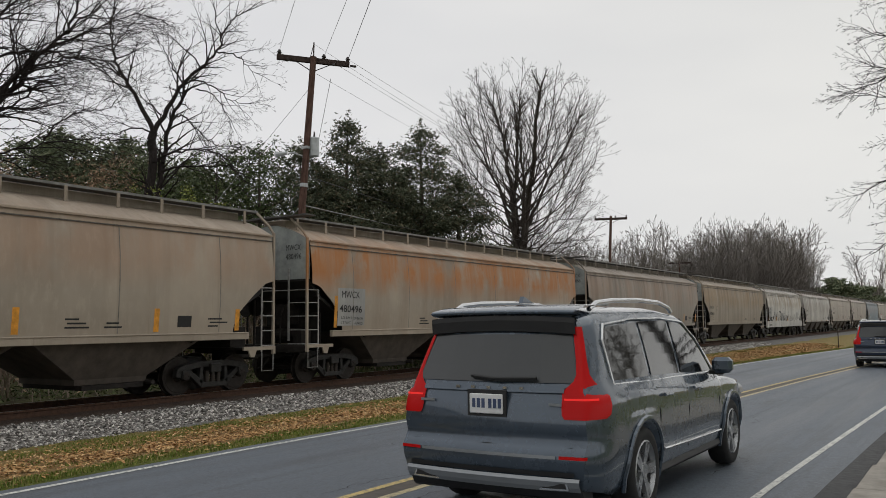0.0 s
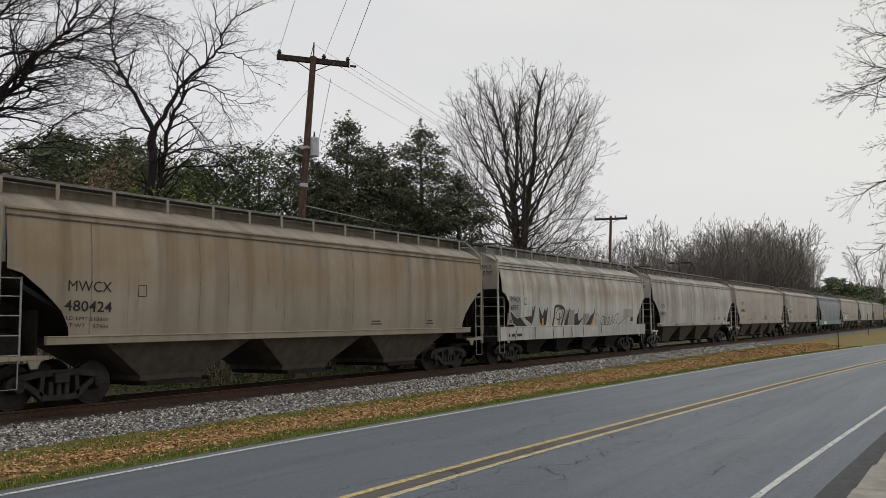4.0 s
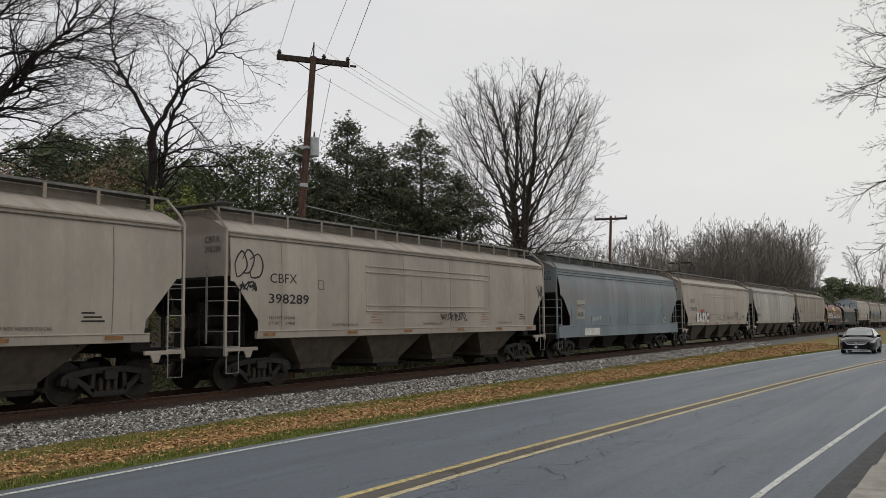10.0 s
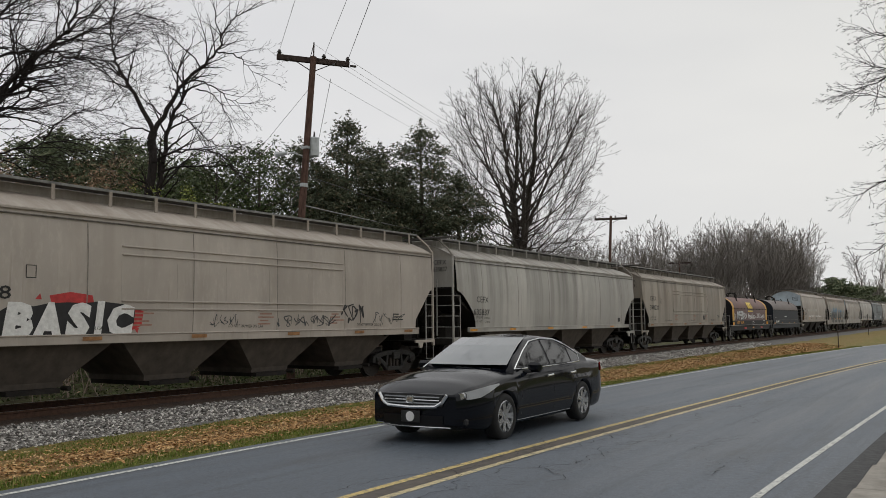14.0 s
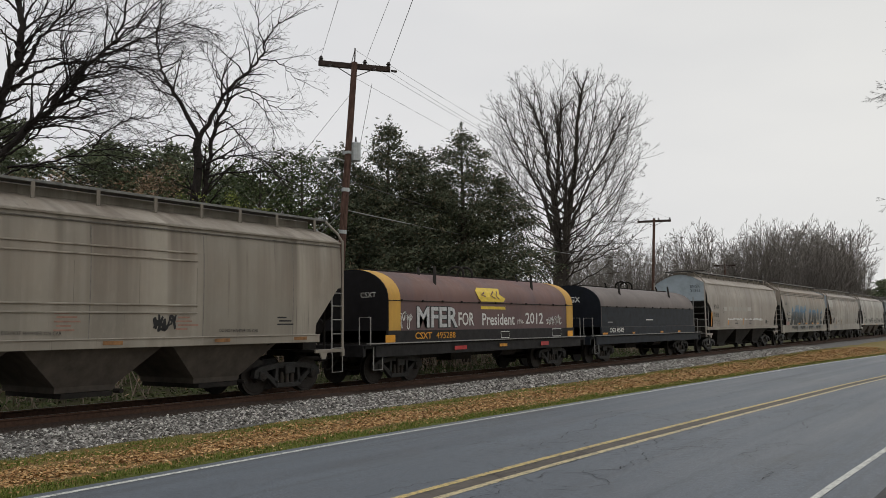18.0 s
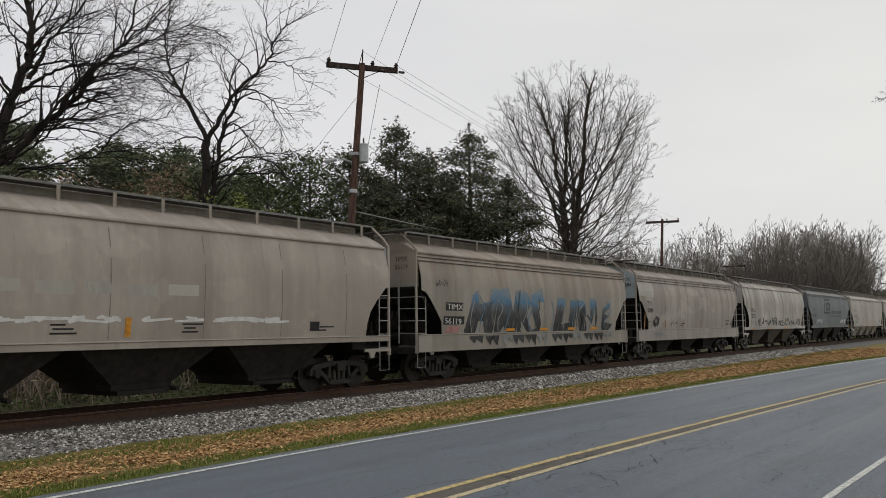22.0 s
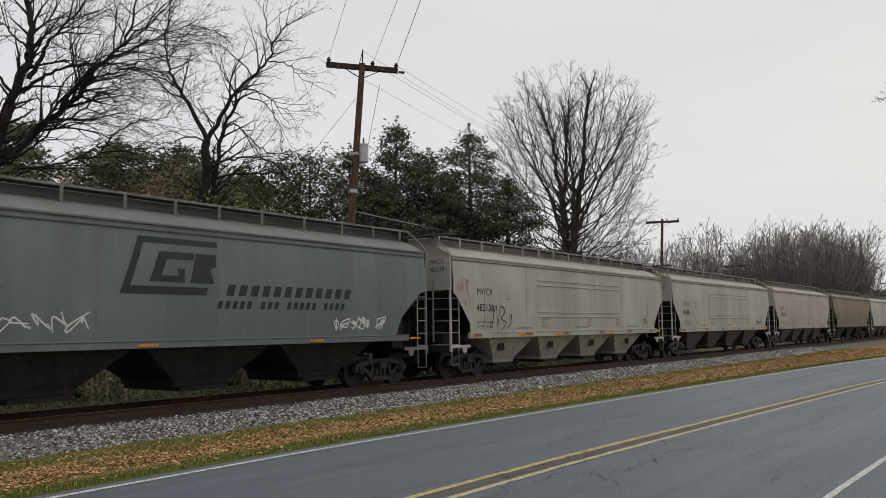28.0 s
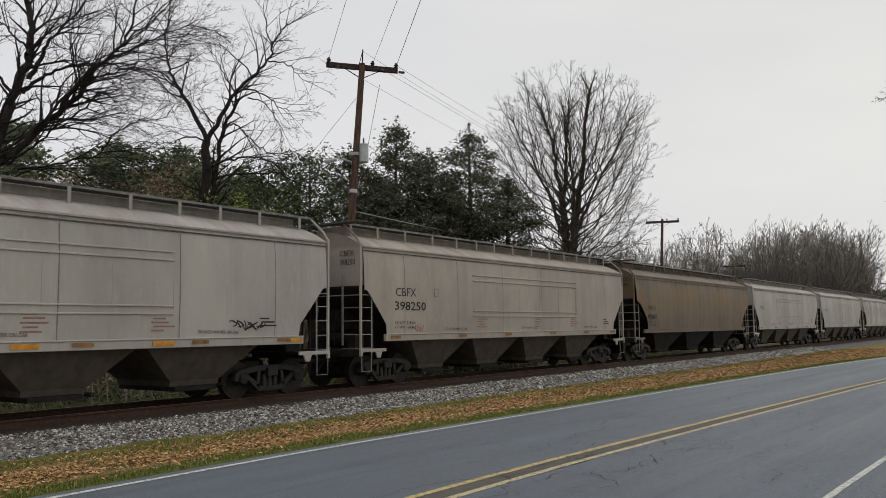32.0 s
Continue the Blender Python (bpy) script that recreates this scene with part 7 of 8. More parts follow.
for k, (x, y, h, w) in enumerate(((-28.0, 212, 11.0, 5.0), (-25.5, 225, 9.0, 5.5), (-27.0, 262, 10.5, 6.0), (-33.0, 200, 8.0, 5.0))):
    cedar((x, y, -0.6), h, w, 150 + k, "distant_pine", "dark evergreen in the distance", M_PINE, 60, 14, 0.7, 0.05, 0.5, droop=-0.3, tuft=0.8)
thicket = Geo()
for k in range(1500):
    b = radians(32.67) - math.atan((r.uniform(-150, 1650) - 784) / 1480)
    d = r.uniform(95, 180)
    p = Vector((-d * math.sin(b), d * math.cos(b), -0.3))
    if p.x > TRACK_X - 8 + 0.02 * d and p.y < 190:
        continue
    h = r.uniform(2.0, 7.5)
    for _ in range(5):
        q = p + Vector((r.gauss(0, 1.0), r.gauss(0, 1.0), h * r.uniform(0.6, 1)))
        thicket.tube(p, q, 0.07, 0.04, 3, False)
        for _ in range(3):
            thicket.tube(p.lerp(q, 0.6), q + Vector((r.gauss(0, 1.2), r.gauss(0, 1.2), r.gauss(0, 0.5))), 0.04, 0.03, 3, False)
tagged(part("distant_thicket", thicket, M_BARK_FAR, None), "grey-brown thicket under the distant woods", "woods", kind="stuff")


# ---- utility poles, wires and posts ----
def insulator(parent, p, up=0.0):
    g = Geo().tube((0, 0, 0), (0, 0, 0.12), 0.02, None, 6)
    for z, w in ((0.07, 0.075), (0.13, 0.095), (0.19, 0.06)):
        g.tube((0, 0, z), (0, 0, z + 0.035), w, w * 0.75, 8)
    return put("insulator", shared("insulator", lambda: g), M_PORCELAIN, parent, p)


def utility_pole(base, top, arm_drop, arm_len, arm_turn, label, full=False, r=0.15, tilt=0.0):
    """A leaning wooden pole with one crossarm; positions in metres, the arm's turn in degrees."""
    pole = new("utility_pole")
    pole.location = base
    tagged(pole, label, "utility pole", "utility poles along the track")
    b, t = Vector(base), Vector(top)
    d = t - b
    part("shaft", Geo().tube((0, 0, -0.8), tuple(d * 0.5), r, r * 0.88, 12).tube(tuple(d * 0.5), tuple(d), r * 0.88, r * 0.72, 12), M_POLE, pole, smooth=False)
    c = d * (1 - arm_drop / d.length)
    turn = pose(c.x, c.y, c.z, 0, tilt, arm_turn)
    part("crossarm", Geo().quad_box((0, 0.17, 0), (arm_len, 0.14, 0.20)), M_ARM, pole, bevel=0.01, at=turn)
    for s in (1, -1):
        part("arm_brace", Geo().tube((s * arm_len * 0.26, 0.2, -0.05), (s * 0.03, 0.16, -0.42), 0.018, None, 5), M_ARM, pole, at=turn)
    for u in (-0.47, 0.14, 0.47):
        insulator(pole, turn @ Matrix.Translation((arm_len * u, 0.17, 0.06)))
    if full:
        part("top_pin", Geo().path([(0, 0, -0.1), (0.02, 0, 0.55)], 0.025).path([(-0.18, 0.0, -0.05), (0.02, 0, 0.5)], 0.014), M_ARM, pole, at=Matrix.Translation(d))
        for u in (-0.36, 0.25, 0.52):
            part("dead_end_insulator", Geo().tube((0, 0, 0), (0.10, -0.18, -0.06), 0.045, None, 8).tube((0.10, -0.18, -0.06), (0.16, -0.3, -0.1), 0.05, None, 8), M_PORCELAIN, pole, at=turn @ Matrix.Translation((arm_len * u, 0.12, -0.06)))
        f = d * 0.655
        tank = part("transformer", Geo().tube((0, 0, 0.1), (0, 0, 0.75), 0.185, 0.185, 16).tube((0, 0, 0.75), (0, 0, 0.80), 0.20, 0.17, 16), M_GALV, pole, "grey transformer can", at=Matrix.Translation((f.x + 0.22, f.y + 0.22, f.z)))
        part("bushing", Geo().tube((0, 0, 0.8), (0, 0, 1.02), 0.04, 0.025, 8), M_PORCELAIN, tank)
        part("hanger", Geo().quad_box((-0.2, -0.2, 0.4), (0.3, 0.3, 0.1)), M_GALV, tank)
        lampa = part("lamp_arm", Geo().path([(0, 0, 0), (-0.35, -0.3, 0.16), (-0.5, -0.42, 0.12)], 0.025), M_GALV, pole, at=Matrix.Translation(d * 0.66))
        part("lamp_head", Geo().tube((-0.52, -0.44, 0.14), (-0.86, -0.72, 0.06), 0.07, 0.11, 8), M_GALV, lampa)
        for z in (0.42, 0.56):
            part("pole_band", Geo().tube(tuple(d * z), tuple(d * (z + 0.012)), r * 0.95, None, 12), M_GALV, pole)
    return pole, turn


def wire(a, b, sag, r, material, name="overhead_wire", label="thin dark overhead wire between poles"):
    a, b = Vector(a), Vector(b)
    pts = [a.lerp(b, k / 14) - Vector((0, 0, sag * 4 * (k / 14) * (1 - k / 14))) for k in range(15)]
    g = Geo()
    across = (b - a).cross(Vector((0, 0, 1))).normalized()
    over = across.cross((b - a).normalized())
    g.grid([[p + (across * math.cos(t) + over * math.sin(t)) * r for t in (0, 1.2566, 2.5133, 3.7699, 5.0265)] for p in pts], close=True)
    tagged(part(name, g, material, None), label, "wire", "overhead wires")


P1, T1 = (-21.15, 22.67, 0.4), (-20.56, 23.2, 11.65)
p1, a1 = utility_pole(P1, T1, 0.10, 2.72, 41.6, "tall leaning wooden utility pole with crossarm and transformer", True, 0.155, 4.2)
P2, T2 = (-28.1, 71.0, 0.3), (-27.6, 71.1, 11.05)
p2, a2 = utility_pole(P2, T2, 0.25, 2.9, 20.0, "wooden utility pole with plain crossarm")
far_poles = []
for x, z, d in ((1203, 467, 118), (1318, 489, 160), (1388, 494, 200)):
    b = radians(32.67) - math.atan((x - 784) / 1480)
    top = 1.67 + d * (563 - z) / 1480 / math.cos(math.atan((x - 784) / 1480)) * 1.0
    far_poles.append(utility_pole((-d * math.sin(b), d * math.cos(b), 0), (-d * math.sin(b), d * math.cos(b), top), 0.25, 3.0, 20.0, "wooden utility pole far along the track"))
ends1 = [Matrix.Translation(P1) @ a1 @ Vector((2.75 * u, 0.17, 0.2)) for u in (-0.47, 0.14, 0.47)]
ends2 = [Matrix.Translation(P2) @ a2 @ Vector((2.9 * u, 0.17, 0.2)) for u in (-0.47, 0.14, 0.47)]
for e, f in zip(ends1, ends2):
    wire(e, f, 0.5, 0.0065, M_CABLE)
wire(Vector(T1) + Vector((0, 0, 0.5)), Vector(T2) + Vector((0, 0, 0.2)), 0.6, 0.006, M_CABLE)
for e, aimed in zip(ends1, ((-16.3, 17.6, 11.1), (-15.2, 18.6, 11.15), (-14.6, 19.0, 11.2))):
    d = Vector(aimed) - e
    wire(e, e + d * 5.2, 0.0, 0.010 if e == ends1[2] else 0.007, M_WIRE if e == ends1[2] else M_CABLE)
wire(Vector(P1) + (Vector(T1) - Vector(P1)) * 0.50, Vector(P2) + (Vector(T2) - Vector(P2)) * 0.63, 0.35, 0.022, M_CABLE, "telephone_cable", "grey telephone cable strung between the poles")
wire(Vector(P1) + (Vector(T1) - Vector(P1)) * 0.60, Vector(P2) + (Vector(T2) - Vector(P2)) * 0.68, 0.6, 0.016, M_WIRE, "telephone_cable", "dark cable strung between the poles")
wire(Vector(P1) + (Vector(T1) - Vector(P1)) * 0.90, (-26.1, 18.2, 0.9), 0.0, 0.008, M_CABLE, "guy_wire", "guy wire running down from the pole")
wire(Vector(P1) + (Vector(T1) - Vector(P1)) * 0.50, (-23.6, 18.0, 0.4), 0.0, 0.012, M_CABLE, "guy_wire", "guy wire running down from the pole")
wire(Vector(P1) + (Vector(T1) - Vector(P1)) * 0.72 + Vector((0.3, 0.3, 0)), Vector(P1) + (Vector(T1) - Vector(P1)) * 0.93 + Vector((0.5, 0.5, 0)), 0.0, 0.009, M_WIRE, "drop_wire", "loose drop wire at the transformer")

M_POST = plain("rusty_post", (0.07, 0.055, 0.045), 0.8, 0.2, 0.3)
for x, y, h, z in ((-8.75, 66.0, 1.55, -0.45), (-11.5, 112.0, 2.6, -0.6)):
    post = new("marker_post")
    post.location = (x, y, z)
    tagged(post, "thin dark steel marker post in the grass", "post", "marker posts")
    part("stake", Geo().quad_box((0, 0, h / 2 - 0.2), (0.06, 0.04, h + 0.4)), M_POST, post, bevel=0.006)
    part("cap", Geo().quad_box((0, 0, h + 0.04), (0.09, 0.06, 0.08)), M_POST, post, bevel=0.01)


# ---- road vehicles ----
def gloss(name, c, rough=0.18, coat=1.0, metal=0.0):
    n = Nodes(name, rough, metal, 0.08)
    tone = n.noise(1.5, 4, 0.6)
    n.colour(n.ramp(tone, [(0.3, tuple(v * 0.92 for v in c)), (0.7, tuple(v * 1.08 for v in c))]))
    n.roughness(n.ramp(n.noise(3.0, 5, 0.7), [(0.35, rough * 0.8), (0.7, rough * 1.5)]))
    n.bsdf.inputs["Coat Weight"].default_value = coat
    n.bsdf.inputs["Coat Roughness"].default_value = 0.04
    return n.mat


V_SLATE = gloss("slate_metallic_paint", (0.072, 0.094, 0.122), 0.24, 1.0, 0.5)
V_NAVY = gloss("navy_metallic_paint", (0.022, 0.034, 0.062), 0.3, 1.0, 0.4)
V_BLACK = gloss("black_car_paint", (0.004, 0.005, 0.008), 0.12, 0.38, 0.0)
V_GLASS = gloss("tinted_window_glass", (0.010, 0.011, 0.012), 0.03, 0.9)
# these two panes have reflected sky mixed into their base colour
V_SCREEN = gloss("sky_pale_windscreen", (0.20, 0.212, 0.22), 0.04, 1.0, 0.4)
V_REAR = gloss("sky_grey_rear_glass", (0.045, 0.048, 0.05), 0.05, 0.9)
V_RUBBER = plain("tyre_rubber", (0.018, 0.018, 0.018), 0.85, 0, 0.3, 12.0)
V_ALLOY = gloss("alloy_wheel", (0.34, 0.35, 0.36), 0.25, 0.3, 0.8)
V_DARKALLOY = gloss("dark_alloy", (0.03, 0.03, 0.032), 0.35, 0.3, 0.3)
V_CHROME = gloss("chrome_trim", (0.62, 0.63, 0.64), 0.12, 0.2, 0.9)
V_TRIM = plain("black_plastic_trim", (0.020, 0.020, 0.021), 0.55, 0, 0.2, 6.0)
V_RED = gloss("red_lamp_lens", (0.50, 0.008, 0.008), 0.2, 0.1)
V_CLEAR = gloss("clear_lamp_lens", (0.30, 0.31, 0.32), 0.1, 1.0)
V_PLATE = plain("white_plate", (0.66, 0.66, 0.66), 0.5, 0, 0.1)
V_PLATEINK = plain("plate_bars", (0.05, 0.07, 0.14), 0.5, 0, 0.1)
V_SILVER = gloss("silver_skid_trim", (0.27, 0.285, 0.30), 0.35, 0.4, 0.5)


def glow(name, c, strength):
    n = Nodes(name, 0.3)
    n.colour(c)
    n.bsdf.inputs["Emission Color"].default_value = (*c, 1)
    n.bsdf.inputs["Emission Strength"].default_value = strength
    return n.mat


V_LIT_RED = glow("lit_tail_lamp", (0.8, 0.012, 0.008), 0.42)
V_LIT_WHITE = glow("lit_headlamp", (1.0, 0.90, 0.74), 1.6)
V_BLACKTRIM = gloss("black_grille_plastic", (0.010, 0.010, 0.011), 0.35, 0.2)


def lerp_table(table, x):
    for (a, b), (c, d) in zip(table, table[1:]):
        if x <= c:
            t = max(0.0, (x - a) / (c - a))
            t = t * t * (3 - 2 * t) * 0.5 + t * 0.5
            return b + (d - b) * t
    return table[-1][1]


class Shell:
    """A car body given by a few curves along its length: heights of the deck and roof, half widths, wheel arches and end slopes."""

    def __init__(self, rear, front, half, axles, wheel, clear, belt, deck, roof, screen, tail, inset, rear_slope, nose_round, tail_round):
        self.rear, self.front, self.half, self.axles, self.wheel, self.clear = rear, front, half, axles, wheel, clear
        self.belt, self.deck, self.roof, self.screen, self.tail, self.inset = belt, deck, roof, screen, tail, inset
        self.rear_slope, self.nose_round, self.tail_round = rear_slope, nose_round, tail_round

    def low(self, y):
        z = self.clear
        for a in self.axles:
            r = self.wheel * 1.14
            if abs(y - a) < r:
                z = max(z, self.wheel + math.sqrt(r * r - (y - a) ** 2) * 0.98)
        e = min(y - self.rear, self.front - y)
        return max(z, self.clear + 0.10 * max(0, 1 - e / 0.5))

    def plan(self, y):
        """Narrowing of the body towards its ends, seen from above."""
        f = max(0.0, 1 - (self.front - y) / 0.75)
        r = max(0.0, 1 - (y - self.rear) / 0.45)
        return 1 - self.nose_round * f ** 2.2 - self.tail_round * r ** 2.6

    def side(self, y, z):
        """Half width of the lower body."""
        b = lerp_table(self.belt, y)
        t = (z - self.clear) / (b - self.clear)
        bow = 0.90 + 0.10 * min(1, max(0, t) / 0.35) ** 0.6 if t < 0.35 else 1 - 0.012 * ((t - 0.6) / 0.4) ** 2
        if t > 0.93:
            bow -= 0.02 * (t - 0.93) / 0.07
        swell = 0.0
        for a in self.axles:
            swell += 0.012 * math.exp(-((y - a) / 0.45) ** 2) * (1 if t < 0.75 else 0)
        return (self.half * bow + swell - 0.012) * self.plan(y)

    def house(self, y):
        """The share of the roof that stands over this station: 0 on the bonnet, 1 under the roof."""
        return min(1.0, max(0.0, (lerp_table(self.roof, y) - lerp_table(self.deck, y)) / 0.05))

    def glass_x(self, y, z):
        """Half width of the cabin at the height z."""
        b, top = lerp_table(self.belt, y), max(lerp_table(self.roof, y), lerp_table(self.belt, y) + 0.01)
        t = min(1.0, max(0.0, (z - b) / (self.peak() - b)))
        return self.side(y, b) * (0.75 + 0.25 / self.plan(y)) - 0.045 - self.inset * t - 0.05 * t * t

    def peak(self):
        return max(b for a, b in self.roof)

    def rear_at(self, z):
        if isinstance(self.rear_slope[0][1], float) and len(self.rear_slope) > 2:
            return table(self.rear_slope, z)
        return sum(k * max(0.0, z - lo) for lo, k in self.rear_slope)

    def shift(self, y, z):
        """Moves the tail forward as it rises."""
        w = smoothstep(self.rear + 0.75, self.rear, y)
        return y + w * self.rear_at(z)

    def back(self, x, z, out=0.0):
        """A point on the tail, which wraps round the corner where x passes the flat of it."""
        w = self.half_at(self.rear, z)
        return (x, self.shift(self.rear, z) - out - 0.06 * (1 - min(1.0, abs(x) / w) ** 2), z)

    def half_at(self, y, z):
        return self.side(y, z) if z <= lerp_table(self.belt, y) else self.glass_x(y, z)

    def corner(self, s, z, inner, wrap, out=0.012):
        """A row of points from the tail, inner metres in from its edge, round the corner and wrap metres along the side."""
        w = self.half_at(self.rear, z)
        row = [self.back(s * (w - inner * u), z, out) for u in (1.0, 0.75, 0.5, 0.25, 0.08)]
        for u in (0.04, 0.15, 0.35, 0.6, 1.0):
            y = self.rear + wrap * u
            row.append((s * (self.half_at(y, z) + out), self.shift(y, z), z))
        return row

    def rows(self):
        ys = set()
        n = 54
        for k in range(n + 1):
            ys.add(round(self.rear + (self.front - self.rear) * k / n, 4))
        for a in self.axles:
            for k in range(-10, 11):
                ys.add(round(a + self.wheel * 1.14 * k / 10, 4))
        rows = []
        for y in sorted(ys):
            lo, b = self.low(y), lerp_table(self.belt, y)
            roof, deck = lerp_table(self.roof, y), lerp_table(self.deck, y)
            pts = [(0.0, lo + 0.02), (self.side(y, lo) * 0.55, lo + 0.01)]
            for k in range(15):
                z = lo + (b - lo) * k / 14
                pts.append((self.side(y, z), z))
            if roof > deck + 0.02:
                for k in range(1, 7):
                    z = b + (roof - 0.07 - b) * k / 6 if roof - 0.07 > b else b
                    pts.append((self.glass_x(y, z), z))
                w = pts[-1][0]
                for u, dz in ((0.93, 0.045), (0.75, 0.072), (0.4, 0.092), (0.0, 0.10)):
                    pts.append((w * u, max(b, roof - 0.07) + dz * min(1, max(0, (roof - b) / 0.2))))
            else:
                w = pts[-1][0]
                for k in range(1, 7):
                    u = 1 - 0.10 * k
                    pts.append((w * u, b + (deck - b) * (1 - u ** 3.2) * 1.0))
                for u in (0.3, 0.2, 0.1, 0.0):
                    pts.append((w * u, b + (deck - b) * (1 - u ** 3.2)))
            rows.append([(x, self.shift(y, z), z) for x, z in pts])
        return rows

    def geo(self):
        g, rows = Geo(), self.rows()
        for s in (1, -1):
            g.grid([[(x * s, y, z) for x, y, z in (r if s < 0 else r[::-1])] for r in rows])
        for r, flip in ((rows[0], False), (rows[-1], True)):
            out = 0.06 if flip else -0.06
            g.grid([[(x * u, y + out * (1 - u * u), z) for u in (-1, -0.8, -0.5, -0.2, 0.2, 0.5, 0.8, 1)] for x, y, z in (r if flip else r[::-1])])
        return g


def pane(sh, outline, s=1, out=0.008, fine=8):
    """Side glass: an outline in (y, z) laid on the cabin's side."""
    g, n = Geo(), len(outline)
    lo = sorted(outline)
    ys = [lo[0][0] + (lo[-1][0] - lo[0][0]) * k / fine for k in range(fine + 1)]

    def span(y):
        zs = []
        for (a, b), (c, d) in zip(outline, outline[1:] + outline[:1]):
            if a != c and min(a, c) - 1e-9 <= y <= max(a, c) + 1e-9:
                zs.append(b + (d - b) * (y - a) / (c - a))
        return (min(zs), max(zs)) if zs else (lo[0][1], lo[0][1])
    rows = []
    for y in ys:
        a, b = span(y)
        rows.append([(s * (sh.glass_x(y, a + (b - a) * k / 5) + out), sh.shift(y, a + (b - a) * k / 5), a + (b - a) * k / 5) for k in range(6)])
    g.grid(rows)
    return g


def edge_line(sh, pts, s, r, on="side", out=0.012):
    f = sh.side if on == "side" else sh.glass_x
    return Geo().path([(s * (f(y, z) + out), sh.shift(y, z), z) for y, z in pts], r, 6)


def wheel_geo(radius, width, spokes, kind):
    tyre = Geo()
    prof = [(-width / 2 + 0.02, radius * 0.66), (-width / 2, radius * 0.8), (-width / 2 + 0.015, radius * 0.95), (-width * 0.3, radius), (width * 0.3, radius), (width / 2 - 0.015, radius * 0.95), (width / 2, radius * 0.8), (width / 2 - 0.02, radius * 0.66)]
    tyre.grid([[(x, r * math.cos(a), r * math.sin(a)) for x, r in prof] for a in (2 * math.pi * k / 32 for k in range(33))])
    rim = Geo()
    rim.grid([[(x, r * math.cos(a), r * math.sin(a)) for x, r in ((width / 2 - 0.015, radius * 0.69), (width / 2 - 0.008, radius * 0.655), (width / 2 - 0.05, radius * 0.62), (-width * 0.3, radius * 0.6))] for a in (2 * math.pi * k / 32 for k in range(33))])
    for k in range(spokes):
        a = 2 * math.pi * k / spokes
        for d in ((-0.13, 0.13) if kind == "twin" else (0.0,)):
            c, s2 = math.cos(a + d), math.sin(a + d)
            u, v = Vector((0, c, s2)), Vector((0, -s2, c))
            w0, w1 = (0.028, 0.02) if kind == "twin" else (0.055, 0.036)
            p, q = u * radius * 0.12, u * radius * 0.64
            o = len(rim.v)
            for base, w, x in ((p, w0, width / 2 - 0.03), (q, w1, width / 2 - 0.012)):
                for sx in (0.0, -0.04):
                    rim.v += [tuple(base + v * w + Vector((x + sx, 0, 0))), tuple(base - v * w + Vector((x + sx, 0, 0)))]
            rim.f += [(o, o + 1, o + 5, o + 4), (o + 2, o + 6, o + 7, o + 3), (o, o + 4, o + 6, o + 2), (o + 1, o + 3, o + 7, o + 5)]
    rim.tube((width / 2 - 0.06, 0, 0), (width / 2 - 0.02, 0, 0), radius * 0.2, radius * 0.17, 16)
    return tyre, rim


V_WHEELS = []


def add_wheels(car, sh, spokes, kind, rim_mat, track):
    for a in sh.axles:
        for s in (1, -1):
            tyre, rim = wheel_geo(sh.wheel, 0.24, spokes, kind)
            w = part("wheel", Geo().tube((-0.09, 0, 0), (0.06, 0, 0), sh.wheel * 0.6, None, 24), V_TRIM, car, at=pose(s * track, a, sh.wheel, 0, 0, 0 if s > 0 else 180))
            part("tyre", tyre, V_RUBBER, w, smooth=True)
            part("rim", rim, rim_mat, w)
            V_WHEELS.append((w, car, s * track, a, sh.wheel, s))


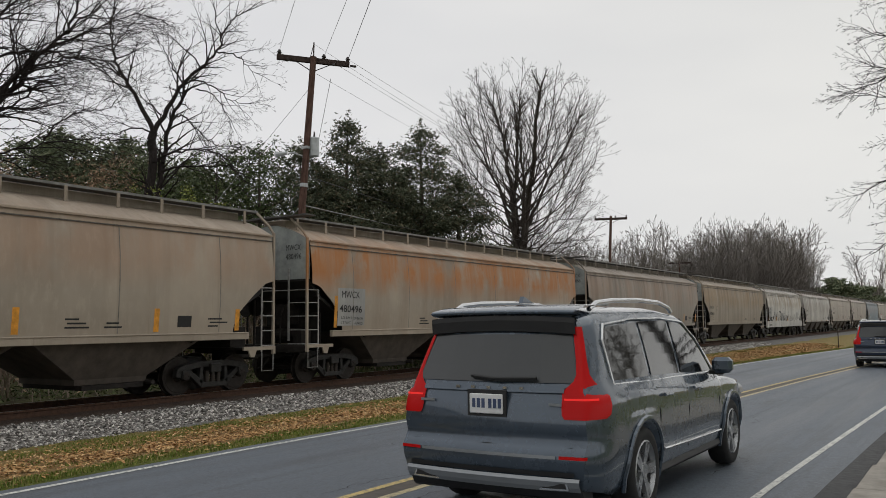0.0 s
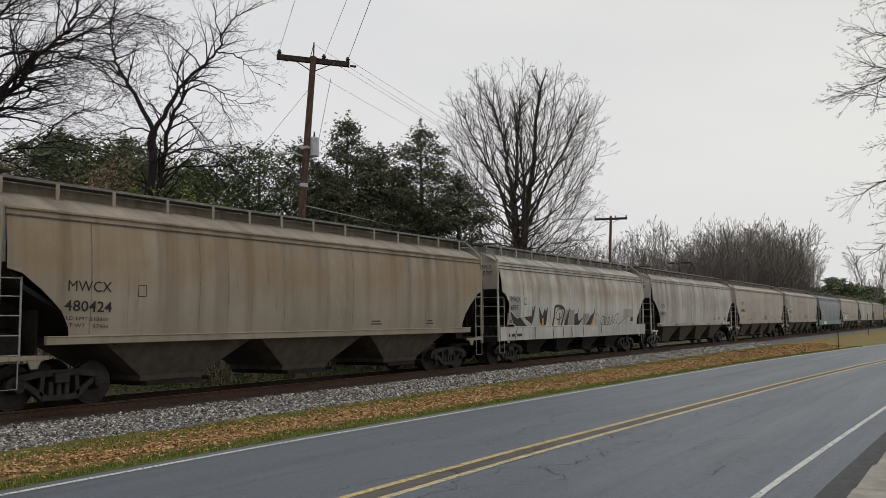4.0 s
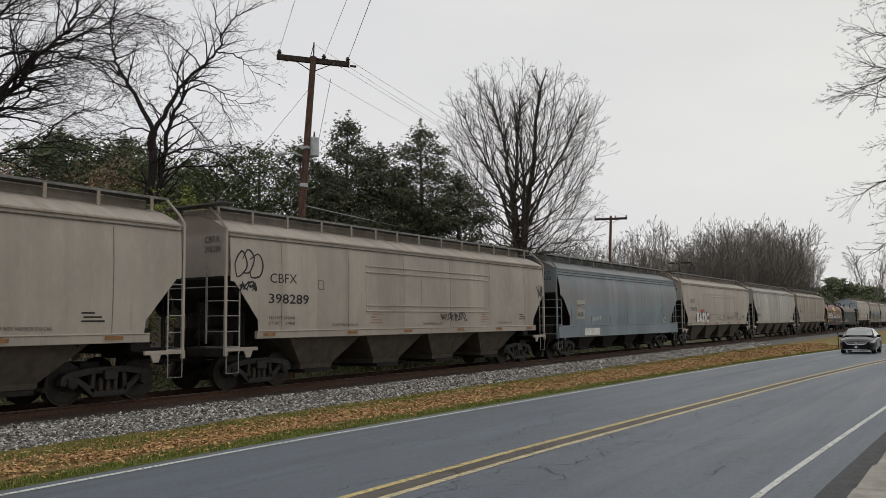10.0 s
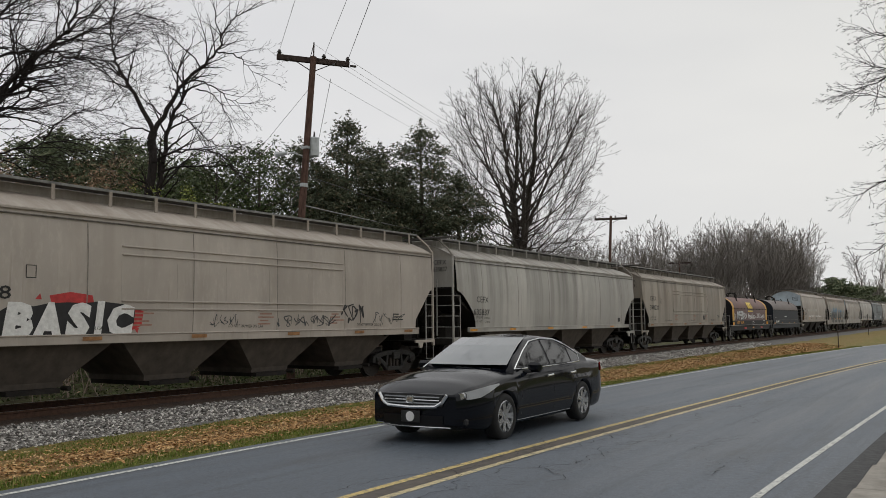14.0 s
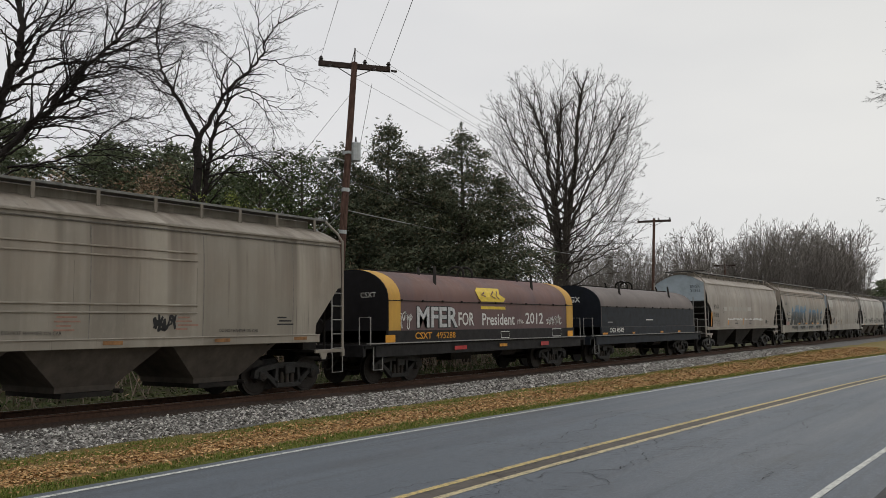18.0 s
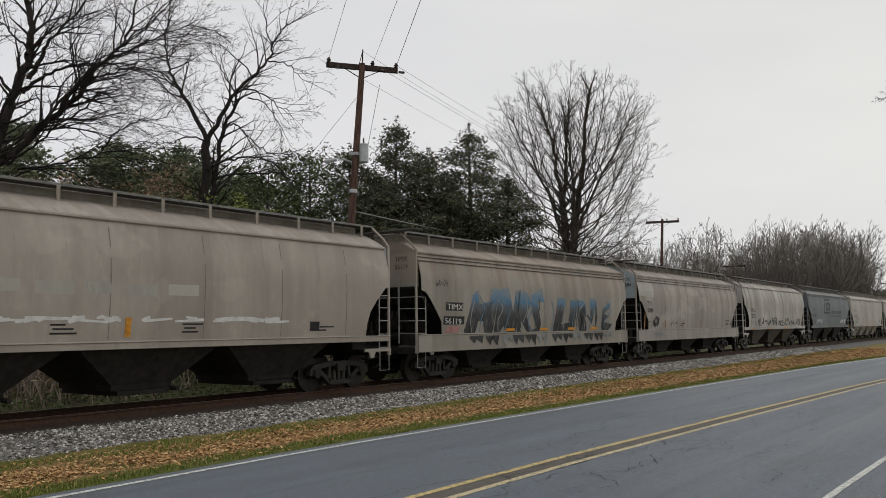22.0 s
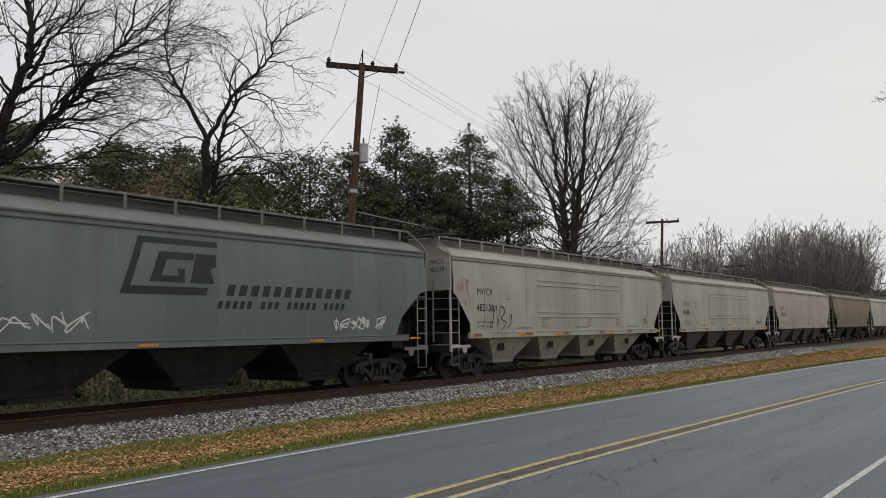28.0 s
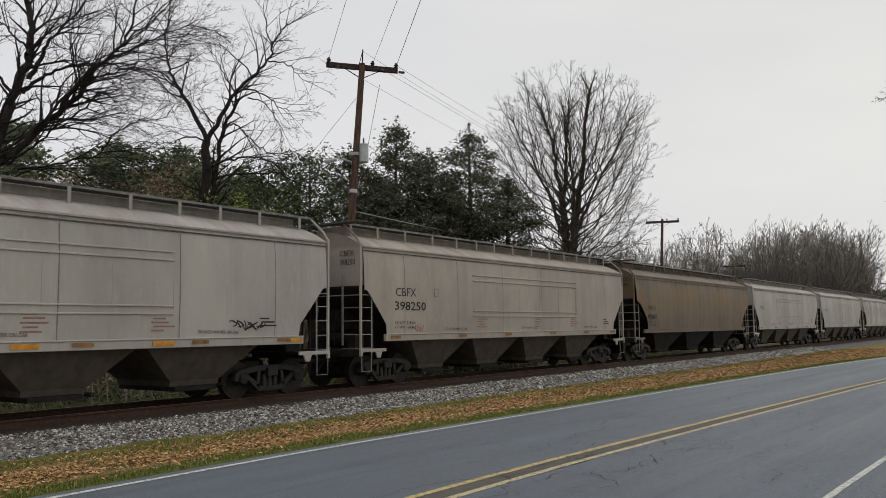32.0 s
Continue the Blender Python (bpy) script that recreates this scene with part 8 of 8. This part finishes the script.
def suv(name, paint, label, lit=True):
    sh = Shell(-2.58, 2.37, 0.965, (-1.492, 1.492), 0.375, 0.26, [(-2.6, 1.10), (-1.5, 1.08), (0.6, 1.03), (1.3, 0.99), (2.4, 0.90)], [(-2.6, 1.12), (1.0, 1.10), (1.6, 1.08), (2.1, 1.0), (2.4, 0.86)],
               [(-2.6, 1.735), (-1.8, 1.775), (-0.4, 1.79), (0.3, 1.735), (0.75, 1.46), (1.22, 1.11), (2.4, 0.8)], (0.3, 1.2), None, 0.13, [(0.24, 0.10), (0.45, 0.03), (0.58, 0.0), (0.66, 0.005), (0.70, 0.085), (0.84, 0.045), (1.0, 0.075), (1.14, 0.12), (1.2, 0.15), (1.66, 0.33)], 0.16, 0.11)
    car = new(name)
    tagged(car, label, "car", "cars on the road")
    part("body", sh.geo(), paint, car, smooth="fix")
    part("underbody", Geo().quad_box((0, 0, 0.42), (1.30, 4.6, 0.34)), V_TRIM, car, bevel=0.05)
    for s in (1, -1):
        part("rear_side_window", pane(sh, [(-2.02, 1.16), (-2.12, 1.50), (-1.95, 1.61), (-1.12, 1.65), (-1.12, 1.14)], s), V_GLASS, car)
        part("rear_door_window", pane(sh, [(-1.04, 1.14), (-1.04, 1.655), (-0.22, 1.665), (-0.22, 1.12)], s), V_GLASS, car)
        part("front_door_window", pane(sh, [(-0.14, 1.12), (-0.14, 1.665), (0.28, 1.62), (0.62, 1.42), (0.98, 1.10)], s), V_GLASS, car)
        part("window_trim", edge_line(sh, [(1.0, 1.09), (0.62, 1.45), (0.28, 1.645), (-0.4, 1.685), (-1.2, 1.68), (-1.95, 1.635), (-2.14, 1.51), (-2.04, 1.14), (-1.2, 1.12), (0.0, 1.10), (1.0, 1.09)], s, 0.013, "glass", 0.012), V_CHROME, car, "bright chrome window trim")
        part("roof_rail", Geo().path([(s * 0.67, -2.0, 1.765), (s * 0.67, -1.85, 1.82), (s * 0.67, -1.5, 1.845), (s * 0.67, -0.8, 1.86), (s * 0.67, -0.2, 1.845), (s * 0.67, 0.1, 1.80), (s * 0.67, 0.2, 1.75)], 0.022, 8), V_CHROME, car, "satin silver roof rail")
        for k, (y0, y1) in enumerate(((-0.18, None), (-1.08, None), (0.95, None))):
            part("door_seam", edge_line(sh, [(y0, 0.42), (y0, 0.8), (y0, 1.06)], s, 0.006, "side", 0.001), V_TRIM, car)
        for y in (-0.85, 0.08):
            part("door_handle", edge_line(sh, [(y - 0.12, 0.985), (y + 0.1, 0.98)], s, 0.017, "side", 0.02), paint, car)
        part("side_moulding", edge_line(sh, [(-1.0, 0.50), (0.0, 0.47), (0.98, 0.45)], s, 0.014, "side", 0.006), V_CHROME, car)
        part("rocker_trim", edge_line(sh, [(-1.02, 0.31), (1.02, 0.31)], s, 0.05, "side", -0.02), V_TRIM, car)
        for a in sh.axles:
            part("arch_trim", Geo().path([(s * (sh.side(a + 0.455 * math.cos(t), max(0.32, 0.375 + 0.455 * math.sin(t))) + 0.006), a + 0.455 * math.cos(t), 0.375 + 0.455 * math.sin(t)) for t in [math.pi * (-0.08 + 1.16 * k / 14) for k in range(15)]], 0.022, 6), paint if lit else V_TRIM, car)
        mirror = part("mirror", Geo().quad_box((s * 1.04, 0.80, 1.17), (0.22, 0.13, 0.17)), paint, car, bevel=0.04)
        part("mirror_foot", Geo().quad_box((s * 0.97, 0.82, 1.09), (0.16, 0.06, 0.05)), V_TRIM, mirror, bevel=0.01)
        # tall tail lamps that run up beside the rear glass and wrap round the corner below
        lamp = part("tail_lamp", Geo().grid([sh.corner(s, z, inner, wrap) for z, inner, wrap in ((0.90, 0.17, 0.20), (0.93, 0.19, 0.27), (1.0, 0.195, 0.29), (1.07, 0.185, 0.27), (1.11, 0.16, 0.24), (1.15, 0.11, 0.19), (1.19, 0.065, 0.12), (1.24, 0.04, 0.07), (1.36, 0.034, 0.05), (1.48, 0.032, 0.045), (1.62, 0.03, 0.04))]), V_RED, car, "tall red tail lamp", smooth=True)
        part("lamp_bar", Geo().grid([sh.corner(s, z, 0.17, 0.10, 0.018) for z in (1.045, 1.06)]), V_LIT_RED if lit else V_RED, lamp)
        part("bumper_reflector", Geo().grid([sh.corner(s, z, 0.20, 0.02, 0.006) for z in (0.60, 0.625)]), V_RED, car)
        tip = part("exhaust_tip", Geo().prism([(s * 0.47, 0.355), (s * 0.49, 0.42), (s * 0.70, 0.43), (s * 0.72, 0.365)], -2.595, -2.40, 1), V_CHROME, car)
        part("tip_bore", Geo().prism([(s * 0.49, 0.37), (s * 0.505, 0.408), (s * 0.685, 0.416), (s * 0.70, 0.377)], -2.60, -2.5, 1), V_TRIM, tip)
        part("headlamp", Geo().quad_box((s * 0.72, 2.18, 0.80), (0.36, 0.25, 0.16)), V_CLEAR, car, bevel=0.05)
    R = lambda x, z, d=0.0: sh.back(x, z, 0.010 + d)
    part("rear_window", Geo().grid([[R(x * (sh.half_at(-2.58, z) - 0.04), z) for x in (-1, -0.6, -0.2, 0.2, 0.6, 1)] for z in (1.175, 1.30, 1.44, 1.56)]), V_REAR, car)
    part("spoiler", Geo().grid([[(x * k, y + 0.10 * abs(x) ** 3, z - 0.02 * x * x) for x in (-0.70, -0.6, -0.35, 0, 0.35, 0.6, 0.70)] for y, z, k in ((-1.9, 1.815, 1.0), (-2.15, 1.802, 1.0), (-2.37, 1.765, 0.99), (-2.395, 1.745, 0.985), (-2.36, 1.725, 0.98), (-2.25, 1.71, 0.98))]), paint, car, smooth=True)
    part("spoiler_lip", Geo().grid([[(x, y + 0.10 * abs(x) ** 3, z - 0.06 * x * x) for x in (-0.69, -0.6, -0.35, 0, 0.35, 0.6, 0.69)] for y, z in ((-2.25, 1.715), (-2.372, 1.72), (-2.378, 1.68), (-2.365, 1.59), (-2.27, 1.575))]), V_TRIM, car)
    part("roof_fin", Geo().prism([(-1.95, 1.83), (-1.72, 1.83), (-1.92, 1.89)], -0.02, 0.02, 0), paint, car)
    wiper = part("wiper", Geo().path([R(-0.18, 1.22, 0.03), R(0.05, 1.20, 0.035), R(0.42, 1.21, 0.03)], 0.016, 6), V_TRIM, car)
    part("tailgate_strip", Geo().grid([[R(x, z, 0.012) for x in (-0.66, -0.4, 0, 0.4, 0.66)] for z in (1.10, 1.155)]), paint, car)
    badge = Geo()
    for k in range(5):
        badge.quad_box(R(-0.30 + 0.15 * k, 1.13, 0.016), (0.035, 0.008, 0.022))
    part("badge_bars", badge, V_CHROME, car)
    for x, w in ((-0.60, 0.20), (0.60, 0.16)):
        part("model_badge", Geo().quad_box(R(x, 1.01, 0.012), (w * 0.7, 0.008, 0.022)), V_SILVER, car)
    plate = part("number_plate", Geo().quad_box(R(0.0, 1.0, 0.02), (0.31, 0.02, 0.16)), V_PLATE, car, "white plate with plain bars", bevel=0.006)
    for k in range(6):
        part("plate_bar", Geo().quad_box(R(-0.11 + 0.044 * k + (0.02 if k > 2 else 0), 1.005, 0.034), (0.028, 0.006, 0.075)), V_PLATEINK, plate)
    part("plate_frame", Geo().quad_box(R(0, 1.005, 0.006), (0.36, 0.02, 0.215)), V_TRIM, plate)
    part("tailgate_foot", Geo().grid([[R(x, z, 0.003) for x in (-0.72, -0.5, 0, 0.5, 0.72)] for z in (0.705, 0.71)]), V_CHROME if lit else paint, car)
    part("tailgate_gap", Geo().grid([[R(x, z, 0.004) for x in (-0.74, 0, 0.74)] for z in (0.685, 0.70)]), V_TRIM, car)
    part("bumper_strip", Geo().grid([[R(x, z, 0.004) for x in (-0.62, -0.3, 0, 0.3, 0.62)] for z in (0.60, 0.625)]), V_SILVER, car)
    part("bumper_valance", Geo().grid([[R(x, z, 0.003) for x in (-0.76, -0.5, 0, 0.5, 0.76)] for z in (0.465, 0.48, 0.50)]), V_TRIM, car)
    part("skid_plate", Geo().grid([[R(x, z, d) for x in (-0.80, -0.6, -0.3, 0, 0.3, 0.6, 0.80)] for z, d in ((0.35, 0.02), (0.385, 0.03), (0.43, 0.03), (0.455, 0.006))]), V_SILVER, car)
    part("lower_bumper", Geo().prism([(-2.3, 0.24), (-2.50, 0.27), (-2.56, 0.38), (-2.3, 0.42)], -0.80, 0.80, 0), V_TRIM, car, bevel=0.02)
    part("windscreen", Geo().grid([[(x * (0.70 + 0.12 * (1.62 - z) / 0.5), y, z + 0.012) for x in (-1, -0.5, 0, 0.5, 1)] for y, z in ((1.10, 1.22), (0.78, 1.48), (0.46, 1.66))]), V_SCREEN, car)
    part("grille", Geo().quad_box((0, 2.36, 0.72), (0.8, 0.06, 0.3)), V_TRIM, car, bevel=0.03)
    add_wheels(car, sh, 5, "twin", V_ALLOY, 0.84)
    return car


def sedan(name, paint, label):
    sh = Shell(-2.47, 2.40, 0.925, (-1.388, 1.388), 0.332, 0.19, [(-2.5, 0.97), (-1.2, 0.96), (0.6, 0.92), (1.3, 0.875), (2.1, 0.775), (2.41, 0.70)], [(-2.5, 1.05), (-1.8, 1.09), (1.0, 1.01), (1.5, 0.975), (2.05, 0.87), (2.30, 0.775), (2.41, 0.71)],
               [(-2.5, 0.9), (-1.95, 1.05), (-1.5, 1.23), (-0.95, 1.415), (-0.3, 1.46), (0.15, 1.43), (0.6, 1.225), (1.12, 0.98), (2.4, 0.7)], (0.1, 1.1), None, 0.20, [(0.6, 0.10)], 0.24, 0.16)
    car = new(name)
    tagged(car, label, "car", "cars on the road")
    part("body", sh.geo(), paint, car, smooth="fix")
    part("underbody", Geo().quad_box((0, 0, 0.33), (1.25, 4.4, 0.26)), V_TRIM, car, bevel=0.05)
    for s in (1, -1):
        part("front_door_window", pane(sh, [(0.90, 1.0), (0.45, 1.225), (0.12, 1.355), (-0.22, 1.39), (-0.22, 0.985)], s), V_GLASS, car)
        part("rear_door_window", pane(sh, [(-0.30, 0.99), (-0.30, 1.39), (-0.75, 1.37), (-1.08, 1.28), (-1.08, 1.005)], s), V_GLASS, car)
        part("quarter_window", pane(sh, [(-1.13, 1.01), (-1.13, 1.265), (-1.45, 1.125), (-1.42, 1.02)], s), V_GLASS, car)
        part("window_trim", edge_line(sh, [(0.95, 0.98), (0.45, 1.25), (0.12, 1.38), (-0.3, 1.415), (-0.78, 1.395), (-1.15, 1.285), (-1.48, 1.125), (-1.44, 1.005), (-0.8, 0.98), (0.0, 0.975), (0.95, 0.98)], s, 0.011, "glass", 0.012), V_CHROME, car, "bright chrome window trim")
        for y0 in (-0.26, 0.88, -1.12):
            part("door_seam", edge_line(sh, [(y0, 0.32), (y0, 0.6), (y0, 0.9)], s, 0.005, "side", 0.001), V_TRIM, car)
        for y in (-0.95, -0.08):
            part("door_handle", edge_line(sh, [(y - 0.11, 0.845), (y + 0.1, 0.835)], s, 0.017, "side", 0.02), V_CHROME, car, "chrome door handle")
        part("sill_strip", edge_line(sh, [(-0.95, 0.235), (0.95, 0.235)], s, 0.006, "side", 0.0), V_SILVER, car)
        mirror = part("mirror", Geo().quad_box((s * 1.01, 0.62, 1.0), (0.22, 0.13, 0.15)), paint, car, bevel=0.04)
        part("mirror_foot", Geo().quad_box((s * 0.90, 0.66, 0.94), (0.12, 0.06, 0.05)), V_TRIM, mirror, bevel=0.01)
        N = lambda y, z: (s * (sh.side(y, z) + 0.018), y + 0.006, z)
        hl = Geo().grid([[N(1.58, 0.80), N(1.58, 0.82)], [N(1.85, 0.71), N(1.85, 0.80)], [N(2.05, 0.65), N(2.05, 0.775)], [N(2.22, 0.635), N(2.22, 0.745)], [(s * 0.68, 2.335, 0.63), (s * 0.68, 2.325, 0.725)], [(s * 0.54, 2.40, 0.64), (s * 0.54, 2.392, 0.70)]])
        lamp_ob = part("headlamp", hl, V_CLEAR, car, "swept-back clear headlamp")
        part("lamp_reflector", Geo().tube((s * 0.64, 2.335, 0.672), (s * 0.64, 2.385, 0.672), 0.030, None, 14), V_LIT_WHITE, lamp_ob)
        part("indicator", Geo().tube((s * 0.735, 2.28, 0.685), (s * 0.74, 2.335, 0.685), 0.045, None, 12), V_CHROME, lamp_ob)
        part("fog_recess", Geo().quad_box((s * 0.66, 2.26, 0.33), (0.26, 0.08, 0.09)), V_TRIM, car, bevel=0.02)
        part("tail_lamp", Geo().grid([[N(-2.2, z) for z in (0.80, 0.88, 0.94)], [N(-2.38, z) for z in (0.80, 0.88, 0.94)], [(s * 0.70, -2.485, z) for z in (0.80, 0.88, 0.94)]]), V_RED, car)
        part("rear_bumper_trim", Geo().quad_box((s * 0.5, -2.47, 0.32), (0.5, 0.05, 0.1)), V_TRIM, car, bevel=0.02)
    F = lambda x, z, d=0.0: (x, 2.41 + 0.06 * (1 - (x / 0.7) ** 2) + d, z)
    part("grille", Geo().grid([[F(x, z, 0.006) for x in (-0.50, -0.25, 0, 0.25, 0.50)] for z in (0.54, 0.62, 0.705)]), V_TRIM, car)
    for z in (0.585, 0.628, 0.668):
        part("grille_bar", Geo().path([F(x, z, 0.02) for x in (-0.46, -0.25, 0, 0.25, 0.46)], 0.010, 6), V_CHROME if z == 0.628 else V_SILVER, car)
    part("grille_surround", Geo().path([F(-0.57, 0.70, 0.01), F(-0.50, 0.60, 0.015), F(-0.40, 0.54, 0.015), F(0, 0.525, 0.015), F(0.40, 0.54, 0.015), F(0.50, 0.60, 0.015), F(0.57, 0.70, 0.01)], 0.026, 8), V_CHROME, car, "chrome grille surround")
    part("front_badge", Geo().quad_box(F(0, 0.635, 0.03), (0.13, 0.02, 0.105)), V_CHROME, car, bevel=0.02)
    part("front_plate", Geo().quad_box(F(0, 0.40, 0.02), (0.31, 0.02, 0.16)), V_TRIM, car, "black front plate with a white disc", bevel=0.006)
    part("plate_disc", Geo().tube(F(0, 0.40, 0.028), F(0, 0.40, 0.04), 0.068, None, 20), V_PLATE, car)
    part("lower_grille", Geo().grid([[F(x, z, 0.004) for x in (-0.5, -0.25, 0, 0.25, 0.5)] for z in (0.28, 0.34, 0.42)]), V_BLACKTRIM, car)
    part("bumper_chin", Geo().path([F(x, 0.262, 0.02 - 0.02 * abs(x)) for x in (-0.62, -0.35, 0, 0.35, 0.62)], 0.009, 6), V_CHROME, car)
    part("windscreen", Geo().grid([[(x * (0.60 + 0.14 * (1.36 - z) / 0.4), y + 0.03 - 0.10 * x * x, z + 0.03) for x in (-1, -0.6, -0.2, 0.2, 0.6, 1)] for y, z in ((1.06, 1.015), (0.78, 1.165), (0.5, 1.30), (0.22, 1.41))]), V_SCREEN, car)
    part("rear_window", Geo().grid([[(x * 0.60, y, z + 0.014) for x in (-1, -0.4, 0.4, 1)] for y, z in ((-1.80, 1.12), (-1.4, 1.28), (-1.0, 1.41))]), V_GLASS, car)
    part("wiper", Geo().path([(-0.5, 1.12, 0.985), (0.1, 1.10, 1.0)], 0.012, 5), V_TRIM, car)
    add_wheels(car, sh, 7, "twin", V_ALLOY, 0.80)
    return car


suv_1 = suv("estate_car", V_SLATE, "slate grey family car with roof rails, driving away")
suv_2 = suv("estate_car", V_NAVY, "dark blue estate car far ahead on the road", False)
sedan_1 = sedan("saloon_car", V_BLACK, "glossy black saloon car with chrome grille and window trim")
DRIVES = [  # car, whether it comes towards the camera, rows of (seconds, x, y of the axles' middle)
    (suv_1, False, [(0.0, -3.46, 8.62), (0.2, -3.42, 11.6), (0.4, -3.38, 14.6), (1.0, -3.30, 23.2), (1.6, -3.18, 31.0), (2.5, -3.05, 42.5), (4.0, -1.6, 62.0), (8.0, 3.6, 112.0), (32.0, 70.0, 410.0)]),
    (suv_2, False, [(0.0, -3.30, 38.3), (0.5, -3.10, 45.5), (1.0, -2.8, 52.5), (4.0, 0.5, 95.0), (8.0, 10.0, 150.0), (32.0, 90.0, 480.0)]),
]
DRIVES.append((sedan_1, True, [(0.0, 4.9, 162.0), (4.0, -0.9, 119.0), (9.0, -5.86, 66.0), (9.5, -6.0, 60.8), (10.0, -6.12, 55.5), (10.5, -6.2, 50.0), (11.0, -6.28, 44.7), (11.5, -6.42, 39.5), (12.0, -6.75, 34.2), (13.0, -6.72, 24.3), (13.3, -6.70, 21.0), (13.5, -6.70, 18.7), (14.0, -6.76, 12.15), (14.3, -6.78, 8.3), (14.5, -6.80, 5.6), (15.0, -6.85, -1.2), (17.0, -6.9, -30.0), (32.0, -6.9, -250.0)]))



# ---- what moves ----
def motions():
    for car, y0 in zip(CARS, START):
        walk(car, [(t, pose(TRACK_X, y0 - run(t), 0)) for t in (0, 2, 5, 8, 11, 14, 17, 20, 23, 26, 29, 31, 32)])
    for car, facing_us, rows in DRIVES:
        walk(car, [(t, pose(x, y, road_z(y), 0.0, 0, 180 if facing_us else 0)) for t, x, y in rows])
    for w, car, x, a, radius, s in V_WHEELS:
        rows = next(r for c, f, r in DRIVES if c == car)
        spin = [(0.0, 0.0)]
        t0, t1 = {suv_1: (0.0, 1.4), suv_2: (0.0, 0.4), sedan_1: (12.0, 15.0)}[car]
        turn = 0.0
        for k in range(1, 961):
            t = k / 30
            if t0 < t <= t1:
                if len(spin) == 1 and t0 > 0:
                    spin.append((t - 1 / 30, 0.0))
                step = abs(table([(p, q) for p, _, q in rows], t) - table([(p, q) for p, _, q in rows], t - 1 / 30)) / radius
                turn -= step
                spin.append((t, turn))
        spin.append((32.0, turn))
        base = pose(x, a, radius)
        side = pose(0, 0, 0, 0, 0, 0 if s > 0 else 180)
        walk(w, [(t, base @ pose(0, 0, 0, math.degrees(q)) @ side) for t, q in spin])
    place = dict(zip(CARS, START))
    for w, car, y, d in WHEELSETS:
        s0 = place[car] + y
        rows, a = [(0.0, 0.0)], 0.0
        # wheels turn while their car is near; the rest of the way is too far to tell
        for k in range(1, 961):
            t = k / 30
            if -4 < s0 - run(t) < 25:
                if len(rows) == 1 and k > 1:
                    rows.append((t - 1 / 30, 0.0))
                a += (run(t) - run(t - 1 / 30)) / 0.457
                rows.append((t, a))
        rows += [(32.0, a)] if rows[-1][0] < 32 else []
        walk(w, [(t, pose(0, d, 0.457, math.degrees(q))) for t, q in rows])


motions()
